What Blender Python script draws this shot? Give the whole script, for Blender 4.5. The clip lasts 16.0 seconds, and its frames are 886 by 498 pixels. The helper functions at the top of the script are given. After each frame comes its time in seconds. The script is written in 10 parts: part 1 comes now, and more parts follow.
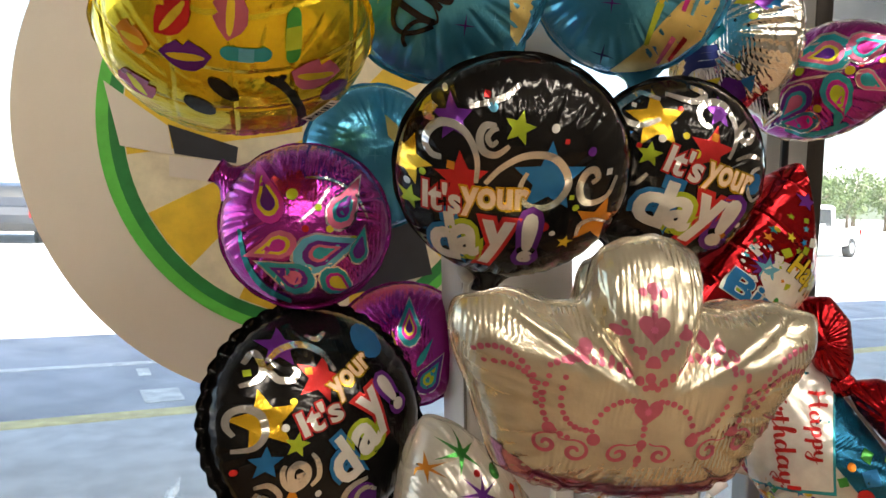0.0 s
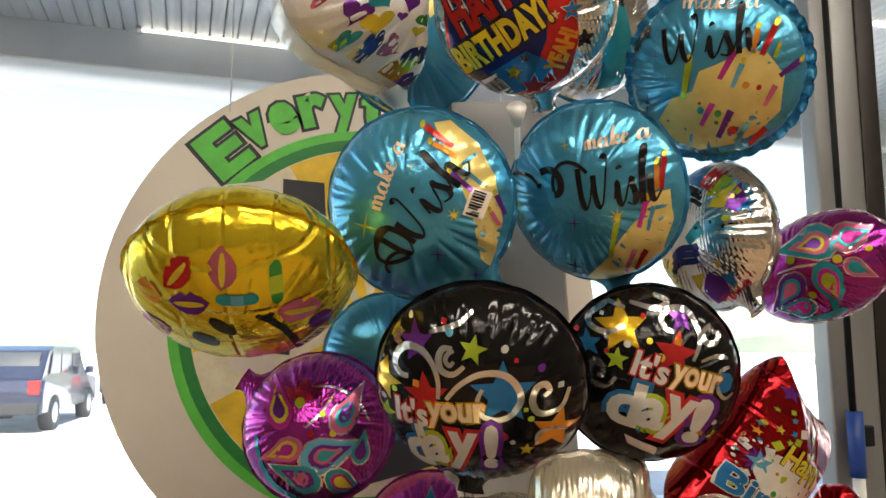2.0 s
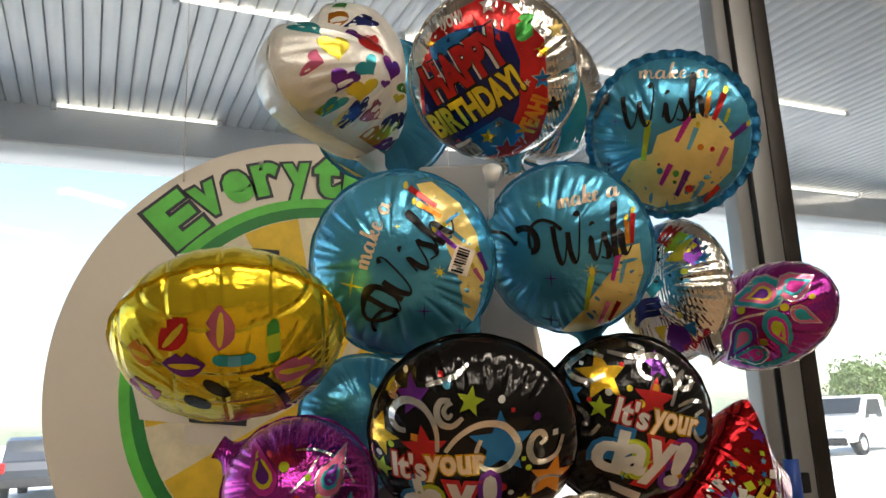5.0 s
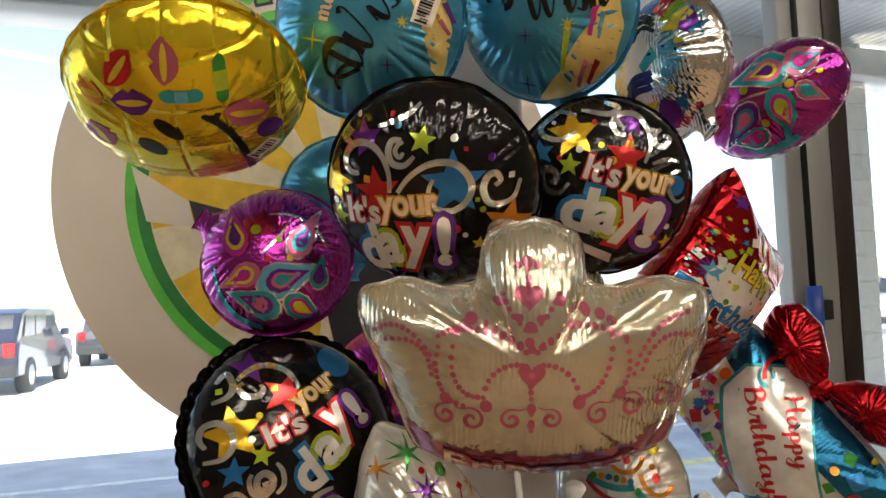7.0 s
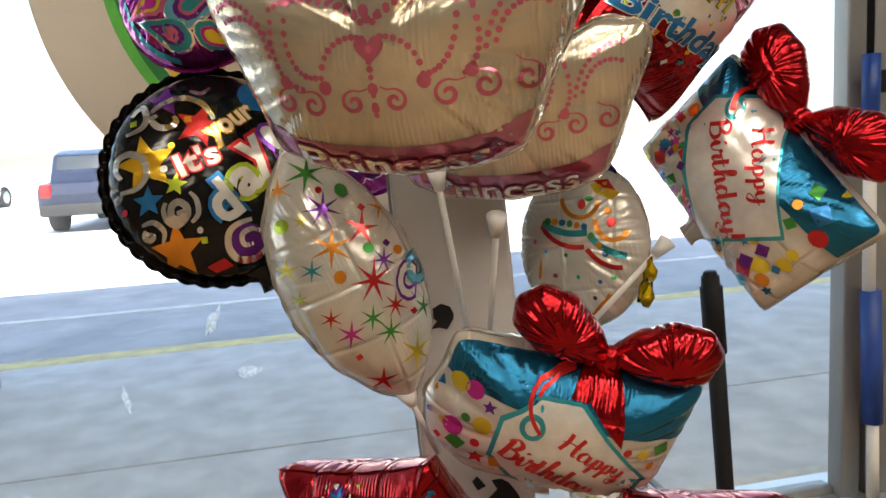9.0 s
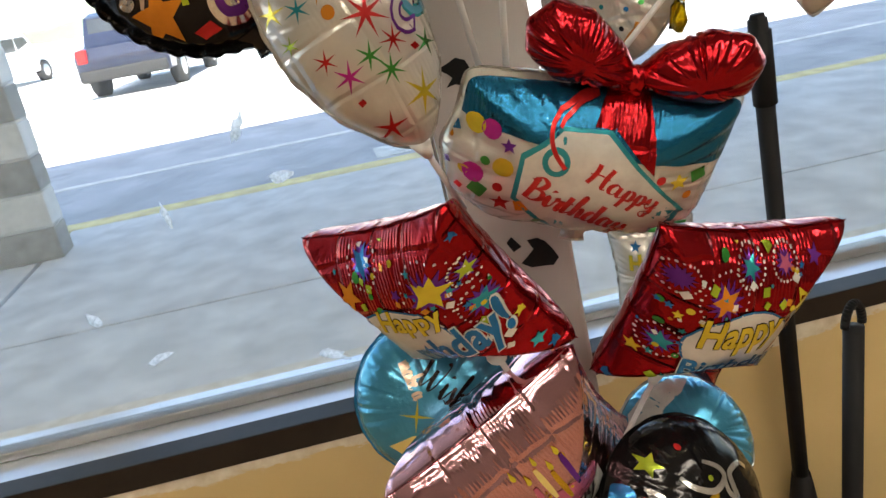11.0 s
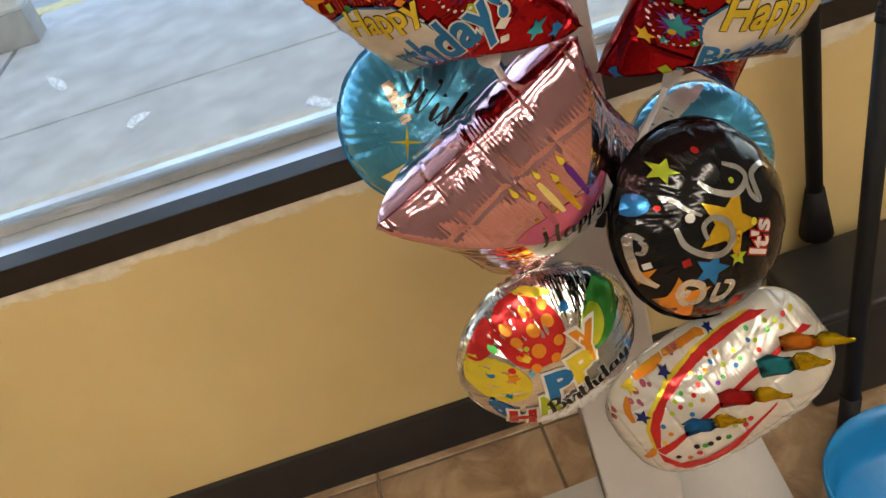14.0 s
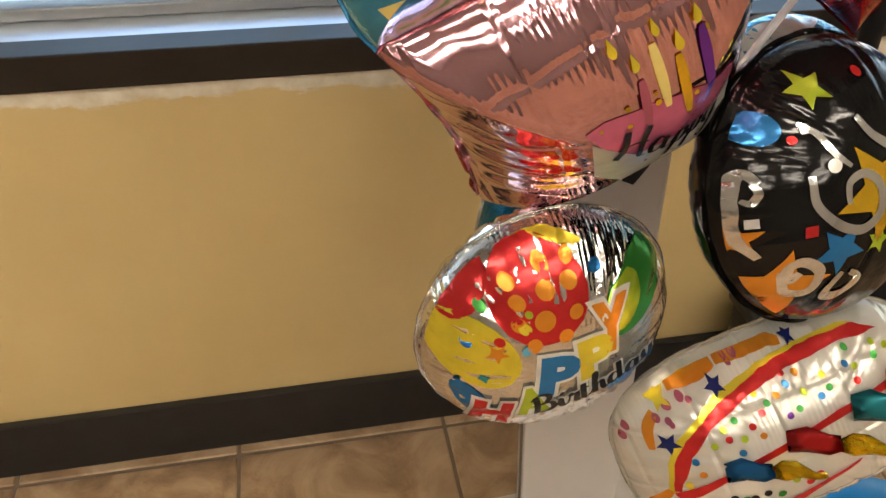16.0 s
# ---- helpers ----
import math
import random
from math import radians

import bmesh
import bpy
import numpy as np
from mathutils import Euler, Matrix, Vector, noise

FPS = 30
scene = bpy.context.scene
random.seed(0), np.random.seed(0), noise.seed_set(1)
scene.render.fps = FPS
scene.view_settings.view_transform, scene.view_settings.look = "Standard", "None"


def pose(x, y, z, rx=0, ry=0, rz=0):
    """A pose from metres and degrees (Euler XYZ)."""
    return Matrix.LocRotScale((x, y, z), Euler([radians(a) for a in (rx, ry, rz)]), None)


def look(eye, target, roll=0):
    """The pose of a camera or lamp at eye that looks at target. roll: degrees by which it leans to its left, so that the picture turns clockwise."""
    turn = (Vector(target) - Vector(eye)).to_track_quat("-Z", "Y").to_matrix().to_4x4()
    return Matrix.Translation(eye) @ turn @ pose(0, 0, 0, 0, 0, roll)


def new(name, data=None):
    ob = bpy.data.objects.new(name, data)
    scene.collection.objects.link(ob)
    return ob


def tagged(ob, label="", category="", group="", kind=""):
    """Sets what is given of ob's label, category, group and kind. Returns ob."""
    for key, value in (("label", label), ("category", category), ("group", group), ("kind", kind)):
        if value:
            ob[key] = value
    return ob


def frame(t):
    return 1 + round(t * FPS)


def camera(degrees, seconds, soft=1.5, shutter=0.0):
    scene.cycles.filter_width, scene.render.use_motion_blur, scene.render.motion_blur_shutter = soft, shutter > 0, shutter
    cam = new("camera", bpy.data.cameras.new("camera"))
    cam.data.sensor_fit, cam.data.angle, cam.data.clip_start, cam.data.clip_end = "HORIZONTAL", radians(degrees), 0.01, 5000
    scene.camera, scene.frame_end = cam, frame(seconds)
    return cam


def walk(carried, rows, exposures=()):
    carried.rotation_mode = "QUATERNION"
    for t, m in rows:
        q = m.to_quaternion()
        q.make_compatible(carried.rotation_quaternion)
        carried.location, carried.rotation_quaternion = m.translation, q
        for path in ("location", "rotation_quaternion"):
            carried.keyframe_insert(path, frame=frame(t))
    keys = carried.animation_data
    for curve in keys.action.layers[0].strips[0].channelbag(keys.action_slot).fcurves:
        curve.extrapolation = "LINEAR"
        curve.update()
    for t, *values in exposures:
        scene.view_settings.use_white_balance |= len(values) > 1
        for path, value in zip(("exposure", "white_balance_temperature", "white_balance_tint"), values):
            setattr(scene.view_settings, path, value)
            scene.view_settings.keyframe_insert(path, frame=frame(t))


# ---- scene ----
cam = camera(59.5, 16.0)
PATH = [
    (0, (0.011, 0.009, 1.422), (0.907, 1.793, 1.295), 1.9),
    (0.5, (0.054, -0.033, 1.43), (0.844, 1.804, 1.379), 1.6),
    (1, (0.071, -0.057, 1.44), (0.772, 1.815, 1.489), 0.7),
    (1.5, (0.075, -0.077, 1.458), (0.719, 1.81, 1.608), 0.3),
    (2, (0.076, -0.09, 1.469), (0.698, 1.794, 1.72), -0.0),
    (2.5, (0.078, -0.098, 1.479), (0.71, 1.769, 1.817), -0.2),
    (3, (0.074, -0.101, 1.485), (0.739, 1.742, 1.886), -0.6),
    (3.2, (0.074, -0.101, 1.486), (0.753, 1.732, 1.908), -0.7),
    (5.3, (0.016, -0.084, 1.446), (0.835, 1.69, 1.874), -2.6),
    (5.5, (0.017, -0.083, 1.439), (0.828, 1.702, 1.832), -2.6),
    (6, (0.037, -0.07, 1.409), (0.818, 1.744, 1.726), -2.7),
    (6.5, (0.063, -0.072, 1.384), (0.809, 1.77, 1.608), -2.4),
    (7, (0.095, -0.083, 1.357), (0.779, 1.792, 1.49), -2.0),
    (7.5, (0.133, -0.09, 1.33), (0.743, 1.814, 1.364), -1.7),
    (8, (0.174, -0.094, 1.309), (0.715, 1.83, 1.24), -1.7),
    (8.5, (0.214, -0.092, 1.284), (0.69, 1.843, 1.113), -2.1),
    (9, (0.24, -0.086, 1.263), (0.66, 1.85, 0.987), -3.2),
    (9.5, (0.252, -0.082, 1.249), (0.616, 1.848, 0.87), -4.7),
    (10, (0.262, -0.083, 1.23), (0.573, 1.833, 0.748), -6.5),
    (10.2, (0.263, -0.081, 1.221), (0.557, 1.827, 0.698), -7.3),
    (12.3, (0.27, -0.046, 1.156), (0.373, 1.723, 0.228), -14.9),
    (12.5, (0.271, -0.044, 1.153), (0.358, 1.704, 0.186), -15.5),
    (13, (0.274, -0.038, 1.139), (0.339, 1.668, 0.097), -16.6),
    (13.5, (0.274, -0.029, 1.125), (0.325, 1.628, 0.007), -17.3),
    (14, (0.271, -0.024, 1.119), (0.322, 1.586, -0.066), -17.2),
    (14.5, (0.266, -0.023, 1.112), (0.348, 1.556, -0.113), -15.7),
    (15, (0.243, -0.009, 1.077), (0.419, 1.561, -0.15), -10.6),
    (15.5, (0.209, 0.047, 1.032), (0.465, 1.6, -0.201), -4.6),
    (16, (0.212, 0.132, 0.949), (0.528, 1.678, -0.279), 1.2),
]
walk(cam, [(t, look(eye, target, roll)) for t, eye, target, roll in PATH], exposures=[(0, 1.9), (5.5, 1.47), (7.5, 1.72), (10, 1.86), (13, 1.95), (14.5, 2.12), (16, 2.15)])
# ---- world and light ----
world = bpy.data.worlds.new("sky")
scene.world = world
world.use_nodes = True
_bg = world.node_tree.nodes["Background"]
_sky = world.node_tree.nodes.new("ShaderNodeTexSky")
_sky.sky_type = "NISHITA"
_sky.sun_disc = False
_sky.dust_density = 1.6
_sky.ozone_density = 0.4
_sky.sun_elevation = radians(44)
_sky.sun_rotation = radians(190)
world.node_tree.links.new(_sky.outputs[0], _bg.inputs[0])
_bg.inputs[1].default_value = 0.15
sun = new("sun", bpy.data.lights.new("sun", "SUN"))
sun.data.energy, sun.data.angle, sun.data.color = 5.0, radians(0.5), (1.0, 0.95, 0.88)
sun.matrix_world = look((0, 0, 20), (-2.2, 14.0, 5.5))


# ---- materials ----
def nodes_of(m):
    m.use_nodes = True
    t = m.node_tree
    return t, t.nodes["Principled BSDF"]


def ramp(t, src, stops):
    r = t.nodes.new("ShaderNodeValToRGB")
    while len(r.color_ramp.elements) < len(stops):
        r.color_ramp.elements.new(0.5)
    for e, (p, c) in zip(r.color_ramp.elements, stops):
        e.position, e.color = p, (*c, 1)
    t.links.new(src, r.inputs[0])
    return r.outputs[0]


def noise_tex(t, scale, detail=4.0, rough=0.55, coord="Object", stretch=(1, 1, 1)):
    c = t.nodes.new("ShaderNodeTexCoord")
    mp = t.nodes.new("ShaderNodeMapping")
    mp.inputs["Scale"].default_value = stretch
    n = t.nodes.new("ShaderNodeTexNoise")
    n.inputs["Scale"].default_value, n.inputs["Detail"].default_value, n.inputs["Roughness"].default_value = scale, detail, rough
    t.links.new(c.outputs[coord], mp.inputs[0])
    t.links.new(mp.outputs[0], n.inputs["Vector"])
    return n.outputs["Fac"]


def bump(t, b, height, strength, dist):
    n = t.nodes.new("ShaderNodeBump")
    n.inputs["Strength"].default_value, n.inputs["Distance"].default_value = strength, dist
    t.links.new(height, n.inputs["Height"])
    t.links.new(n.outputs[0], b.inputs["Normal"])
    return n


def shade(c, k):
    return tuple(min(1.0, v * k) for v in c)


def plain(name, c, rough=0.5, metal=0.0, var=0.15, scale=30.0, relief=0.15, dist=0.001, stretch=(1, 1, 1), coat=0.0):
    m = bpy.data.materials.new(name)
    t, b = nodes_of(m)
    f = noise_tex(t, scale, 6.0, 0.6, stretch=stretch)
    t.links.new(ramp(t, f, [(0.3, shade(c, 1 - var)), (0.7, shade(c, 1 + var))]), b.inputs["Base Color"])
    b.inputs["Roughness"].default_value, b.inputs["Metallic"].default_value = rough, metal
    b.inputs["Coat Weight"].default_value = coat
    if relief:
        bump(t, b, noise_tex(t, scale * 4, 5.0, stretch=stretch), relief, dist)
    return m


def foil(name, c, rough=0.17, metal=0.95, c2=None, scale=22.0, wrinkle=0.35, ribs=0.0, creases=0.0, fine=150.0):
    """Thin metallised film: coloured metal with fine crumpled relief."""
    m = bpy.data.materials.new(name)
    t, b = nodes_of(m)
    f = noise_tex(t, scale, 3.0, 0.5)
    t.links.new(ramp(t, f, [(0.35, shade(c, 0.9)), (0.65, c2 or shade(c, 1.1))]), b.inputs["Base Color"])
    b.inputs["Metallic"].default_value, b.inputs["Roughness"].default_value = metal, rough
    w = t.nodes.new("ShaderNodeMath")
    w.operation = "ADD"
    t.links.new(noise_tex(t, 38.0, 2.0, 0.45, stretch=(1, 2.4, 1)), w.inputs[0])
    t.links.new(noise_tex(t, fine, 2.0, 0.5), w.inputs[1])
    height = w.outputs[0]
    if ribs:
        # fine ripples where the film is drawn tight, in patches
        c = t.nodes.new("ShaderNodeTexCoord")
        wv = t.nodes.new("ShaderNodeTexWave")
        wv.inputs["Scale"].default_value, wv.inputs["Distortion"].default_value = 95.0, 2.5
        wv.inputs["Detail"].default_value, wv.inputs["Detail Scale"].default_value = 1.0, 0.6
        t.links.new(c.outputs["Object"], wv.inputs["Vector"])
        patch = ramp(t, noise_tex(t, 17.0, 1.0), [(0.46, (0, 0, 0)), (0.6, (1, 1, 1))])
        mul = t.nodes.new("ShaderNodeMath")
        mul.operation = "MULTIPLY"
        t.links.new(wv.outputs["Fac"], mul.inputs[0])
        t.links.new(patch, mul.inputs[1])
        mad = t.nodes.new("ShaderNodeMath")
        mad.operation = "MULTIPLY_ADD"
        mad.inputs[1].default_value = ribs
        t.links.new(mul.outputs[0], mad.inputs[0])
        t.links.new(height, mad.inputs[2])
        height = mad.outputs[0]
    if creases:
        # fold lines pressed into the film when it lay packed flat
        c = t.nodes.new("ShaderNodeTexCoord")
        warp = t.nodes.new("ShaderNodeMix")
        warp.data_type = "RGBA"
        warp.blend_type = "ADD"
        warp.inputs["Factor"].default_value = 0.006
        nt = t.nodes.new("ShaderNodeTexNoise")
        nt.inputs["Scale"].default_value = 16.0
        t.links.new(c.outputs["Object"], nt.inputs["Vector"])
        t.links.new(c.outputs["Object"], warp.inputs["A"])
        t.links.new(nt.outputs["Color"], warp.inputs["B"])
        br = t.nodes.new("ShaderNodeTexBrick")
        br.offset = 0.0
        br.inputs["Color1"].default_value = br.inputs["Color2"].default_value = (1, 1, 1, 1)
        br.inputs["Mortar"].default_value = (0, 0, 0, 1)
        br.inputs["Scale"].default_value = 1.0
        br.inputs["Mortar Size"].default_value, br.inputs["Mortar Smooth"].default_value = 0.003, 1.0
        br.inputs["Brick Width"].default_value, br.inputs["Row Height"].default_value = creases, creases * 0.92
        t.links.new(warp.outputs["Result"], br.inputs["Vector"])
        mad = t.nodes.new("ShaderNodeMath")
        mad.operation = "MULTIPLY_ADD"
        mad.inputs[1].default_value = 3.0
        t.links.new(br.outputs["Color"], mad.inputs[0])
        t.links.new(height, mad.inputs[2])
        height = mad.outputs[0]
    bump(t, b, height, wrinkle, 0.0022)
    return m


def ink(name, c, metal=0.6, rough=0.2):
    """Printing ink on the film: coloured, half metallic."""
    m = bpy.data.materials.new(name)
    t, b = nodes_of(m)
    f = noise_tex(t, 60.0, 3.0)
    t.links.new(ramp(t, f, [(0.3, shade(c, 0.88)), (0.7, shade(c, 1.1))]), b.inputs["Base Color"])
    b.inputs["Metallic"].default_value, b.inputs["Roughness"].default_value = metal, rough
    bump(t, b, noise_tex(t, 120.0, 2.0), 0.2, 0.001)
    return m


SILVER = foil("silver_foil", (0.86, 0.83, 0.78), 0.13, 1.0, ribs=0.3)
CREAM = foil("cream_foil", (0.64, 0.57, 0.43), 0.19, 0.72, wrinkle=0.26, ribs=0.6)
WHITE_F = foil("white_foil", (0.66, 0.62, 0.55), 0.2, 0.42, ribs=0.25, creases=0.045, fine=90.0, wrinkle=0.28)
BLACK_F = foil("black_foil", (0.024, 0.023, 0.023), 0.12, 0.8, ribs=0.1, wrinkle=0.2, fine=70.0)
BLUE_F = foil("turquoise_foil", (0.085, 0.385, 0.60), 0.22, 0.65)
LID_F = foil("blue_lid_foil", (0.014, 0.15, 0.29), 0.24, 0.75, ribs=0.25)
YELLOW_F = foil("yellow_foil", (0.85, 0.64, 0.03), 0.17, 0.8, creases=0.036, fine=80.0)
MAGENTA_F = foil("magenta_foil", (0.55, 0.05, 0.42), 0.17, 0.9, (0.38, 0.04, 0.33), ribs=0.3)
RED_F = foil("red_foil", (0.37, 0.010, 0.015), 0.15, 0.9, ribs=0.4, creases=0.036, fine=90.0)
ROSE_F = foil("rose_gold_foil", (0.74, 0.40, 0.44), 0.1, 1.0, ribs=0.5, wrinkle=0.2, creases=0.042, fine=60.0)
CLEAR_F = foil("pearl_foil", (0.80, 0.78, 0.74), 0.3, 0.35)

I_WHITE = ink("white_ink", (0.72, 0.69, 0.64), 0.45)
I_SILV = ink("silver_print", (0.85, 0.83, 0.8), 0.95, 0.16)
I_GOLD = ink("gold_print", (0.82, 0.50, 0.03), 0.75)
I_YEL = ink("yellow_ink", (0.82, 0.66, 0.05))
I_CAKE = ink("cake_yellow_ink", (0.80, 0.62, 0.20), 0.25)
I_LIME = ink("lime_ink", (0.48, 0.60, 0.04))
I_GRN = ink("green_ink", (0.06, 0.33, 0.06))
I_TEAL = ink("teal_ink", (0.04, 0.36, 0.42))
I_BLUE = ink("blue_ink", (0.03, 0.20, 0.48))
I_NAVY = ink("navy_ink", (0.02, 0.03, 0.16))
I_SKY = ink("sky_ink", (0.15, 0.50, 0.72))
I_PUR = ink("purple_ink", (0.16, 0.03, 0.30))
I_MAG = ink("magenta_ink", (0.62, 0.04, 0.36))
I_PINK = ink("pink_ink", (0.70, 0.16, 0.30))
I_ROSE = ink("rose_ink", (0.52, 0.13, 0.20))
I_MAUVE = ink("mauve_band_ink", (0.50, 0.20, 0.31), 0.85, 0.17)
I_RED = ink("red_ink", (0.60, 0.03, 0.03))
I_ORG = ink("orange_ink", (0.80, 0.30, 0.03))
I_BLK = ink("black_ink", (0.012, 0.012, 0.014), 0.3)
I_PEACH = ink("peach_ink", (0.85, 0.60, 0.42), 0.3)
PAPER = plain("label_paper", (0.8, 0.72, 0.62), 0.6)
WHITE_P = plain("white_card", (0.56, 0.525, 0.50), 0.55, var=0.05, scale=8, relief=0.1)
PLASTIC_W = plain("white_plastic", (0.78, 0.77, 0.75), 0.35, var=0.04)


# ---- geometry helpers ----
def link(name, bm, mat, parent=None, label="", smooth=True):
    me = bpy.data.meshes.new(name)
    bm.to_mesh(me)
    bm.free()
    me.materials.append(mat)
    if smooth:
        me.polygons.foreach_set("use_smooth", [True] * len(me.polygons))
    ob = new(name, me)
    if parent is not None:
        ob.parent = parent
    if label:
        tagged(ob, label)
    return ob


def part(name, bm, mat, parent, label="", smooth=True):
    return link(name, bm, mat, parent, label, smooth)


def box_bm(x0, x1, y0, y1, z0, z1, bev=0.0, bm=None, seg=2):
    own = bm is None
    bm = bm or bmesh.new()
    r = bmesh.ops.create_cube(bm, size=1, matrix=Matrix.LocRotScale(((x0 + x1) / 2, (y0 + y1) / 2, (z0 + z1) / 2), None, (x1 - x0, y1 - y0, z1 - z0)))
    if bev:
        es = list({e for v in r["verts"] for e in v.link_edges})
        bmesh.ops.bevel(bm, geom=es, offset=bev, segments=seg, affect="EDGES", profile=0.6)
    return bm


def tube_bm(a, b, r0, r1=None, seg=16, bm=None, caps=True):
    bm = bm or bmesh.new()
    a, b = Vector(a), Vector(b)
    d = b - a
    q = d.to_track_quat("Z", "Y").to_matrix().to_4x4()
    bmesh.ops.create_cone(bm, cap_ends=caps, segments=seg, radius1=r0, radius2=r0 if r1 is None else r1, depth=d.length, matrix=Matrix.Translation((a + b) / 2) @ q)
    return bm


def structure(name, bm, mat, label, category, smooth=False):
    return tagged(link(name, bm, mat, smooth=smooth), label, category, kind="structure")


def empty(name, m=None, label="", category="", group=""):
    e = new(name)
    e.empty_display_size = 0.02
    if m is not None:
        e.matrix_world = m
    return tagged(e, label, category, group)


# ---- balloon film ----
NA, NR = 192, 30


def polar(points, blur=2.0, n=NA):
    """Radius by angle of a closed outline round the origin."""
    pts = np.array(points, float)
    a = np.arange(n) * 2 * np.pi / n
    r = np.zeros(n)
    for k in range(n):
        d = np.array([np.cos(a[k]), np.sin(a[k])])
        best = 0.0
        for p, q in zip(pts, np.roll(pts, -1, 0)):
            e = q - p
            den = d[0] * e[1] - d[1] * e[0]
            if abs(den) < 1e-12:
                continue
            s = (p[0] * e[1] - p[1] * e[0]) / den
            u = (p[0] * d[1] - p[1] * d[0]) / den
            if -1e-6 <= u <= 1 + 1e-6 and s > best:
                best = s
        r[k] = best
    if blur:
        w = np.exp(-0.5 * (np.arange(-8, 9) / blur) ** 2)
        w /= w.sum()
        r = sum(np.roll(r, j - 8) * w[j] for j in range(17))
    return r


def round_r(rad, squash=1.0):
    a = np.arange(NA) * 2 * np.pi / NA
    return rad / np.sqrt(np.cos(a) ** 2 + (np.sin(a) / squash) ** 2)


def square_r(hw, hh, bow=0.075, tip=0.03):
    """Square outline with sharp tips and edges drawn inwards."""
    a = np.arange(NA) * 2 * np.pi / NA
    c, s = np.abs(np.cos(a)) / hw, np.abs(np.sin(a)) / hh
    corner = np.minimum(c, s) / np.maximum(c, s)
    return (1 - bow * (1 - corner ** 1.3)) * (1 + tip * corner ** 7) / np.maximum(c, s)


def oval_r(hw, hh, power=3.2):
    a = np.arange(NA) * 2 * np.pi / NA
    return ((np.abs(np.cos(a)) / hw) ** power + (np.abs(np.sin(a)) / hh) ** power) ** (-1 / power)


class Film:
    """The two bulged sheets of one balloon and their height at any place of the print."""

    def __init__(self, radius, thick, seed, puckers=34, amp=0.26, power=2.3, fall=0.56, inner=0.36, corner_flat=0.0, valleys=()):
        rng = np.random.RandomState(seed)
        self.r = radius
        self.rho = np.sin(np.linspace(0, 1, NR + 1) * np.pi / 2) ** 0.9
        a = np.arange(NA) * 2 * np.pi / NA
        ph = rng.rand(6) * 6.28
        base = (1 - self.rho ** power).clip(0) ** fall
        # creases of uneven depth and length run in from the weld
        dent = np.zeros((NR + 1, NA))
        for k in range(int(puckers * 1.25)):
            at = (k + rng.rand() * 0.85) / (puckers * 1.25) * 2 * np.pi
            wide = (0.5 + 0.7 * rng.rand()) * 1.25 / puckers
            start = inner * (0.7 + 0.5 * rng.rand()) + 0.4 * rng.rand() ** 2
            deep = 0.25 + 0.75 * rng.rand()
            lean = (rng.rand() - 0.5) * 0.12
            g = ((self.rho - start) / (1 - start)).clip(0, 1) ** 1.2
            off = (a[None, :] - at - lean * (1 - self.rho[:, None]) + np.pi) % (2 * np.pi) - np.pi
            dent += deep * g[:, None] * np.exp(-(off / wide) ** 2)
        for deg, deep, wide, start in valleys:
            off = (a[None, :] - radians(deg) + np.pi) % (2 * np.pi) - np.pi
            dent += deep * (((self.rho - start) / (1 - start)).clip(0, 1) ** 0.8)[:, None] * np.exp(-(off / wide) ** 2)
        broad = 0.5 + 0.5 * np.sin(9 * a + ph[5]) * np.sin(4 * a + ph[3])
        cf = 1 - corner_flat * np.outer(self.rho ** 2, (radius / radius.min() - 1).clip(0, 1))
        self.h = thick * base[:, None] * (1 - amp * dent.clip(0, 2.2) - 0.07 * np.outer(self.rho ** 2, broad)) * cf

    def height(self, u, v):
        a = math.atan2(v, u) % (2 * math.pi) / (2 * math.pi) * NA
        j = int(a) % NA
        fa = a - int(a)
        rad = self.r[j] * (1 - fa) + self.r[(j + 1) % NA] * fa
        p = min(math.hypot(u, v) / rad, 0.982)
        i = min(int(np.searchsorted(self.rho, p, side="right")) - 1, NR - 1)
        fp = (p - self.rho[i]) / (self.rho[i + 1] - self.rho[i])
        h0 = self.h[i, j] * (1 - fa) + self.h[i, (j + 1) % NA] * fa
        h1 = self.h[i + 1, j] * (1 - fa) + self.h[i + 1, (j + 1) % NA] * fa
        k = p * rad / max(math.hypot(u, v), 1e-9)
        return u * k if k < 1 else u, v * k if k < 1 else v, h0 * (1 - fp) + h1 * fp, p

    def sheet(self, sign):
        a = np.arange(NA) * 2 * np.pi / NA
        bm = bmesh.new()
        top = bm.verts.new((0, 0, sign * self.h[0, 0]))
        rings = []
        for i in range(1, NR + 1):
            rr = self.rho[i] * self.r
            rings.append([bm.verts.new((rr[j] * math.cos(a[j]), rr[j] * math.sin(a[j]), sign * self.h[i, j])) for j in range(NA)])
        for j in range(NA):
            k = (j + 1) % NA
            f = (top, rings[0][j], rings[0][k])
            bm.faces.new(f if sign > 0 else f[::-1])
            for p, q in zip(rings, rings[1:]):
                f = (p[j], q[j], q[k], p[k])
                bm.faces.new(f if sign > 0 else f[::-1])
        return bm

    def seam(self, width=0.006, waves=46, lift=0.0016):
        """The flat welded rim, slightly scalloped."""
        bm = bmesh.new()
        a = np.arange(NA * 2) * math.pi / NA
        rows = [[], [], []]
        for k, t in enumerate(a):
            r = np.interp(k / 2, np.arange(NA + 1), np.append(self.r, self.r[0]))
            z = lift * math.sin(waves * t)
            w = width * (0.85 + 0.3 * abs(math.sin(waves * t / 2)))
            for row, rr in zip(rows, (r * 0.985, r + w * 0.5, r + w)):
                row.append(bm.verts.new((rr * math.cos(t), rr * math.sin(t), z * (0.2 if row is rows[0] else 1.0))))
        n = len(a)
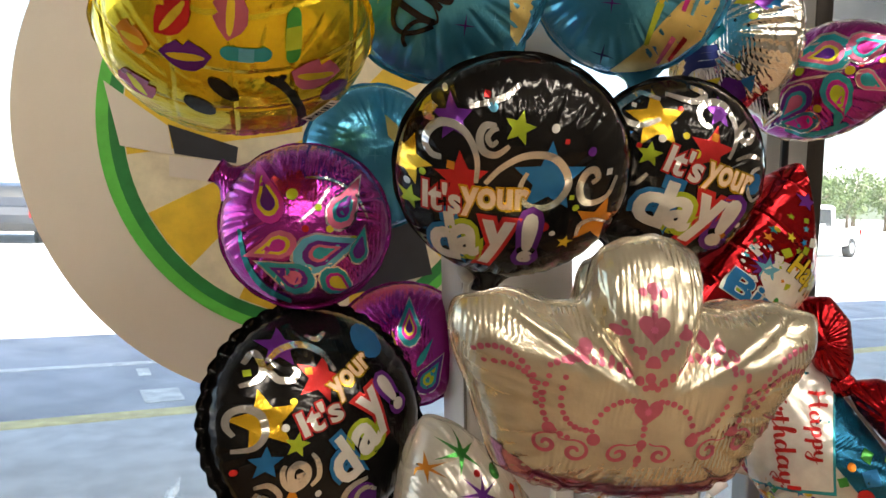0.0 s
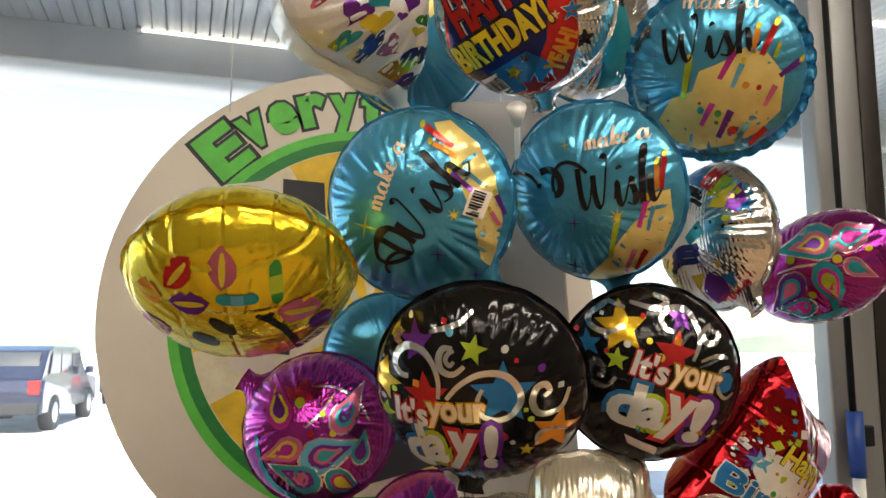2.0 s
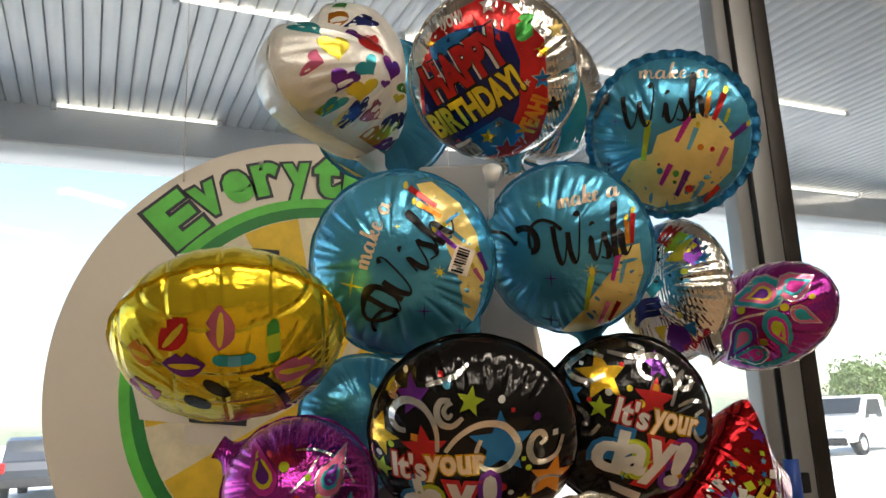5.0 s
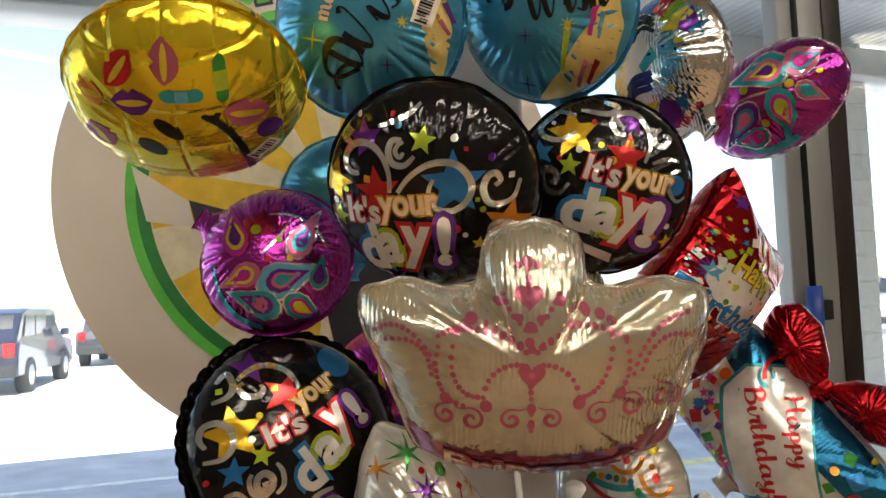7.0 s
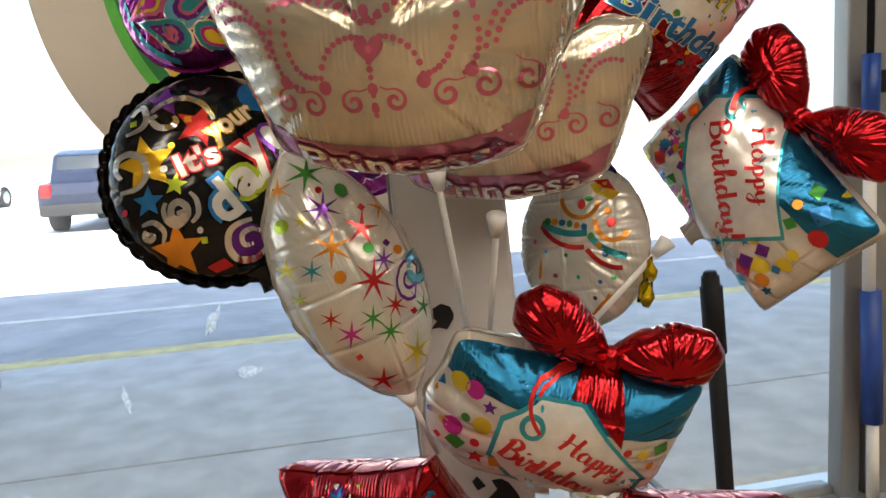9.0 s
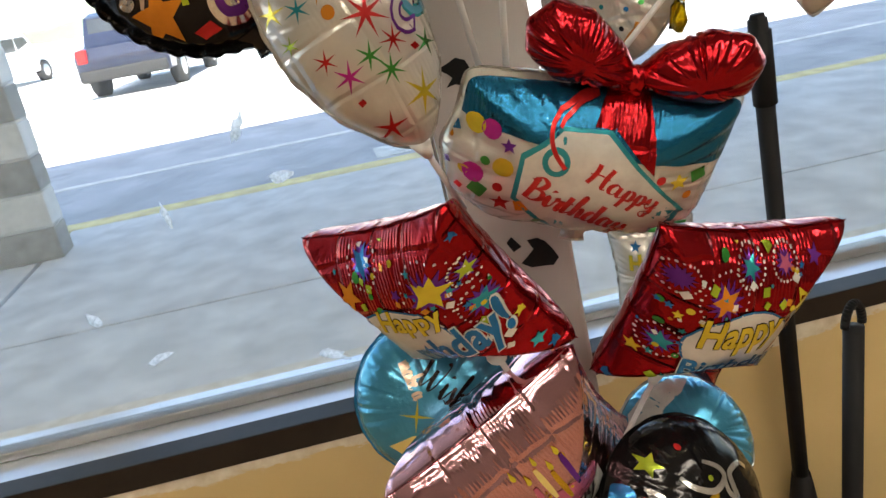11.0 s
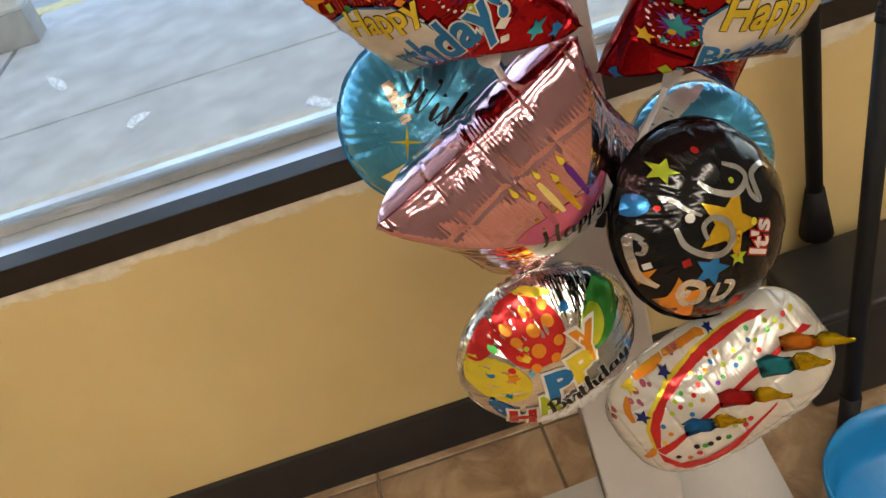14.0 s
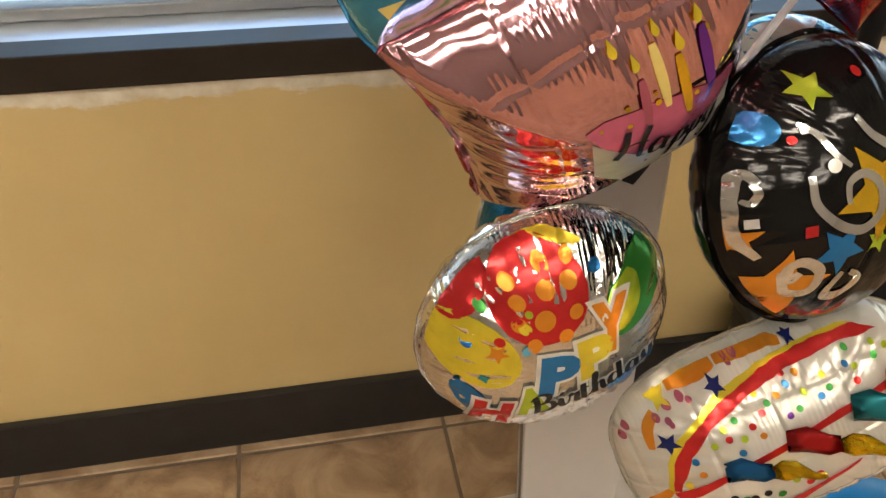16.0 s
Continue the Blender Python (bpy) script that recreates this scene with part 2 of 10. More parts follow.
        for p, q in zip(rows, rows[1:]):
            for k in range(n):
                bm.faces.new((p[k], q[k], q[(k + 1) % n], p[(k + 1) % n]))
        bmesh.ops.solidify(bm, geom=bm.faces[:], thickness=0.0006)
        return bm


def wrap(bm, film, layer=1, step=0.0052, side=1):
    """Cut a flat print into small pieces and lay it on the film."""
    bm.normal_update()
    bmesh.ops.triangulate(bm, faces=bm.faces[:], ngon_method="EAR_CLIP")
    for ax in (0, 1):
        lo = min(v.co[ax] for v in bm.verts)
        hi = max(v.co[ax] for v in bm.verts)
        c = math.floor(lo / step) * step + step
        while c < hi:
            no = Vector((1, 0, 0)) if ax == 0 else Vector((0, 1, 0))
            bmesh.ops.bisect_plane(bm, geom=bm.verts[:] + bm.edges[:] + bm.faces[:], plane_co=no * c, plane_no=no)
            c += step
    for v in bm.verts:
        u, w, h, p = film.height(v.co.x, v.co.y)
        v.co = (u, w, side * (h + 0.0002 + 0.0003 * layer * (1 + 3.0 * p ** 6)))
    if side < 0:
        bmesh.ops.reverse_faces(bm, faces=bm.faces[:])
    return bm


def poly(points):
    bm = bmesh.new()
    bm.faces.new([bm.verts.new((x, y, 0)) for x, y in points])
    return bm


def spot(points, u, v, s=1.0, ang=0.0, sx=1.0):
    c, d = math.cos(radians(ang)), math.sin(radians(ang))
    return [(u + s * (sx * x * c - y * d), v + s * (sx * x * d + y * c)) for x, y in points]


def star_pts(n=5, inner=0.45, turn=90):
    return [((1 if k % 2 == 0 else inner) * math.cos(radians(turn + 180 * k / n)), (1 if k % 2 == 0 else inner) * math.sin(radians(turn + 180 * k / n))) for k in range(2 * n)]


def disc_pts(n=16):
    return [(math.cos(2 * math.pi * k / n), math.sin(2 * math.pi * k / n)) for k in range(n)]


def heart_pts(n=24):
    out = []
    for k in range(n):
        t = 2 * math.pi * k / n
        out.append((16 * math.sin(t) ** 3 / 17, (13 * math.cos(t) - 5 * math.cos(2 * t) - 2 * math.cos(3 * t) - math.cos(4 * t)) / 17))
    return out


DIAMOND = [(1, 0), (0, 1), (-1, 0), (0, -1)]
RECT = [(-1, -1), (1, -1), (1, 1), (-1, 1)]
DROP = [(0, 1.5), (-0.35, 0.6), (-0.62, 0.0), (-0.6, -0.45), (-0.3, -0.85), (0, -0.95), (0.3, -0.85), (0.6, -0.45), (0.62, 0.0), (0.35, 0.6)]
LIPS = [(-1, 0.05), (-0.6, 0.42), (-0.22, 0.62), (0, 0.42), (0.22, 0.62), (0.6, 0.42), (1, 0.05), (0.6, -0.42), (0.25, -0.62), (-0.25, -0.62), (-0.6, -0.42)]
PILL = [(math.cos(t) * 0.5 + (0.9 if math.cos(t) >= 0 else -0.9), math.sin(t) * 0.5) for t in [2 * math.pi * (k + 0.5) / 16 for k in range(16)]]


def ribbon(points, widths):
    """A strip along a line of places."""
    bm = bmesh.new()
    prev = None
    n = len(points)
    for k, (x, y) in enumerate(points):
        x0, y0 = points[max(0, k - 1)]
        x1, y1 = points[min(n - 1, k + 1)]
        d = math.hypot(x1 - x0, y1 - y0) or 1e-9
        nx, ny = -(y1 - y0) / d, (x1 - x0) / d
        w = widths(k / (n - 1)) / 2
        row = (bm.verts.new((x + nx * w, y + ny * w, 0)), bm.verts.new((x - nx * w, y - ny * w, 0)))
        if prev:
            bm.faces.new((prev[0], prev[1], row[1], row[0]))
        prev = row
    return bm


def smooth(points, n=7):
    """A flowing line through a few places."""
    p = [points[0]] + list(points) + [points[-1]]
    out = []
    for a, b, c, d in zip(p, p[1:], p[2:], p[3:]):
        for k in range(n):
            t = k / n
            out.append(tuple(0.5 * (2 * q + (r - o) * t + (2 * o - 5 * q + 4 * r - w) * t * t + (3 * q - o - 3 * r + w) * t ** 3) for o, q, r, w in zip(a, b, c, d)))
    return out + [points[-1]]


def swirl(u, v, size, turns=1.6, start=0.0, hand=1, tail=1.2, w=0.0035):
    """A curl: a spiral that runs out into a tail."""
    pts = []
    n = int(26 * turns)
    for k in range(n + 1):
        f = k / n
        a = radians(start) + hand * f * turns * 2 * math.pi
        r = size * (0.16 + 0.84 * f)
        pts.append((u + r * math.cos(a), v + r * math.sin(a)))
    a = radians(start) + hand * turns * 2 * math.pi
    tx, ty = -math.sin(a) * hand, math.cos(a) * hand
    x, y = pts[-1]
    for k in range(1, 9):
        f = k / 8
        pts.append((x + tx * size * tail * f + math.cos(a) * size * 0.4 * f * f, y + ty * size * tail * f + math.sin(a) * size * 0.4 * f * f))
    return ribbon(pts, lambda f: w * (0.45 + 0.9 * math.sin(math.pi * min(1, f * 1.1 + 0.1))))


def bez(p0, p1, p2, p3, n=14):
    return [tuple((1 - t) ** 3 * a + 3 * t * (1 - t) ** 2 * b + 3 * t * t * (1 - t) * c + t ** 3 * d for a, b, c, d in zip(p0, p1, p2, p3)) for t in [k / n for k in range(n + 1)]]


_text_cache = {}


def text_mesh(s, bold=0.0, shear=0.0):
    key = (s, bold, shear)
    if key not in _text_cache:
        cu = bpy.data.curves.new("lettering", "FONT")
        cu.body, cu.offset, cu.shear, cu.resolution_u = s, bold, shear, 3
        cu.align_x, cu.align_y = "CENTER", "CENTER"
        ob = new("lettering", cu)
        me = ob.evaluated_get(bpy.context.evaluated_depsgraph_get()).to_mesh()
        _text_cache[key] = ([tuple(v.co) for v in me.vertices], [tuple(p.vertices) for p in me.polygons])
        bpy.data.objects.remove(ob)
        bpy.data.curves.remove(cu)
    return _text_cache[key]


def text_bm(s, u, v, width, height, ang=0.0, bold=0.0, shear=0.0, arc=0.0, grow=0.0):
    """Lettering centred at (u, v), scaled to a width and height in metres; arc: bend, 1 / radius."""
    vs, fs = text_mesh(s, bold, shear)
    ref, _ = text_mesh(s, bold - grow, shear)
    xs, ys = [p[0] for p in ref], [p[1] for p in ref]
    kx, ky = width / (max(xs) - min(xs)), height / (max(ys) - min(ys))
    cx, cy = (max(xs) + min(xs)) / 2, (max(ys) + min(ys)) / 2
    bm = bmesh.new()
    c, d = math.cos(radians(ang)), math.sin(radians(ang))
    made = []
    for x, y, _ in vs:
        x, y = (x - cx) * kx, (y - cy) * ky
        y -= arc * x * x / 2
        made.append(bm.verts.new((u + x * c - y * d, v + x * d + y * c, 0)))
    for f in fs:
        try:
            bm.faces.new([made[i] for i in f])
        except ValueError:
            pass
    return bm


# brush lettering: strokes of each letter, x-height 1, and how far the next one stands
BRUSH = {
    "W": (1.75, [[(0, 1.55), (0.08, 0.5), (0.25, 0.02), (0.5, 0.35), (0.75, 1.25)], [(0.75, 1.25), (0.78, 0.5), (0.95, 0.02), (1.2, 0.4), (1.42, 1.6), (1.35, 1.95), (1.2, 1.8)]]),
    "i": (0.5, [[(-0.05, 0.3), (0.12, 0.95), (0.14, 0.3), (0.26, 0.02), (0.48, 0.3)], [(0.16, 1.35), (0.22, 1.48), (0.26, 1.38)]]),
    "s": (0.55, [[(-0.05, 0.25), (0.25, 1.0), (0.3, 0.8), (0.42, 0.3), (0.28, 0.02), (0.02, 0.12)]]),
    "h": (0.85, [[(-0.05, 0.15), (0.3, 1.2), (0.42, 1.95), (0.3, 2.0), (0.2, 1.2), (0.16, 0.0)], [(0.18, 0.45), (0.38, 0.95), (0.52, 0.85), (0.54, 0.3), (0.66, 0.02), (0.95, 0.35)]]),
    "m": (1.1, [[(0, 0.9), (0.08, 0.0)], [(0.08, 0.55), (0.28, 0.98), (0.4, 0.7), (0.42, 0.0)], [(0.42, 0.55), (0.63, 0.98), (0.76, 0.7), (0.8, 0.2), (0.93, 0.02), (1.08, 0.25)]]),
    "a": (0.9, [[(0.55, 0.8), (0.32, 1.0), (0.08, 0.6), (0.14, 0.08), (0.4, 0.1), (0.58, 0.8)], [(0.58, 0.95), (0.58, 0.2), (0.72, 0.02), (0.9, 0.28)]]),
    "k": (0.75, [[(-0.05, 0.3), (0.22, 1.3), (0.28, 1.85), (0.17, 1.7), (0.12, 0.0)], [(0.14, 0.5), (0.45, 0.98), (0.45, 0.62), (0.2, 0.5), (0.48, 0.05), (0.72, 0.25)]]),
    "e": (0.6, [[(0.0, 0.35), (0.38, 0.72), (0.22, 1.0), (0.05, 0.6), (0.12, 0.1), (0.36, 0.05), (0.6, 0.35)]]),
    "H": (1.1, [[(0.12, 1.9), (0.14, 1.0), (0.0, 0.0)], [(0.85, 2.0), (0.75, 1.0), (0.8, 0.1), (1.0, 0.1)], [(-0.1, 0.85), (0.4, 1.1), (0.95, 1.05)]]),
    "p": (0.68, [[(-0.05, 0.3), (0.12, 0.95), (0.1, 0.0), (0.02, -0.85)], [(0.1, 0.55), (0.28, 1.0), (0.48, 0.8), (0.42, 0.15), (0.18, 0.05), (0.68, 0.35)]]),
    "y": (0.75, [[(-0.05, 0.5), (0.08, 0.95), (0.1, 0.3), (0.28, 0.05), (0.48, 0.5), (0.54, 0.95)], [(0.54, 0.95), (0.46, -0.3), (0.26, -0.9), (0.02, -0.6), (0.35, -0.1), (0.75, 0.3)]]),
    "B": (0.95, [[(0.14, 1.85), (0.1, 0.9), (0.0, 0.0)], [(-0.1, 1.55), (0.3, 2.0), (0.68, 1.7), (0.5, 1.15), (0.18, 1.0)], [(0.18, 1.0), (0.68, 0.95), (0.75, 0.35), (0.38, 0.0), (-0.05, 0.2)]]),
    "r": (0.5, [[(-0.05, 0.3), (0.1, 1.05), (0.12, 0.85), (0.36, 0.92), (0.3, 0.3), (0.38, 0.02), (0.52, 0.28)]]),
    "t": (0.5, [[(0.2, 1.6), (0.14, 0.3), (0.27, 0.02), (0.48, 0.28)], [(-0.08, 1.0), (0.42, 1.06)]]),
    "d": (0.85, [[(0.48, 0.85), (0.22, 1.0), (0.03, 0.5), (0.14, 0.05), (0.36, 0.15), (0.52, 0.7)], [(0.56, 1.9), (0.53, 0.2), (0.65, 0.02), (0.85, 0.28)]]),
    "!": (0.3, [[(0.16, 1.9), (0.08, 0.6)], [(0.02, 0.02), (0.06, 0.14), (0.12, 0.04)]]),
    " ": (0.5, []),
}


def brush_strokes(s, u, v, width, height, ang, weight):
    """Flat strips of hand lettering, thick on the way down, thin on the way up."""
    x, lines = 0.0, []
    for ch in s:
        step, strokes = BRUSH[ch]
        lines += [smooth([(x + a, b) for a, b in st], 6) for st in strokes]
        x += step
    px, py = [p[0] for q in lines for p in q], [p[1] for q in lines for p in q]
    kx, ky = width / (max(px) - min(px)), height / (max(py) - min(py))
    cx, cy = (max(px) + min(px)) / 2, (max(py) + min(py)) / 2
    c, d = math.cos(radians(ang)), math.sin(radians(ang))
    pen = weight * min(1.15 * kx, ky)
    for q in lines:
        flat = [((a - cx) * kx, (b - cy) * ky) for a, b in q]
        n = len(flat)
        down = [max(0.0, (flat[max(0, k - 1)][1] - flat[min(n - 1, k + 1)][1]) / (1e-9 + math.dist(flat[max(0, k - 1)], flat[min(n - 1, k + 1)]))) for k in range(n)]
        wide = [pen * (0.32 + 0.68 * sum(down[max(0, k - 1):k + 2]) / len(down[max(0, k - 1):k + 2])) for k in range(n)]
        yield ribbon([(u + a * c - b * d, v + a * d + b * c) for a, b in flat], lambda f: wide[min(n - 1, int(f * (n - 1) + 0.5))])


class Balloon:
    """One foil balloon: two film sheets, welded rim, neck, and the print laid on it."""

    def __init__(self, name, m, film, front, back, label, rim=None, neck=None, group="foil balloons on the display", seam=(0.0024, 19, 0.0004), size=1.0):
        self.top = empty(name, m @ Matrix.Scale(size, 4), label, "balloon", group)
        self.film = film
        part("front_film", film.sheet(1), front, self.top)
        part("back_film", film.sheet(-1), back, self.top)
        part("welded_rim", film.seam(*seam), rim or back, self.top)
        if neck is not None:
            self.neck(neck, rim or back)

    def neck(self, ang, mat, length=0.024):
        j = int(ang / 360 * NA) % NA
        r = self.film.r[j]
        bm = bmesh.new()
        rows = []
        for k in range(7):
            f = k / 6
            w = 0.016 * (1 - f) ** 1.4 + 0.006 + 0.005 * max(0, f - 0.7) / 0.3
            d = 0.008 * (1 - f) + 0.0032
            rows.append([bm.verts.new((r - 0.006 + f * length, w * math.cos(t) * (1 + 0.15 * math.sin(5 * t + k)), d * math.sin(t))) for t in [2 * math.pi * q / 14 for q in range(14)]])
        for p, q in zip(rows, rows[1:]):
            for i in range(14):
                bm.faces.new((p[i], q[i], q[(i + 1) % 14], p[(i + 1) % 14]))
        bm.faces.new(rows[-1])
        bmesh.ops.transform(bm, matrix=Matrix.Rotation(radians(ang), 4, "Z"), verts=bm.verts[:])
        part("neck", bm, mat, self.top)

    def lay(self, name, bm, mat, layer=1, label="", side=1, parent=None, step=0.0052):
        return part(name, wrap(bm, self.film, layer, step, side), mat, parent or self.top, label)

    def star(self, u, v, s, mat, ang=0, layer=1, inner=0.45, n=5, name="printed_star", rimmed=None):
        if rimmed:
            self.lay(name, poly(spot(star_pts(n, inner), u, v, s * 1.18, ang)), rimmed, layer)
        return self.lay(name, poly(spot(star_pts(n, inner), u, v, s, ang)), mat, layer + (1 if rimmed else 0))

    def dots(self, items, mat, layer=1, name="confetti", shape=None):
        """Small confetti of one colour, too many to count: one part."""
        bm = bmesh.new()
        for u, v, s, ang in items:
            b2 = wrap(poly(spot(shape or disc_pts(10), u, v, s, ang)), self.film, layer)
            me = bpy.data.meshes.new("confetti")
            b2.to_mesh(me)
            b2.free()
            bm.from_mesh(me)
            bpy.data.meshes.remove(me)
        return tagged(part(name, bm, mat, self.top), kind="stuff")

    def curl(self, *a, mat=None, layer=1, **k):
        return self.lay("printed_curl", swirl(*a, **k), mat or I_SILV, layer)

    def hook(self, pts, w, mat=None, layer=2):
        """A printed curl that swells in its middle and runs out thin."""
        return self.lay("printed_curl", ribbon(smooth(pts), lambda f: w * (0.45 + 0.75 * math.sin(math.pi * (0.12 + 0.8 * f)))), mat or I_SILV, layer)

    def word(self, s, u, v, width, height, mat, ang=0, layer=3, edge=None, bold=0.0, shear=0.0, arc=0.0, edge_w=0.05, name="lettering"):
        if edge:
            self.lay(name, text_bm(s, u, v, width, height, ang, bold + edge_w, shear, arc, edge_w), edge, layer - 1)
        return self.lay(name, text_bm(s, u, v, width, height, ang, bold, shear, arc), mat, layer)

    def brush(self, s, u, v, width, height, mat, ang=0, layer=3, weight=0.3):
        """Brush lettering as one printed part."""
        bm = bmesh.new()
        for k, strip in enumerate(brush_strokes(s, u, v, width, height, ang, weight)):
            b2 = wrap(strip, self.film, layer + 0.12 * (k % 7))
            me = bpy.data.meshes.new("stroke")
            b2.to_mesh(me)
            b2.free()
            bm.from_mesh(me)
            bpy.data.meshes.remove(me)
        return part("lettering", bm, mat, self.top)

    def line(self, pts, w, mat, layer=1, name="printed_line"):
        return self.lay(name, ribbon(pts, lambda f: w), mat, layer)

    def barcode(self, u, v, w, h, ang, layer=3, mat=None):
        lab = self.lay("price_label", poly([(u + (sx * w * math.cos(radians(ang)) - sy * h * math.sin(radians(ang))), v + (sx * w * math.sin(radians(ang)) + sy * h * math.cos(radians(ang)))) for sx, sy in RECT]), mat or PAPER, layer)
        bm = bmesh.new()
        for k in range(9):
            x = (-0.8 + 0.2 * k) * w
            ww = w * (0.045 if k % 3 else 0.08)
            c, d = math.cos(radians(ang)), math.sin(radians(ang))
            q = [(x - ww, -0.5 * h), (x + ww, -0.5 * h), (x + ww, 0.7 * h), (x - ww, 0.7 * h)]
            bm.faces.new([bm.verts.new((u + a * c - b * d, v + a * d + b * c, 0)) for a, b in q])
        wrap(bm, self.film, layer + 1)
        part("bars", bm, I_BLK, lab)


def scatter(n, seed, rmax, smin, smax, avoid=()):
    rng = random.Random(seed)
    out = []
    while len(out) < n:
        u, v = rng.uniform(-rmax, rmax), rng.uniform(-rmax, rmax)
        if math.hypot(u, v) > rmax or any(abs(u - a) < w and abs(v - b) < h for a, b, w, h in avoid):
            continue
        out.append((u, v, rng.uniform(smin, smax), rng.uniform(0, 360)))
    return out


# ---- setting: shop front ----
def wall_paint():
    m = bpy.data.materials.new("yellow_wall_paint")
    t, b = nodes_of(m)
    big = ramp(t, noise_tex(t, 2.2, 6.0), [(0.3, (0.60, 0.44, 0.195)), (0.7, (0.69, 0.525, 0.245))])
    pale = t.nodes.new("ShaderNodeMix")
    pale.data_type = "RGBA"
    # flaked strip just under the window trim, where the paint has come off
    c = t.nodes.new("ShaderNodeTexCoord")
    sep = t.nodes.new("ShaderNodeSeparateXYZ")
    t.links.new(c.outputs["Object"], sep.inputs[0])
    h = t.nodes.new("ShaderNodeMapRange")
    h.inputs["From Min"].default_value, h.inputs["From Max"].default_value = 0.535, 0.585
    h.inputs["To Max"].default_value = 0.6
    t.links.new(sep.outputs["Z"], h.inputs["Value"])
    add = t.nodes.new("ShaderNodeMath")
    add.operation = "ADD"
    t.links.new(h.outputs[0], add.inputs[0])
    t.links.new(noise_tex(t, 14.0, 8.0, 0.7, stretch=(0.55, 1, 1.6)), add.inputs[1])
    f = ramp(t, add.outputs[0], [(0.78, (0, 0, 0)), (0.84, (1, 1, 1))])
    t.links.new(f, pale.inputs["Factor"])
    t.links.new(big, pale.inputs["A"])
    t.links.new(ramp(t, noise_tex(t, 40.0), [(0.3, (0.60, 0.52, 0.38)), (0.7, (0.80, 0.74, 0.62))]), pale.inputs["B"])
    t.links.new(pale.outputs["Result"], b.inputs["Base Color"])
    b.inputs["Roughness"].default_value = 0.42
    bump(t, b, noise_tex(t, 180.0, 3.0), 0.12, 0.001)
    return m


YELLOW_WALL = wall_paint()
BRONZE = plain("dark_bronze_trim", (0.022, 0.017, 0.014), 0.42, 0.3, scale=12, var=0.3)
RUBBER = plain("black_rubber_base", (0.014, 0.013, 0.013), 0.5, scale=20, var=0.3)
ALU = plain("mill_aluminium", (0.30, 0.305, 0.31), 0.42, 0.55, scale=14, var=0.1, stretch=(1, 1, 0.1))
# sill aluminium toned paler and bluer than the stiles for sky sheen
SILL_A = plain("skylit_sill_aluminium", (0.80, 0.82, 0.86), 0.3, 0.8, scale=14, var=0.06, stretch=(0.1, 1, 1))
ALU_DARK = plain("shaded_gasket", (0.015, 0.015, 0.016), 0.6)


def tile_mat():
    m = bpy.data.materials.new("slate_look_tile")
    t, b = nodes_of(m)
    info = t.nodes.new("ShaderNodeObjectInfo")
    c = t.nodes.new("ShaderNodeTexCoord")
    addv = t.nodes.new("ShaderNodeVectorMath")
    addv.operation = "ADD"
    sc = t.nodes.new("ShaderNodeVectorMath")
    sc.operation = "SCALE"
    sc.inputs[0].default_value = (13, 7, 3)
    t.links.new(info.outputs["Random"], sc.inputs["Scale"])
    t.links.new(c.outputs["Object"], addv.inputs[0])
    t.links.new(sc.outputs[0], addv.inputs[1])
    n = t.nodes.new("ShaderNodeTexNoise")
    n.inputs["Scale"].default_value, n.inputs["Detail"].default_value, n.inputs["Roughness"].default_value, n.inputs["Distortion"].default_value = 9.0, 8.0, 0.62, 0.8
    t.links.new(addv.outputs[0], n.inputs["Vector"])
    t.links.new(ramp(t, n.outputs["Fac"], [(0.25, (0.12, 0.07, 0.038)), (0.45, (0.31, 0.195, 0.105)), (0.6, (0.46, 0.32, 0.19)), (0.8, (0.25, 0.15, 0.08))]), b.inputs["Base Color"])
    b.inputs["Roughness"].default_value = 0.45
    bump(t, b, n.outputs["Fac"], 0.3, 0.004)
    return m


TILE = tile_mat()
GROUT = plain("dark_grout", (0.16, 0.11, 0.07), 0.8)
# unseen wall tone kept dark so the foil mirrors a dim room
PLASTER = plain("warm_plaster", (0.20, 0.175, 0.145), 0.7, scale=4)
CEIL = plain("ceiling_tile", (0.40, 0.375, 0.34), 0.8, scale=6)

structure("wall_window_lower", box_bm(-3.0, 4.0, 0.92, 1.16, 0.0, 0.6), YELLOW_WALL, "yellow painted wall with flaking paint under the window", "wall")
# walls and ceiling out of view, added to close the room for foil reflections
structure("wall_window_upper", box_bm(-3.0, 4.0, 0.92, 1.16, 2.75, 3.3), PLASTER, "plain wall above the shop window", "wall")
structure("wall_left", box_bm(-3.2, -3.0, -5.2, 1.16, 0.0, 3.3), PLASTER, "unseen plain wall added to close the room", "wall")
structure("wall_right", box_bm(4.0, 4.2, -5.2, 1.16, 0.0, 3.3), PLASTER, "unseen plain wall added to close the room", "wall")
structure("wall_back", box_bm(-3.2, 4.2, -5.4, -5.2, 0.0, 3.3), PLASTER, "unseen plain wall added to close the room", "wall")
structure("ceiling", box_bm(-3.2, 4.2, -5.4, 1.16, 3.3, 3.5), CEIL, "unseen ceiling added to close the room", "ceiling")
structure("baseboard", box_bm(-3.0, 4.0, 0.907, 0.92, 0.0, 0.102, 0.003), RUBBER, "black rubber cove base along the wall", "baseboard")
structure("trim", box_bm(-3.0, 4.0, 0.915, 0.958, 0.583, 0.622, 0.002), BRONZE, "dark bronze trim along the window sill", "trim")
structure("window_sill", box_bm(-3.0, 4.0, 0.958, 1.10, 0.56, 0.617, 0.002), SILL_A, "aluminium sill of the shop window, toned bright for sky sheen", "window sill")

floor = structure("floor", box_bm(-3.2, 4.2, -5.4, 1.16, -0.1, -0.002), GROUT, "brown slate-look tiled floor with dark joints", "floor")

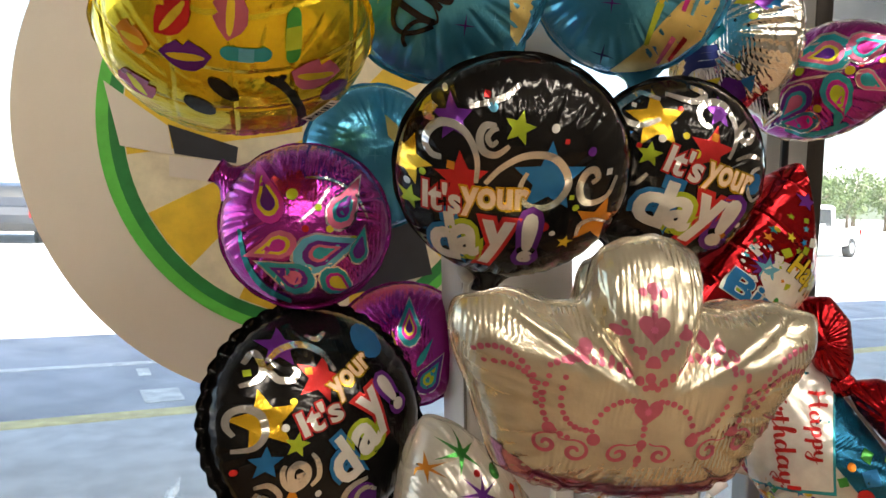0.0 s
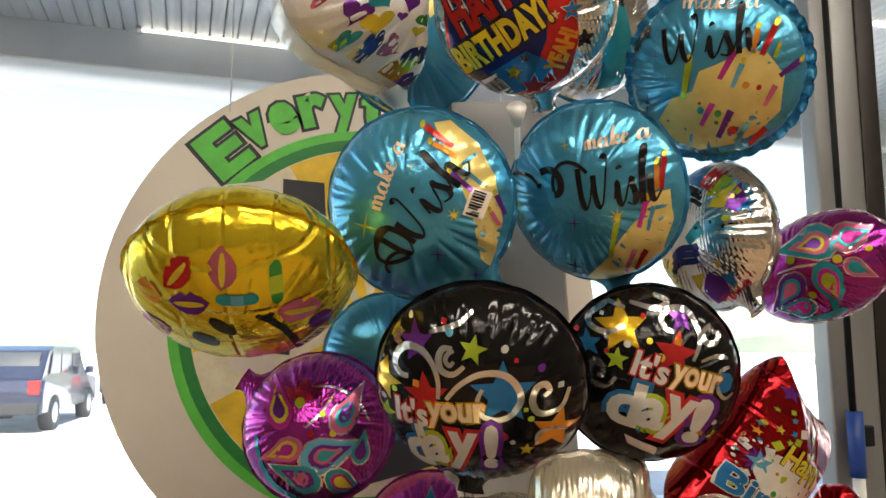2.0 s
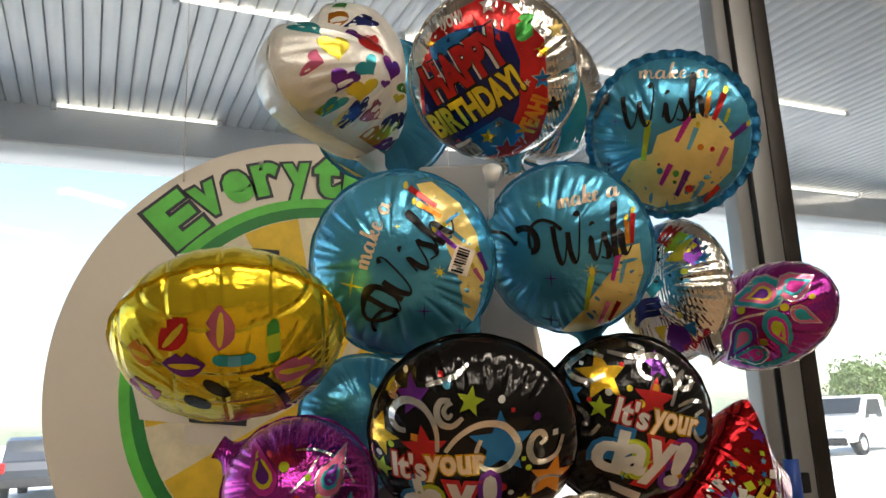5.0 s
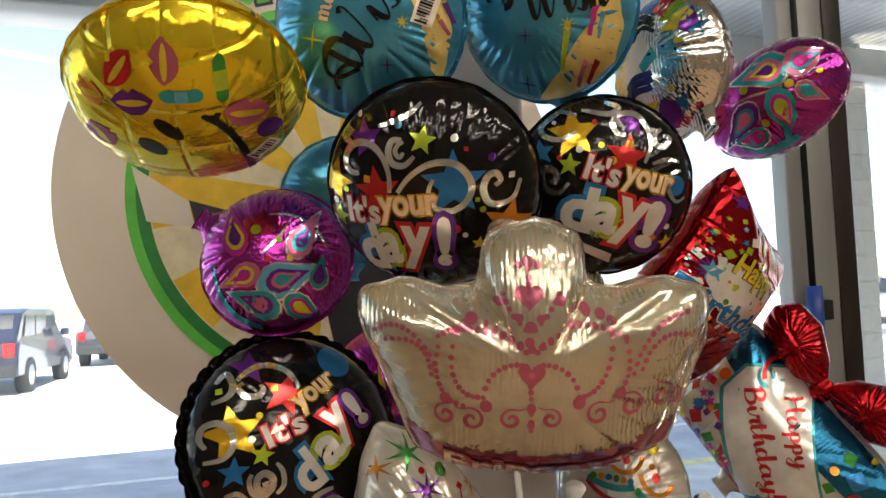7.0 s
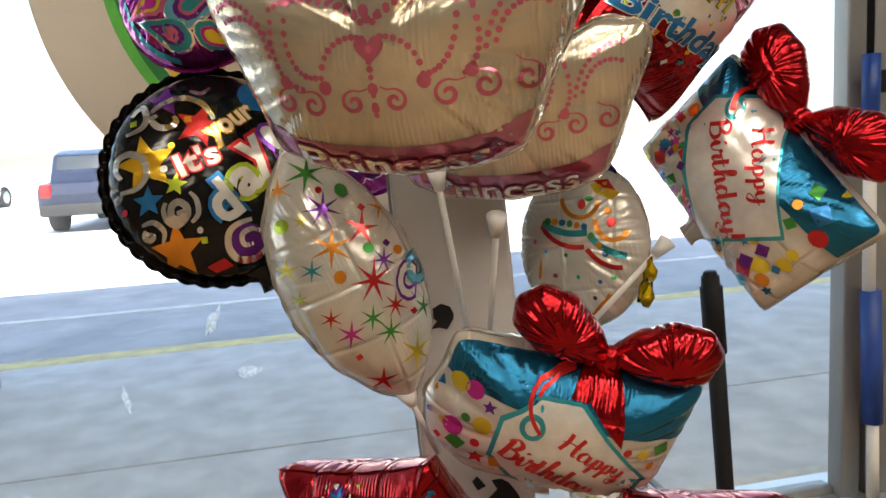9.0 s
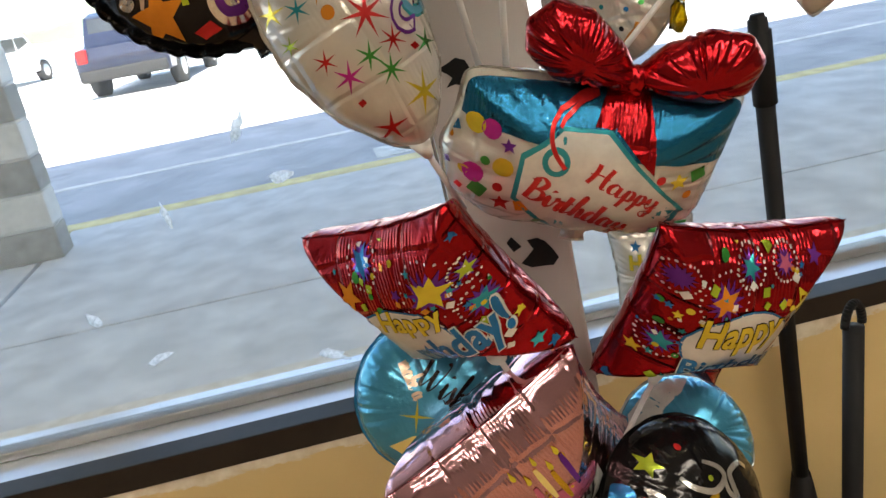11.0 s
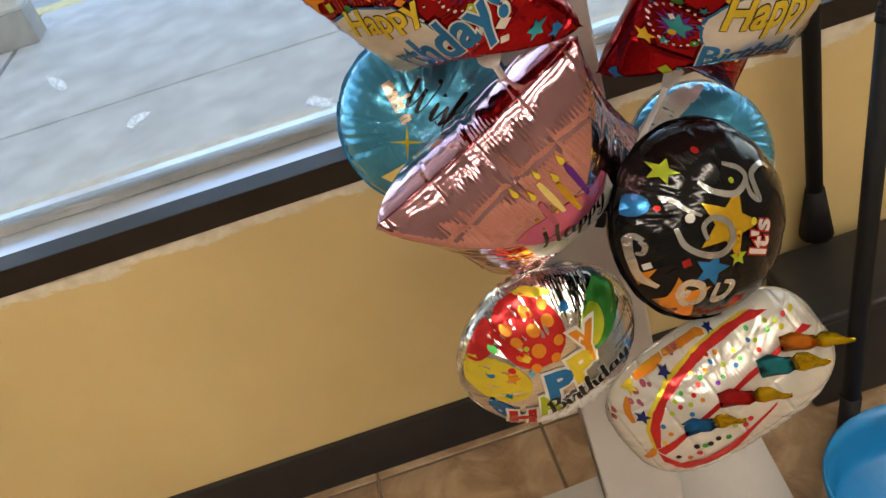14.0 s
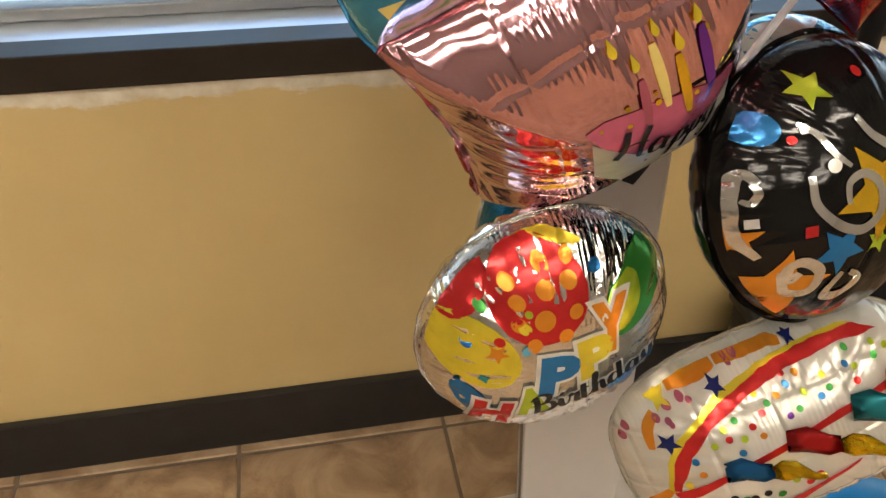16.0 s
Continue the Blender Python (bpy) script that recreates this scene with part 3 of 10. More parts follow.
# window: stiles, mullion, panes
win = empty("window_1", None, "large shop window with grey aluminium stiles", "window")
tagged(win, kind="structure")
part("stile", box_bm(1.150, 1.186, 1.0, 1.036, 0.617, 2.75, 0.004), ALU, win)
part("gasket", box_bm(1.186, 1.197, 1.03, 1.06, 0.617, 2.75), ALU_DARK, win)
part("mullion", box_bm(1.197, 1.255, 0.998, 1.075, 0.617, 2.75, 0.004), ALU, win)
part("mullion_side", box_bm(1.255, 1.299, 0.996, 1.085, 0.617, 2.75, 0.003), BRONZE, win, "dark bronze post of the window frame")
part("window_frame", box_bm(-3.0, 1.150, 1.02, 1.05, 0.617, 0.632, 0.003), ALU, win)
part("window_frame", box_bm(1.299, 4.0, 1.02, 1.05, 0.617, 0.66, 0.003), ALU, win)
part("window_frame", box_bm(-3.0, 4.0, 1.0, 1.075, 2.68, 2.75, 0.003), ALU, win)


def glass_mat():
    m = bpy.data.materials.new("window_glass")
    t, b = nodes_of(m)
    t.nodes.remove(b)
    out = t.nodes["Material Output"]
    tr, gl, mx = t.nodes.new("ShaderNodeBsdfTransparent"), t.nodes.new("ShaderNodeBsdfGlossy"), t.nodes.new("ShaderNodeMixShader")
    tr.inputs[0].default_value = (0.97, 0.985, 0.98, 1)
    gl.inputs["Roughness"].default_value = 0.02
    mx.inputs[0].default_value = 0.02
    t.links.new(tr.outputs[0], mx.inputs[1])
    t.links.new(gl.outputs[0], mx.inputs[2])
    # added translucent veil stands in for glare haze, uneven across the pane
    glare_haze, veil = t.nodes.new("ShaderNodeBsdfTranslucent"), t.nodes.new("ShaderNodeMixShader")
    glare_haze.inputs[0].default_value = (0.85, 0.85, 0.85, 1)
    t.links.new(ramp(t, noise_tex(t, 2.5, 6.0, 0.65), [(0.3, (0.04, 0.04, 0.04)), (0.75, (0.085, 0.085, 0.085))]), veil.inputs[0])
    t.links.new(mx.outputs[0], veil.inputs[1])
    t.links.new(glare_haze.outputs[0], veil.inputs[2])
    t.links.new(veil.outputs[0], out.inputs[0])
    return m


GLASS = glass_mat()
for x0, x1 in ((-3.0, 1.150), (1.299, 4.0)):
    g = part("pane", box_bm(x0, x1, 1.033, 1.038, 0.617, 2.7), GLASS, win)
    g.visible_shadow = False

# smears and tape remains on the glass
SMEAR = bpy.data.materials.new("dried_smear")
_t, _b = nodes_of(SMEAR)
_tl, _tr, _mx = _t.nodes.new("ShaderNodeBsdfTranslucent"), _t.nodes.new("ShaderNodeBsdfTransparent"), _t.nodes.new("ShaderNodeMixShader")
_tl.inputs[0].default_value = (0.92, 0.93, 0.95, 1)
_t.links.new(ramp(_t, noise_tex(_t, 160.0, 5.0, 0.7), [(0.3, (0.5, 0.5, 0.5)), (0.6, (0.97, 0.97, 0.97))]), _mx.inputs[0])
_t.links.new(_tr.outputs[0], _mx.inputs[1])
_t.links.new(_tl.outputs[0], _mx.inputs[2])
_t.links.new(_mx.outputs[0], _t.nodes["Material Output"].inputs[0])
for k, (x, z, sx, sz, an) in enumerate([(0.187, 0.952, 0.014, 0.007, 5), (0.145, 1.03, 0.006, 0.02, -25), (0.2, 0.66, 0.02, 0.008, -30), (0.02, 0.93, 0.004, 0.016, 10), (-0.05, 0.72, 0.02, 0.005, 20), (0.33, 0.71, 0.018, 0.012, 60), (-0.12, 0.80, 0.006, 0.012, 30)]):
    rng = random.Random(k)
    pts = [(1.4 * sx * math.cos(t) * rng.uniform(0.5, 1.1), 1.4 * sz * math.sin(t) * rng.uniform(0.5, 1.1)) for t in [2 * math.pi * q / 12 for q in range(12)]]
    bm = poly(pts)
    r = bmesh.ops.extrude_face_region(bm, geom=bm.faces[:])
    bmesh.ops.translate(bm, vec=(0, 0, 0.0006), verts=[v for v in r["geom"] if isinstance(v, bmesh.types.BMVert)])
    s = part("tape_remains", bm, SMEAR, win)
    s.matrix_basis = pose(x, 1.0322, z, 90, 0, 0) @ pose(0, 0, 0, 0, 0, an)

# ceiling strip lights of the shop
LAMP = bpy.data.materials.new("strip_light_glow")
_t, _b = nodes_of(LAMP)
_b.inputs["Emission Color"].default_value = (1.0, 0.905, 0.755, 1)
_b.inputs["Emission Strength"].default_value = 9.8
for k, y in enumerate((-0.9, -2.3, -3.7)):
    for x in (-1.6, 0.5, 2.6):
        lamp = empty("ceiling_light", pose(x, y, 3.3), "long fluorescent strip light on the ceiling", "ceiling light", "shop ceiling lights")
        part("housing", box_bm(-0.65, 0.65, -0.09, 0.09, -0.05, 0.0, 0.006), PLASTIC_W, lamp)
        part("diffuser", box_bm(-0.62, 0.62, -0.07, 0.07, -0.075, -0.051, 0.006), LAMP, lamp)

# ---- outside ----
CONC = plain("pavement_concrete", (0.66, 0.655, 0.635), 0.85, scale=4.5, var=0.21, relief=0.25, dist=0.003)
# shade put into the lane's colour; tone steps where the canopy's shadow ends
ASPH = plain("worn_shaded_lane_concrete", (0.44, 0.445, 0.45), 0.85, scale=2.0, var=0.25, relief=0.3, dist=0.004)
KERB_Y = plain("yellow_kerb_paint", (0.90, 0.69, 0.29), 0.7, scale=9, var=0.3)
LINE_W = plain("worn_road_paint", (0.74, 0.73, 0.66), 0.8, scale=12, var=0.3)
# lot tone raised for the sunlight on it and its bounce to the soffit
LOT = plain("sunlit_lot_concrete", (0.74, 0.73, 0.70), 0.9, scale=1.2, var=0.15)
PILLAR = plain("painted_block", (0.62, 0.62, 0.60), 0.75, scale=18, var=0.12, relief=0.4, dist=0.004)
PILLAR_D = plain("weathered_block", (0.30, 0.29, 0.27), 0.85, scale=14, var=0.25, relief=0.4, dist=0.004)
SOFFIT = plain("soffit_metal", (0.84, 0.83, 0.80), 0.5, 0.1, scale=3, var=0.08)
BEAM = plain("beam_paint", (0.48, 0.50, 0.53), 0.6, scale=5, var=0.12)

structure("ground", box_bm(-400, 400, 8.9, 900, -0.6, -0.13), LOT, "bright concrete of the sunlit parking lot reaching the horizon", "ground")
structure("road", box_bm(-60, 60, 5.3, 8.9, -0.6, -0.127), ASPH, "worn grey concrete drive lane, toned darker for the shade of the canopy", "road")
JOINT = plain("joint_dirt", (0.05, 0.05, 0.052), 0.9)
# pavement slabs with real joints
pave = empty("pavement", None, "grey concrete pavement slabs under the canopy", "pavement")
tagged(pave, kind="structure")
part("bed", box_bm(-60, 60, 1.16, 5.1, -0.6, -0.025), JOINT, pave)
for k in range(-6, 7):
    for y0, y1 in ((1.165, 3.19), (3.205, 5.095)):
        part("slab", box_bm(k * 3.0 - 1.485, k * 3.0 + 1.485, y0, y1, -0.1, 0.0, 0.004, seg=1), CONC, pave, smooth=False)
structure("kerb", box_bm(-60, 60, 5.1, 5.3, -0.6, 0.0, 0.02), KERB_Y, "worn yellow painted kerb of the pavement", "kerb")
structure("road_line", box_bm(-60, 60, 7.28, 7.40, -0.127, -0.123), LINE_W, "worn pale lane line on the drive lane", "road marking")

bm = box_bm(0.60, 0.88, 5.92, 6.32, -0.127, -0.123)
structure("road_mark", bm, LINE_W, "pale painted bar on the drive lane", "road marking")
bm = box_bm(0.64, 0.74, 6.82, 7.1, -0.127, -0.123)
structure("road_mark", bm, LINE_W, "short pale painted bar on the drive lane", "road marking")
stop = empty("wheel_stop", pose(-0.9, 15.4, -0.13), "low weathered concrete wheel stop in the sunlit lot", "wheel stop")
bm = box_bm(-0.85, 0.85, -0.09, 0.09, 0.0, 0.16, 0.025)
for v in bm.verts:
    v.co.y *= 1.0 - 0.25 * v.co.z / 0.16
part("stop_block", bm, plain("weathered_stop", (0.34, 0.31, 0.24), 0.9, scale=9, var=0.3, relief=0.4, dist=0.004), stop)
for x in (-0.55, 0.55):
    part("anchor_bolt", tube_bm((x, 0, 0.15), (x, 0, 0.168), 0.016, seg=10), BEAM, stop)

# canopy: ribbed soffit, beam, pillars
canopy = empty("canopy", None, "shop canopy with a ribbed pale metal soffit", "canopy")
tagged(canopy, kind="structure")
# slab out of view, added to block the sun and cast the canopy's shadow
part("unseen_roof", box_bm(-14, 20, -5.4, 4.85, 3.62, 4.1), BEAM, canopy)
bm = bmesh.new()
x = -7.0
while x < 12.0:
    box_bm(x, x + 0.066, 1.16, 4.4, 3.225, 3.26, 0.0, bm)
    x += 0.076
tagged(part("soffit_ribs", bm, SOFFIT, canopy), kind="stuff")
part("soffit_back", box_bm(-14, 20, 1.16, 4.4, 3.265, 3.3), BEAM, canopy)
part("beam", box_bm(-14, 20, 4.4, 4.7, 3.0, 3.62, 0.01), BEAM, canopy)
part("beam_flange", box_bm(-14, 20, 4.36, 4.74, 2.985, 3.0), SOFFIT, canopy)
TUBE = bpy.data.materials.new("soffit_tube_glow")
_t, _b = nodes_of(TUBE)
_b.inputs["Emission Color"].default_value = (1.0, 0.93, 0.8, 1)
_b.inputs["Emission Strength"].default_value = 0.8
for k, (x, y) in enumerate([(0.7, 3.0), (1.7, 3.0), (2.75, 3.0), (3.8, 3.0), (5.2, 3.0), (-1.4, 4.33), (0.2, 4.33), (1.8, 4.33), (5.6, 4.33)]):
    lt = empty("soffit_light", pose(x, y, 3.21), "slim tube light under the canopy soffit", "tube light", "canopy tube lights")
    part("tube", tube_bm((-0.42, 0, 0), (0.42, 0, 0), 0.010), TUBE, lt)
    part("socket", box_bm(-0.45, -0.42, -0.02, 0.02, -0.02, 0.02), PLASTIC_W, lt)
    part("socket", box_bm(0.42, 0.45, -0.02, 0.02, -0.02, 0.02), PLASTIC_W, lt)
for x0, x1 in ((-1.80, -1.36), (5.19, 5.40)):
    pil = empty("canopy_pillar", None, "block pillar with flaking white paint", "pillar", "canopy pillars")
    tagged(pil, kind="structure")
    z = 0.0
    k = 0
    while z < 2.98:
        top = min(z + 0.195, 2.985)
        part("block", box_bm(x0, x1, 4.48, 4.68, z, top - 0.008, 0.006, seg=1), PILLAR if (k % 2 and x0 < 0) or x0 > 0 else PILLAR_D, pil, smooth=False)
        z += 0.2
        k += 1
    part("core", box_bm(x0 + 0.006, x1 - 0.006, 4.486, 4.674, 0, 2.985), PILLAR, pil)


# ---- cars in the lot ----
TYRE = plain("tyre_rubber", (0.015, 0.015, 0.015), 0.8)
RIM = plain("wheel_rim", (0.5, 0.5, 0.5), 0.3, 0.9)
CAR_GLASS = plain("dark_car_glass", (0.03, 0.035, 0.04), 0.08, 0.0, relief=0)
LIGHT_R = plain("tail_light", (0.4, 0.01, 0.01), 0.2, relief=0)


def car(m, paint, label, name="parked_car", length=4.5, width=1.8, height=1.62, tall=True, bed=False):
    top = empty(name, m, label, "car", "cars in the parking lot")
    L, W, H = length / 2, width / 2, height
    prof = [(-L, 0.35), (-L, 0.78), (-L + 0.12, 0.98), (-L + 0.35 if tall else -L + 0.9, 1.02), (-L + 0.75, H - 0.08), (-L + 1.1, H), (0.7, H), (1.0, H - 0.06), (1.45, 1.05), (L - 0.15, 0.92), (L, 0.7), (L, 0.35)]
    if bed:
        prof = [(-L, 0.4), (-L, 1.0), (-0.5, 1.0), (-0.45, H - 0.05), (-0.2, H), (0.55, H), (0.85, H - 0.08), (1.35, 1.08), (L - 0.1, 0.98), (L, 0.75), (L, 0.4)]
    bm = bmesh.new()
    rows = []
    for s in (-1, -0.93, 0.93, 1):
        k = 1 if abs(s) < 0.95 else 0
        rows.append([bm.verts.new((x * (1 if k else 0.985), s * W * (1 if z < 1.0 else 0.86 + 0.02 * k), z if k else z - 0.02 * (z > 0.9) + 0.03 * (z < 0.5))) for x, z in prof])
    for p, q in zip(rows, rows[1:]):
        for i in range(len(prof)):
            j = (i + 1) % len(prof)
            bm.faces.new((p[i], q[i], q[j], p[j]))
    bm.faces.new(rows[0])
    bm.faces.new(rows[-1][::-1])
    bmesh.ops.recalc_face_normals(bm, faces=bm.faces[:])
    part("body", bm, paint, top, smooth=False)
    x0, x1 = ((-0.4, 1.0) if bed else (-L + 0.65, 1.1))
    for s in (-1, 1):
        n = 1 if bed else 3
        for k in range(n):
            a, b = x0 + (x1 - x0) * k / n + 0.06, x0 + (x1 - x0) * (k + 1) / n - 0.03
            g = poly([(a + (0.1 if k == 0 else 0), 1.08), (b + (0.12 if k == n - 1 else 0), 1.08), (b - (0.22 if k == n - 1 else 0), H - 0.14), (a + (0.26 if k == 0 else 0), H - 0.14)])
            r = bmesh.ops.extrude_face_region(g, geom=g.faces[:])
            bmesh.ops.translate(g, vec=(0, 0, 0.02), verts=[v for v in r["geom"] if isinstance(v, bmesh.types.BMVert)])
            w = part("window", g, CAR_GLASS, top, smooth=False)
            w.matrix_basis = pose(0, s * (W * 0.885 - (0.0 if s > 0 else -0.0)) - (0.01 if s > 0 else -0.01), 0, 90, 0, 0)
    part("windscreen", box_bm(-0.3, 0.3, -W * 0.78, W * 0.78, -0.012, 0.012, 0.01), CAR_GLASS, top).matrix_basis = pose(1.25 if not bed else 1.12, 0, H - 0.31, 0, 55 if not bed else 52, 0)
    part("rear_window", box_bm(-0.24, 0.24, -W * 0.74, W * 0.74, -0.012, 0.012, 0.01), CAR_GLASS, top).matrix_basis = pose((-L + 0.55) if not bed else -0.5, 0, H - 0.34, 0, -66 if not bed else -85, 0)
    part("bumper", box_bm(-L - 0.06, -L + 0.1, -W * 0.95, W * 0.95, 0.35, 0.58, 0.04), PLASTIC_W if bed else TYRE, top)
    part("bumper", box_bm(L - 0.1, L + 0.06, -W * 0.95, W * 0.95, 0.32, 0.55, 0.04), TYRE, top)
    for s in (-1, 1):
        part("tail_light", box_bm(-L - 0.02, -L + 0.1, s * W * 0.82 - 0.1, s * W * 0.82 + 0.1, 0.72, 0.98, 0.02), LIGHT_R, top)
        part("head_light", box_bm(L - 0.12, L + 0.02, s * W * 0.75 - 0.16, s * W * 0.75 + 0.16, 0.66, 0.8, 0.02), RIM, top)
        part("mirror", box_bm(0.95, 1.12, s * (W + 0.09) - 0.08, s * (W + 0.09) + 0.08, 1.02, 1.18, 0.03), paint, top)
        for x in (-L * 0.63, L * 0.64):
            wh = part("tyre", tube_bm((x, s * W - s * 0.2, 0.34), (x, s * W + s * 0.02, 0.34), 0.34, seg=28), TYRE, top)
            part("rim", tube_bm((x, s * W, 0.34), (x, s * W + s * 0.03, 0.34), 0.21, 0.19, seg=20), RIM, wh)
    return top


CAR_BLUE = plain("dark_blue_paint", (0.012, 0.017, 0.04), 0.25, 0.2, coat=0.6, relief=0)
CAR_GREY = plain("dark_grey_paint", (0.05, 0.055, 0.065), 0.25, 0.3, coat=0.6, relief=0)
CAR_WHITE = plain("white_paint", (0.75, 0.75, 0.74), 0.3, coat=0.5, relief=0)
CAR_MID = plain("mid_blue_paint", (0.05, 0.11, 0.22), 0.25, 0.3, coat=0.6, relief=0)
CAR_RED = plain("red_paint", (0.35, 0.02, 0.02), 0.25, coat=0.6, relief=0)
car(pose(-3.05, 18.4, -0.13, 0, 0, 84), CAR_BLUE, "dark blue station wagon parked in the sunlit lot")
car(pose(-1.0, 25.5, -0.13, 0, 0, 84), CAR_GREY, "dark grey hatchback parked in the sunlit lot")
car(pose(-9.5, 27.0, -0.13, 0, 0, 80), CAR_WHITE, "white sedan far off in the parking lot")
car(pose(38, 30.5, -0.13, 0, 0, 20), CAR_MID, "blue minivan parked in front of the trees", length=5.0, height=1.8)
car(pose(23.0, 18.2, -0.13, 0, 0, 195), CAR_WHITE, "white pickup truck in the sunlit lot", "pickup_truck", length=5.4, height=1.8, bed=True)
car(pose(44, 43, -0.13, 0, 0, 10), CAR_RED, "red car far off near the trees")

# far trees
LEAF = plain("leaf_green", (0.10, 0.14, 0.045), 0.7, scale=1.5, var=0.4, relief=0)
BARK = plain("bark", (0.12, 0.09, 0.06), 0.9)


def tree(x, y, h, seed):
    rng = random.Random(seed)
    top = empty("tree", pose(x, y, -0.13), "bushy pale green tree at the edge of the lot", "tree", "trees behind the lot")
    bm = tube_bm((0, 0, 0), (0, 0, h * 0.5), h * 0.04, h * 0.02, 8)
    for k in range(5):
        a = rng.uniform(0, 6.28)
        tube_bm((0, 0, h * rng.uniform(0.3, 0.5)), (math.cos(a) * h * 0.28, math.sin(a) * h * 0.28, h * rng.uniform(0.6, 0.85)), h * 0.014, h * 0.006, 6, bm)
    part("trunk", bm, BARK, top)
    bm = bmesh.new()
    for k in range(900):
        a, b, r = rng.uniform(0, 6.28), rng.uniform(-1, 1), rng.uniform(0.4, 1) ** 0.6
        lump = 1 + 0.28 * math.sin(3 * a + seed) * math.cos(4 * b)
        c = Vector((math.cos(a) * math.sqrt(1 - b * b) * r * h * 0.42 * lump, math.sin(a) * math.sqrt(1 - b * b) * r * h * 0.42 * lump, h * 0.62 + b * r * h * 0.36 * lump))
        s = h * rng.uniform(0.02, 0.045)
        n = Vector((rng.uniform(-1, 1), rng.uniform(-1, 1), rng.uniform(-1, 1))).normalized()
        u = n.orthogonal().normalized()
        w = n.cross(u)
        bm.faces.new([bm.verts.new(c + u * s), bm.verts.new(c + w * s * 0.6), bm.verts.new(c - u * s), bm.verts.new(c - w * s * 0.6)])
    tagged(part("crown", bm, LEAF, top), kind="stuff")


for k, (x, y, h) in enumerate([(46, 36, 4.0), (52, 40, 4.6), (58, 42, 3.8), (66, 44, 5.0), (70, 55, 6), (84, 60, 7)]):
    tree(x, y, h, k)
FAR = plain("far_woods", (0.14, 0.16, 0.12), 0.9, scale=0.05, var=0.4)
bm = bmesh.new()
prev = None
for k in range(121):
    a = radians(-75 + 150 * k / 120)
    hgt = 3.5 + 2 * noise.noise((k * 0.23, 0, 0)) + 1.5 * noise.noise((k * 0.9, 3, 0))
    p = (220 * math.sin(a), 220 * math.cos(a))
    row = (bm.verts.new((p[0], p[1], -0.5)), bm.verts.new((p[0] * 1.02, p[1] * 1.02, hgt)))
    if prev:
        bm.faces.new((prev[0], row[0], row[1], prev[1]))
    prev = row
tagged(structure("backdrop", bm, FAR, "hazy line of far woods", "backdrop"), kind="structure")

# ---- round hanging sign ----
SIGN_W = plain("sign_white_board", (0.66, 0.60, 0.52), 0.55, var=0.04, scale=5, relief=0.05)
SIGN_G = plain("sign_dark_green", (0.015, 0.20, 0.04), 0.5, relief=0)
SIGN_L = plain("sign_bright_green", (0.10, 0.50, 0.06), 0.5, relief=0)
SIGN_Y = plain("sign_yellow", (0.72, 0.48, 0.03), 0.5, relief=0)
SIGN_K = plain("sign_black", (0.02, 0.022, 0.03), 0.5, relief=0)
SIGN_C = plain("sign_pale", (0.70, 0.63, 0.45), 0.5, relief=0)
SIGN_X, SIGN_Z, SIGN_R = 0.322, 1.508, 0.355
sign = empty("round_sign", pose(SIGN_X, 0.98, SIGN_Z, 90, 0, 0), "big round white sign with green ring and yellow rays", "sign")


def slab(points, z0, z1):
    bm = poly(points)
    r = bmesh.ops.extrude_face_region(bm, geom=bm.faces[:])
    bmesh.ops.translate(bm, vec=(0, 0, z1 - z0), verts=[v for v in r["geom"] if isinstance(v, bmesh.types.BMVert)])
    bmesh.ops.translate(bm, vec=(0, 0, z0), verts=bm.verts[:])
    bmesh.ops.recalc_face_normals(bm, faces=bm.faces[:])
    return bm


def ring_bm(r0, r1, z0, z1, n=96):
    bm = bmesh.new()
    rows = []
    for r, z in ((r0, z0), (r1, z0), (r1, z1), (r0, z1)):
        rows.append([bm.verts.new((r * math.cos(2 * math.pi * k / n), r * math.sin(2 * math.pi * k / n), z)) for k in range(n)])
    for q in range(4):
        a, b = rows[q], rows[(q + 1) % 4]
        for k in range(n):
            bm.faces.new((a[k], a[(k + 1) % n], b[(k + 1) % n], b[k]))
    bmesh.ops.recalc_face_normals(bm, faces=bm.faces[:])
    return bm


part("board", slab(spot(disc_pts(128), 0, 0, SIGN_R), -0.006, 0.0), SIGN_W, sign, smooth=False)
part("outer_ring", ring_bm(0.257, 0.27, 0.0, 0.0012), SIGN_L, sign, smooth=False)
part("inner_ring", ring_bm(0.242, 0.257, 0.0, 0.0012), SIGN_G, sign, smooth=False)
part("sign_field", slab(spot(disc_pts(96), 0, 0, 0.242), 0.0, 0.0006), SIGN_C, sign, smooth=False)
for k in range(10):
    a0, a1 = radians(k * 36 + 100), radians(k * 36 + 119)
    part("ray", slab([(0.03 * math.cos(a0), 0.03 * math.sin(a0)), (0.241 * math.cos(a0), 0.241 * math.sin(a0)), (0.2412 * math.cos((a0 + a1) / 2), 0.2412 * math.sin((a0 + a1) / 2)), (0.241 * math.cos(a1), 0.241 * math.sin(a1)), (0.03 * math.cos(a1), 0.03 * math.sin(a1))], 0.0006, 0.0012), SIGN_Y, sign, smooth=False)
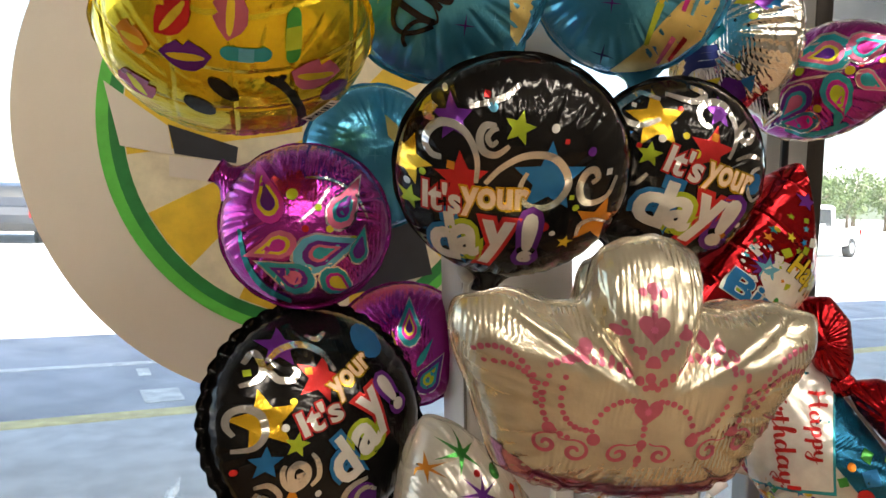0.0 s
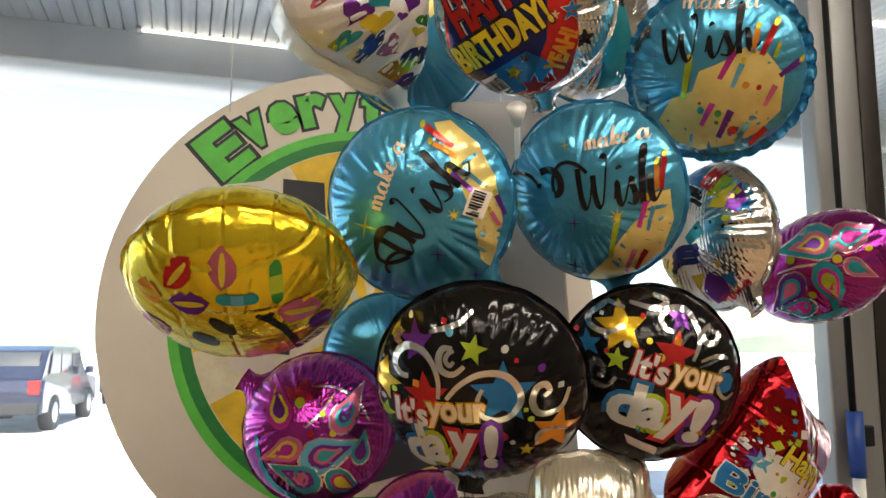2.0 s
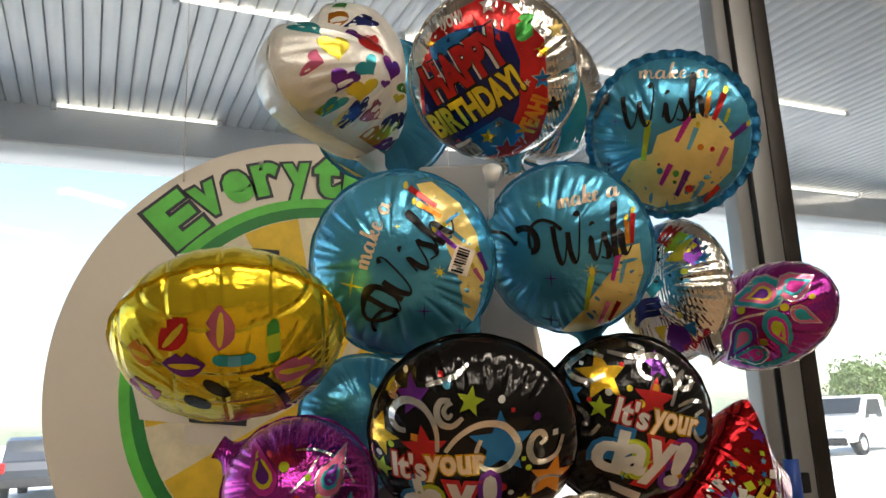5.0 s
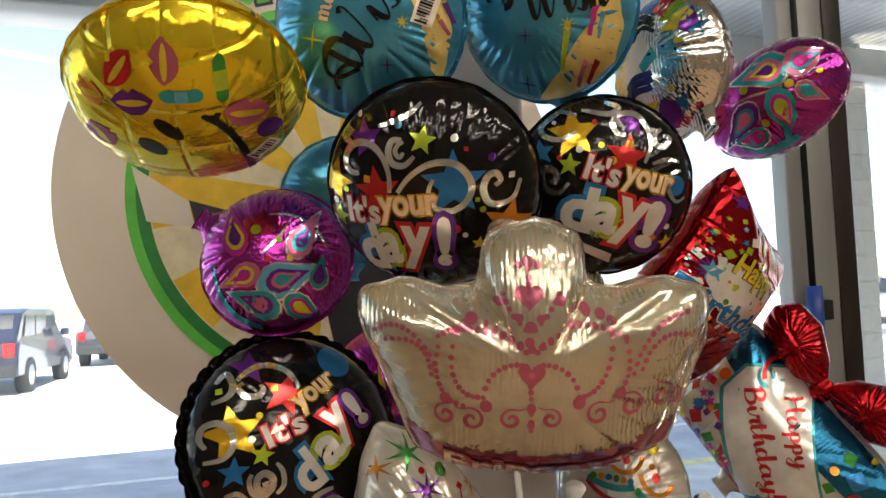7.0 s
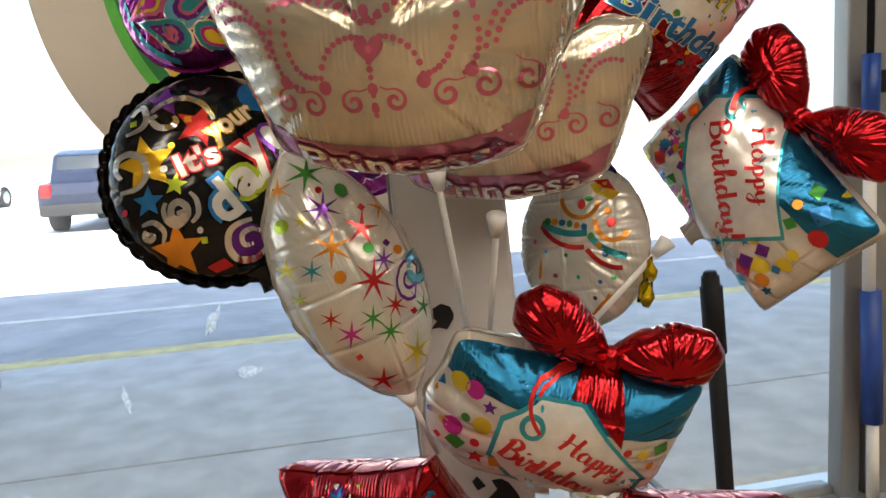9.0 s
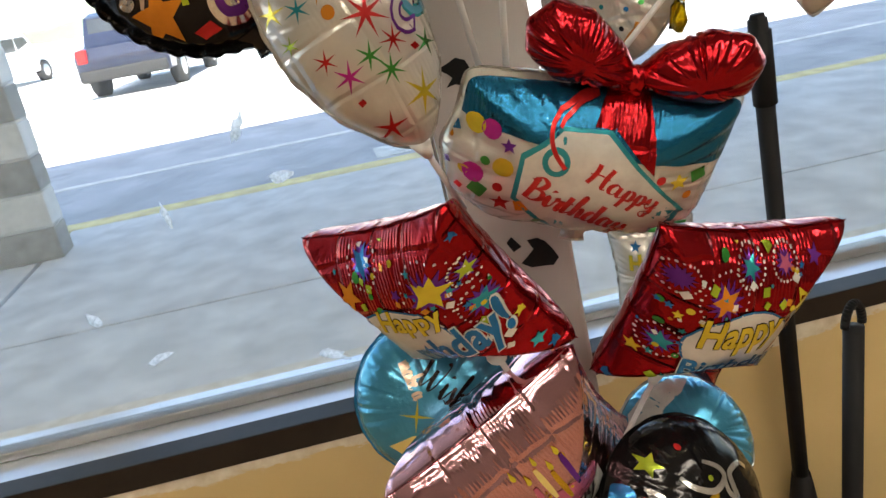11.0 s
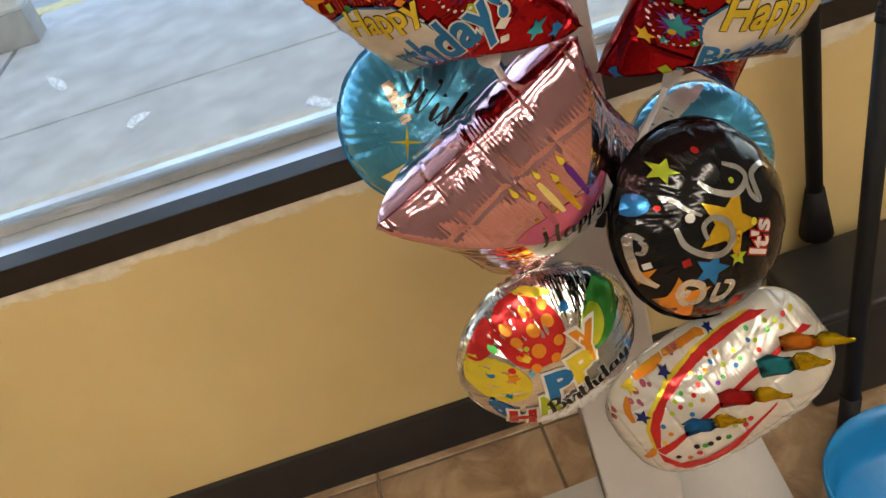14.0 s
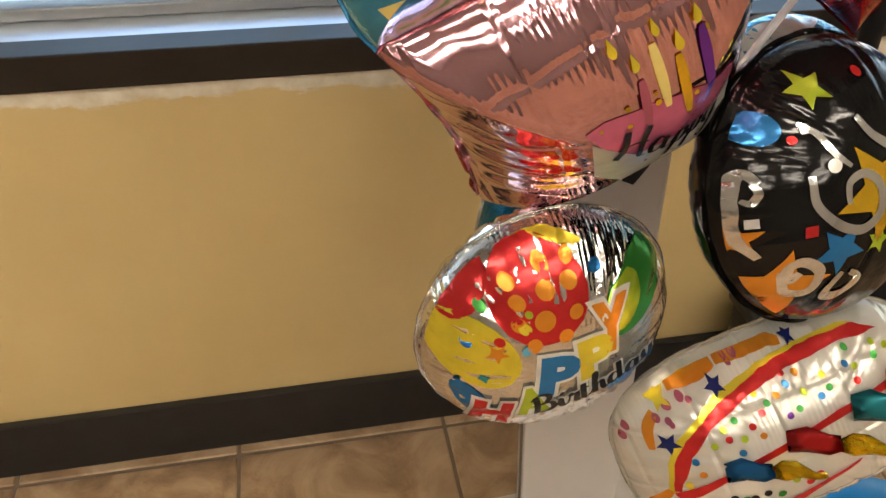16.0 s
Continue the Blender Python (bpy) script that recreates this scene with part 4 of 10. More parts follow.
# the word bent along the top edge, green letters with a black edge
for k, ch in enumerate("Everything"):
    a = radians(132.5 - k * 8.4 - (1.0 if k > 0 else 0))
    r = 0.306 - (0.012 if ch in "yg" else 0.0)
    big = 0.072 if k == 0 else 0.05
    tall = 0.078 if ch in "Eth" else 0.07 if ch in "yg" else 0.055
    for m, g, z in ((SIGN_K, 0.05, 0.0008), (SIGN_L, 0.0, 0.0016)):
        bm = text_bm(ch, r * math.cos(a), r * math.sin(a), big * (0.35 if ch == "i" else 0.8), tall * 0.86, math.degrees(a) - 90, 0.05 + g, 0.0, 0.0, g)
        for v in bm.verts:
            v.co.z += z
        part("letter" if g == 0 else "letter_edge", bm, m, sign, smooth=False)
# printed boxes on the field
part("printed_box", slab([(-0.215, 0.155), (-0.128, 0.160), (-0.128, 0.192), (-0.205, 0.178)], 0.0012, 0.002), SIGN_W, sign, smooth=False)
part("printed_box", slab([(-0.126, 0.158), (-0.066, 0.142), (-0.069, 0.190), (-0.126, 0.192)], 0.0012, 0.002), SIGN_K, sign, smooth=False)
part("printed_box", slab([(-0.262, 0.036), (-0.192, -0.010), (-0.186, -0.044), (-0.244, -0.036)], 0.0014, 0.0022), SIGN_W, sign, smooth=False)
part("printed_box", slab([(-0.192, -0.008), (-0.11, -0.03), (-0.112, -0.05), (-0.184, -0.042)], 0.0012, 0.002), SIGN_K, sign, smooth=False)
part("printed_box", slab([(-0.190, -0.045), (-0.131, -0.048), (-0.130, -0.075), (-0.190, -0.069)], 0.0014, 0.0022), SIGN_W, sign, smooth=False)
part("printed_box", slab([(-0.03, -0.08), (0.13, -0.08), (0.16, -0.19), (0.0, -0.225)], 0.0014, 0.0022), SIGN_K, sign, smooth=False)
for x in (-0.2, 0.2):
    part("hanging_cord", tube_bm((x, 0.28, 0.002), (x, 1.17, 0.002), 0.001, seg=6), PLASTIC_W, sign)


# ---- balloon display ----
def round_film(rad, seed, squash=1.0, thick=0.6, **k):
    return Film(round_r(rad, squash), rad * thick, seed, **k)


def square_film(hw, hh, seed, thick=0.055, **k):
    return Film(square_r(hw, hh), thick, seed, puckers=22, amp=0.2, power=2.0, fall=0.62, inner=0.5, corner_flat=0.35, **k)


CROWN = [(-0.116, 0.026), (-0.114, 0.04), (-0.106, 0.048), (-0.098, 0.044), (-0.09, 0.049), (-0.079, 0.05), (-0.07, 0.045), (-0.062, 0.041), (-0.052, 0.042), (-0.038, 0.043), (-0.034, 0.052), (-0.033, 0.068), (-0.029, 0.077), (-0.021, 0.081), (-0.015, 0.085), (-0.007, 0.085), (0, 0.088), (0.007, 0.085), (0.015, 0.085), (0.021, 0.081), (0.029, 0.077), (0.033, 0.068), (0.034, 0.052), (0.038, 0.043), (0.052, 0.042), (0.062, 0.041), (0.07, 0.045), (0.079, 0.05), (0.09, 0.049), (0.098, 0.044), (0.106, 0.048), (0.114, 0.04), (0.116, 0.026), (0.112, 0.012), (0.098, -0.02), (0.085, -0.055), (0.078, -0.07), (0.05, -0.082), (0, -0.087), (-0.05, -0.082), (-0.078, -0.07), (-0.085, -0.055), (-0.098, -0.02), (-0.112, 0.012)]
LENS = [(0, 0.108), (0.022, 0.088), (0.040, 0.055), (0.052, 0.015), (0.053, -0.02), (0.043, -0.06), (0.02, -0.092), (0, -0.108), (-0.02, -0.09), (-0.042, -0.055), (-0.053, -0.015), (-0.052, 0.02), (-0.042, 0.06), (-0.022, 0.088)]
HEART = [(x * 0.085, y * 0.085 + 0.008) for x, y in heart_pts(48)]
GIFT = [(-0.098, -0.062), (0.098, -0.062), (0.1, 0.0), (0.105, 0.062), (-0.105, 0.062), (-0.1, 0.0)]
GIFT_FULL = [(-0.078, -0.066), (0.0, -0.071), (0.06, -0.067), (0.095, -0.048), (0.1, 0.0), (0.105, 0.062), (-0.105, 0.062), (-0.108, 0.03), (-0.12, 0.0), (-0.112, -0.042)]


def bow(b, u, v, turn=0.0, size=1.0, sides=(-1, 1)):
    """Red foil bow over the lid: two puffed loops and a knot."""
    for s in sides:
        lobe = [(0.0, 0.0), (0.016, 0.014), (0.04, 0.021), (0.058, 0.016), (0.066, 0.002), (0.06, -0.014), (0.04, -0.019), (0.016, -0.011)]
        pts = [(x - 0.034, y) for x, y in lobe]
        fl = Film(polar(pts, 1.5), 0.017, 80 + s, puckers=18, amp=0.35, inner=0.2)
        bm = fl.sheet(1)
        b2 = fl.sheet(-1)
        me = bpy.data.meshes.new("loop")
        b2.to_mesh(me)
        b2.free()
        bm.from_mesh(me)
        bpy.data.meshes.remove(me)
        ob = part("bow_loop", bm, RED_F, b.top, "shiny red foil bow loop")
        base = pose(u, v, 0.012, 0, 0, turn)
        ob.matrix_basis = base @ pose(0.03 * s * size, 0.012 * size, 0.0, 8 * s, 0, 18 if s > 0 else 162) @ Matrix.Scale(size, 4)
    bm = bmesh.new()
    bmesh.ops.create_icosphere(bm, subdivisions=3, radius=0.0105)
    for q in bm.verts:
        k = 1 + 0.18 * math.sin(9 * math.atan2(q.co.z, q.co.x) + 3)
        q.co = Vector((q.co.x * k, q.co.y * 1.25, q.co.z * k))
    part("bow_knot", bm, RED_F, b.top).matrix_basis = pose(u, v, 0.014, 0, 0, turn)


def jewels(b, line, size, mat, layer=2):
    """A string of printed round jewels along a line of places."""
    b.dots([(x, y, size * (1.0 if k % 2 else 0.85), 0) for k, (x, y) in enumerate(line)], mat, layer, "jewel_string")


def confetti(b, n, seed, rmax, size, mats, avoid=(), shapes=True):
    """Scattered printed confetti, one part for each colour."""
    for k, mat in enumerate(mats):
        sh = (None, DIAMOND, star_pts(), RECT)[k % 4] if shapes else None
        b.dots(scatter(n, seed * 31 + k, rmax, size * 0.6, size * 1.25, avoid), mat, 2, "confetti", sh)



def candle_fin(b, u, v, w, length, mat, turn=0.0, h=0.0):
    """A loose foil candle standing off the cake: striped stalk and a pointed yellow flame."""
    for name, m, prof, k0 in (("candle_fin", mat, [(0.5, 0.0), (0.62, 0.2), (0.5, 0.38), (0.34, 0.5)], 0), ("flame_fin", YELLOW_F, [(0.3, 0.48), (0.52, 0.6), (0.46, 0.74), (0.2, 0.9), (0.01, 1.0)], 5)):
        bm = bmesh.new()
        rows = []
        for k, (x, y) in enumerate(prof):
            rows.append([bm.verts.new((s * x * w, y * length, (0.003 * math.sin(3 * s + 2.1 * (k + k0)) + 0.25 * w * (1 - s * s) * x) + 0.28 * length * y * y)) for s in (-1, -0.6, -0.2, 0.2, 0.6, 1)])
        for p, q in zip(rows, rows[1:]):
            for i in range(5):
                bm.faces.new((p[i], p[i + 1], q[i + 1], q[i]))
        bmesh.ops.solidify(bm, geom=bm.faces[:], thickness=0.0025)
        part(name, bm, m, b.top).matrix_basis = pose(u, v, h + 0.001, 0, 0, turn) @ pose(0, 0, 0, 12, 0, 0)



b = Balloon("wish_balloon", pose(0.258, 0.522, 1.587, 107.2, -38.2, -40.8), round_film(0.079, 11), BLUE_F, BLUE_F, "turquoise round foil birthday balloon with cake print and price label", neck=270)
b.lay("printed_cake", poly([(0.0572, 0.0382), (0.0675, 0.0319), (0.0722, 0.0028), (0.0653, -0.0258), (0.0463, -0.0557), (0.0253, -0.0703), (0.0120, -0.0769), (0.0130, -0.0672), (0.0238, -0.0522), (0.0356, -0.0335), (0.0440, -0.0097), (0.0509, 0.0097)]), I_CAKE, 1)
b.brush("make a", 0.0044, 0.0329, 0.0568, 0.0160, I_PEACH, 28, 3, 0.34)
b.brush("Wish", 0.0123, -0.0011, 0.0891, 0.0397, I_BLK, 13, 3, 0.25)
b.line(bez((-0.0194, -0.0019), (-0.0434, 0.0012), (-0.0622, -0.0202), (-0.0250, -0.0293)), 0.0035, I_BLK, 3, "printed_line")
b.line(bez((-0.0250, -0.0293), (-0.0253, -0.0142), (-0.0503, -0.0172), (-0.0489, -0.0279)), 0.003, I_BLK, 3, "printed_line")
b.line(bez((-0.0134, -0.0244), (-0.0179, -0.0002), (-0.0267, 0.0103), (-0.0411, -0.0066)), 0.0045, I_BLK, 3, "printed_line")
b.lay("printed_candle", poly([(0.0486, 0.0393), (0.0532, 0.0410), (0.0590, 0.0131), (0.0558, 0.0121)]), I_RED, 3)
b.lay("printed_flame", poly(spot(disc_pts(18), 0.0503, 0.0431, 0.0034, -39, 0.54)), I_YEL, 3)
b.lay("printed_candle", poly([(0.0458, 0.0240), (0.0498, 0.0260), (0.0558, 0.0044), (0.0529, 0.0032)]), I_ORG, 3)
b.lay("printed_flame", poly(spot(disc_pts(18), 0.0470, 0.0277, 0.0029, -42, 0.67)), I_YEL, 3)
b.lay("printed_candle", poly([(0.0412, -0.0041), (0.0459, -0.0031), (0.0478, -0.0227), (0.0446, -0.0234)]), I_PUR, 3)
b.lay("printed_flame", poly(spot(disc_pts(18), 0.0432, -0.0007, 0.0031, -41, 0.61)), I_YEL, 3)
b.lay("printed_candle", poly([(0.0502, -0.0060), (0.0541, -0.0052), (0.0556, -0.0243), (0.0529, -0.0248)]), I_SKY, 3)
b.lay("printed_flame", poly(spot(disc_pts(18), 0.0519, -0.0032, 0.0025, -41, 0.61)), I_YEL, 3)
b.lay("printed_candle", poly([(0.0544, -0.0375), (0.0583, -0.0386), (0.0521, -0.0542), (0.0494, -0.0534)]), I_PUR, 3)
b.lay("printed_flame", poly(spot(disc_pts(18), 0.0572, -0.0356, 0.0026, -43, 0.64)), I_YEL, 3)
b.lay("printed_candle", poly([(0.0430, -0.0448), (0.0466, -0.0453), (0.0432, -0.0578), (0.0407, -0.0574)]), I_PINK, 3)
b.lay("printed_flame", poly(spot(disc_pts(18), 0.0453, -0.0428, 0.0024, -44, 0.60)), I_YEL, 3)
b.star(-0.0364, 0.0127, 0.0115, I_YEL, -54, 1, 0.12, 4)
b.star(-0.0074, -0.0428, 0.0079, I_PUR, -46, 1, 0.12, 4)
b.star(-0.0008, -0.0746, 0.0069, I_PUR, -51, 1, 0.12, 4)
b.star(0.0107, -0.0522, 0.0047, I_SKY, -45, 1, 0.12, 4)
b.star(0.0236, -0.0284, 0.0058, I_YEL, -45, 1, 0.3, 7)
b.star(-0.0011, 0.0630, 0.0046, I_SKY, -27, 1, 0.12, 4)
b.star(0.0237, 0.0215, 0.0033, I_YEL, -42, 1, 0.2, 4)
b.star(-0.0272, 0.0557, 0.0049, I_BLUE, -25, 1, 0.12, 4)
b.barcode(0.0421, -0.0337, 0.0114, 0.0078, 28)

b = Balloon("wish_balloon", pose(0.406, 0.492, 1.601, 110.4, -0.3, -48.7), round_film(0.077, 12), BLUE_F, BLUE_F, "turquoise round foil birthday balloon printed with a cake", neck=275)
b.lay("printed_cake", poly([(-0.0155, -0.0727), (0.0144, -0.0503), (0.0266, -0.0363), (0.0373, -0.0255), (0.0512, -0.0118), (0.0598, -0.0004), (0.0688, -0.0005), (0.0671, -0.0262), (0.0545, -0.0517), (0.0335, -0.0663), (0.0109, -0.0735), (-0.0075, -0.0739)]), I_CAKE, 1)
b.lay("printed_cake", poly([(-0.0741, -0.0052), (-0.0664, -0.0329), (-0.0568, -0.0479), (-0.0544, -0.0506), (-0.0648, -0.0364)]), I_CAKE, 1)
b.brush("make a", 0.0341, 0.0490, 0.0486, 0.0148, I_PEACH, 2, 3, 0.34)
b.brush("Wish", 0.0335, 0.0157, 0.0605, 0.0450, I_BLK, -1, 3, 0.25)
b.line(bez((-0.0637, 0.0273), (-0.0307, 0.0342), (-0.0354, 0.0076), (-0.0308, 0.0189)), 0.003, I_BLK, 3, "printed_line")
b.line(bez((-0.0306, 0.0276), (-0.0092, 0.0365), (-0.0073, 0.0053), (-0.0189, 0.0088)), 0.006, I_BLK, 3, "printed_line")
b.line(bez((-0.0187, 0.0110), (-0.0222, 0.0335), (-0.0044, 0.0423), (0.0109, 0.0232)), 0.003, I_BLK, 3, "printed_line")
b.lay("printed_candle", poly([(0.0600, 0.0212), (0.0635, 0.0201), (0.0623, 0.0014), (0.0592, 0.0018)]), I_ORG, 3)
b.lay("printed_flame", poly(spot(disc_pts(18), 0.0620, 0.0234, 0.0026, -15, 0.61)), I_YEL, 3)
b.lay("printed_candle", poly([(0.0652, 0.0263), (0.0688, 0.0247), (0.0651, 0.0004), (0.0624, 0.0015)]), I_RED, 3)
b.lay("printed_flame", poly(spot(disc_pts(18), 0.0671, 0.0281, 0.0027, -15, 0.61)), I_YEL, 3)
b.lay("printed_candle", poly([(0.0508, -0.0042), (0.0545, -0.0065), (0.0448, -0.0279), (0.0423, -0.0261)]), I_MAG, 3)
b.lay("printed_flame", poly(spot(disc_pts(18), 0.0534, -0.0029, 0.0032, -8, 0.60)), I_YEL, 3)
b.lay("printed_candle", poly([(0.0552, -0.0101), (0.0582, -0.0119), (0.0500, -0.0315), (0.0480, -0.0301)]), I_SKY, 3)
b.lay("printed_candle", poly([(0.0266, -0.0186), (0.0314, -0.0204), (0.0182, -0.0512), (0.0154, -0.0496)]), I_LIME, 3)
b.lay("printed_flame", poly(spot(disc_pts(18), 0.0298, -0.0165, 0.0035, -8, 0.60)), I_YEL, 3)
b.lay("printed_candle", poly([(0.0353, -0.0446), (0.0380, -0.0477), (0.0238, -0.0682), (0.0222, -0.0656)]), I_PINK, 3)
b.lay("printed_candle", poly([(0.0433, -0.0459), (0.0459, -0.0494), (0.0317, -0.0670), (0.0308, -0.0638)]), I_RED, 3)
b.star(-0.0055, -0.0168, 0.0082, I_PUR, -9, 1, 0.12, 4)
b.star(-0.0172, -0.0567, 0.0105, I_NAVY, -21, 1, 0.12, 4)
b.star(0.0068, -0.0326, 0.0057, I_SKY, -10, 1, 0.12, 4)
b.star(-0.0067, 0.0469, 0.0049, I_YEL, 3, 1, 0.15, 4)
b.star(0.0299, -0.0149, 0.0070, I_YEL, -8, 1, 0.25, 8)

b = Balloon("wish_balloon", pose(0.505, 0.453, 1.706, 117.2, 14.2, -42.5), round_film(0.0735, 13), BLUE_F, BLUE_F, "turquoise round foil birthday balloon with a scalloped rim", neck=230, seam=(0.006, 34, 0.002))
b.lay("printed_cake", poly([(-0.0371, -0.0404), (-0.0269, -0.0187), (-0.0096, -0.0095), (-0.0065, 0.0072), (0.0045, 0.0131), (0.0195, 0.0215), (0.0250, 0.0286), (0.0429, 0.0247), (0.0577, 0.0083), (0.0590, -0.0219), (0.0454, -0.0410), (0.0280, -0.0535), (-0.0010, -0.0641), (-0.0219, -0.0591)]), I_CAKE, 1)
b.brush("make a", 0.0001, 0.0627, 0.0609, 0.0129, I_PEACH, 4, 3, 0.34)
b.brush("Wish", -0.0036, 0.0369, 0.0755, 0.0379, I_BLK, 14, 3, 0.25)
b.line(bez((-0.0695, 0.0142), (-0.0624, 0.0338), (-0.0549, 0.0449), (-0.0590, 0.0279)), 0.005, I_BLK, 3, "printed_line")
b.lay("printed_candle", poly([(-0.0184, 0.0135), (-0.0125, 0.0135), (-0.0144, -0.0168), (-0.0188, -0.0170)]), I_LIME, 3)
b.lay("printed_flame", poly(spot(disc_pts(18), -0.0156, 0.0167, 0.0034, 9, 0.76)), I_YEL, 3)
b.lay("printed_candle", poly([(0.0161, 0.0269), (0.0214, 0.0250), (0.0123, 0.0020), (0.0087, 0.0035)]), I_MAG, 3)
b.lay("printed_flame", poly(spot(disc_pts(18), 0.0197, 0.0288, 0.0033, 4, 0.67)), I_YEL, 3)
b.lay("printed_candle", poly([(0.0236, 0.0168), (0.0280, 0.0154), (0.0226, -0.0038), (0.0196, -0.0029)]), I_SKY, 3)
b.lay("printed_flame", poly(spot(disc_pts(18), 0.0265, 0.0187, 0.0028, 4, 0.67)), I_YEL, 3)
b.lay("printed_candle", poly([(0.0299, 0.0427), (0.0346, 0.0419), (0.0340, 0.0243), (0.0305, 0.0247)]), I_ORG, 3)
b.lay("printed_flame", poly(spot(disc_pts(18), 0.0322, 0.0452, 0.0028, 4, 0.72)), I_YEL, 3)
b.lay("printed_candle", poly([(0.0417, 0.0467), (0.0469, 0.0441), (0.0408, 0.0226), (0.0369, 0.0240)]), I_RED, 3)
b.lay("printed_flame", poly(spot(disc_pts(18), 0.0450, 0.0485, 0.0034, -1, 0.67)), I_YEL, 3)
b.lay("printed_candle", poly([(0.0646, 0.0212), (0.0681, 0.0168), (0.0556, 0.0058), (0.0532, 0.0087)]), I_PUR, 3)
b.lay("printed_flame", poly(spot(disc_pts(18), 0.0681, 0.0204, 0.0034, -31, 0.57)), I_YEL, 3)
b.lay("printed_candle", poly([(0.0506, 0.0010), (0.0547, -0.0011), (0.0485, -0.0182), (0.0457, -0.0165)]), I_PINK, 3)
b.lay("printed_candle", poly([(0.0054, -0.0167), (0.0103, -0.0186), (0.0021, -0.0394), (-0.0011, -0.0376)]), I_MAG, 3)
b.lay("printed_candle", poly([(0.0201, -0.0214), (0.0256, -0.0238), (0.0170, -0.0492), (0.0132, -0.0473)]), I_PUR, 3)
b.lay("printed_candle", poly([(0.0350, -0.0313), (0.0390, -0.0338), (0.0300, -0.0533), (0.0274, -0.0507)]), I_SKY, 3)
b.lay("printed_candle", poly([(0.0487, -0.0345), (0.0521, -0.0397), (0.0402, -0.0561), (0.0380, -0.0517)]), I_RED, 3)
b.lay("printed_candle", poly([(0.0480, 0.0297), (0.0513, 0.0284), (0.0496, 0.0212), (0.0472, 0.0219)]), I_LIME, 3)
b.lay("printed_flame", poly(spot(disc_pts(18), 0.0500, 0.0310, 0.0022, 4, 0.66)), I_YEL, 3)
b.lay("printed_spot", poly(spot(disc_pts(18), -0.0011, -0.0250, 0.0033, 5, 0.84)), I_TEAL, 2)
b.lay("printed_spot", poly(spot(disc_pts(18), 0.0130, -0.0261, 0.0033, 5, 0.84)), I_GRN, 2)
b.lay("printed_spot", poly(spot(disc_pts(18), 0.0256, -0.0402, 0.0043, 14, 0.82)), I_RED, 2)
b.lay("printed_spot", poly(spot(disc_pts(18), 0.0311, -0.0006, 0.0028, 5, 0.96)), I_ORG, 2)
b.lay("printed_spot", poly(spot(disc_pts(18), 0.0410, -0.0020, 0.0023, -6, 0.87)), I_RED, 2)
b.lay("printed_spot", poly(spot(disc_pts(18), 0.0126, -0.0343, 0.0019, 21, 0.92)), I_GRN, 2)
b.lay("printed_spot", poly(spot(disc_pts(18), -0.0026, -0.0189, 0.0014, 5, 0.97)), I_RED, 2)
b.star(-0.0494, -0.0267, 0.0102, I_NAVY, -1, 1, 0.12, 4)
b.star(-0.0347, -0.0004, 0.0057, I_SKY, 3, 1, 0.12, 4)
b.star(-0.0462, 0.0148, 0.0046, I_PUR, 7, 1, 0.12, 4)

b = Balloon("wish_balloon", pose(0.284, 0.628, 1.772, 110.7, -0.2, -16.1), round_film(0.074, 14), BLUE_F, BLUE_F, "turquoise round foil balloon mostly hidden behind others", neck=270)
b.lay("printed_cake", poly([(0.0055, 0.0438), (0.0179, 0.0585), (0.0210, 0.0303), (0.0138, 0.0220)]), I_CAKE, 1)
b.lay("printed_cake", poly([(-0.0478, -0.0531), (-0.0291, -0.0665), (-0.0204, -0.0684), (-0.0397, -0.0594)]), I_CAKE, 1)

b = Balloon("wish_balloon", pose(0.268, 0.662, 1.458, 91.0, -0.8, -12.1), round_film(0.076, 15), BLUE_F, BLUE_F, "turquoise round foil balloon wedged behind the yellow face", neck=270, size=0.84)
b.lay("printed_cake", poly([(0.0026, 0.0422), (0.0157, 0.0316), (0.0166, 0.0103), (0.0052, 0.0209)]), I_CAKE, 1)
b.star(-0.0078, 0.0001, 0.0083, I_SKY, 0, 1, 0.12, 4)

b = Balloon("wish_balloon", pose(0.311, 0.578, 0.813, 67.0, -33.8, 6.8), round_film(0.076, 16), BLUE_F, BLUE_F, "turquoise round foil balloon behind the rose gold pillow", neck=270)
b.brush("make a", 0.0027, 0.0292, 0.0350, 0.0169, I_PEACH, -111, 3, 0.34)
b.brush("Wish", 0.0215, 0.0054, 0.0458, 0.0335, I_BLK, -82, 3, 0.25)
b.star(-0.0203, 0.0052, 0.0159, I_YEL, -50, 1, 0.12, 4)
b.star(-0.0089, 0.0437, 0.0059, I_SKY, -50, 1, 0.12, 4)
b.lay("printed_cake", poly([(-0.0596, 0.0027), (-0.0551, -0.0197), (-0.0383, -0.0321), (-0.0198, -0.0360), (-0.0210, -0.0176), (-0.0362, -0.0046)]), I_CAKE, 1)

b = Balloon("round_balloon", pose(0.445, 0.567, 1.785, 109.1, -10.1, 4.7), round_film(0.072, 17), SILVER, BLUE_F, "blue and silver round foil balloon behind the comic one")
b.brush("Wish", 0.0002, 0.0350, 0.0327, 0.0257, I_BLK, -20, 3, 0.25)
b.lay("printed_shape", poly([(-0.0176, 0.0188), (0.0117, 0.0212), (0.0234, -0.0150), (0.0234, -0.0554), (-0.0046, -0.0597)]), I_TEAL, 1)

b = Balloon("round_balloon", pose(0.553, 0.575, 0.690, 47.9, 14.2, -11.0), round_film(0.07, 18), BLUE_F, WHITE_F, "blue and white round foil balloon low on the display")
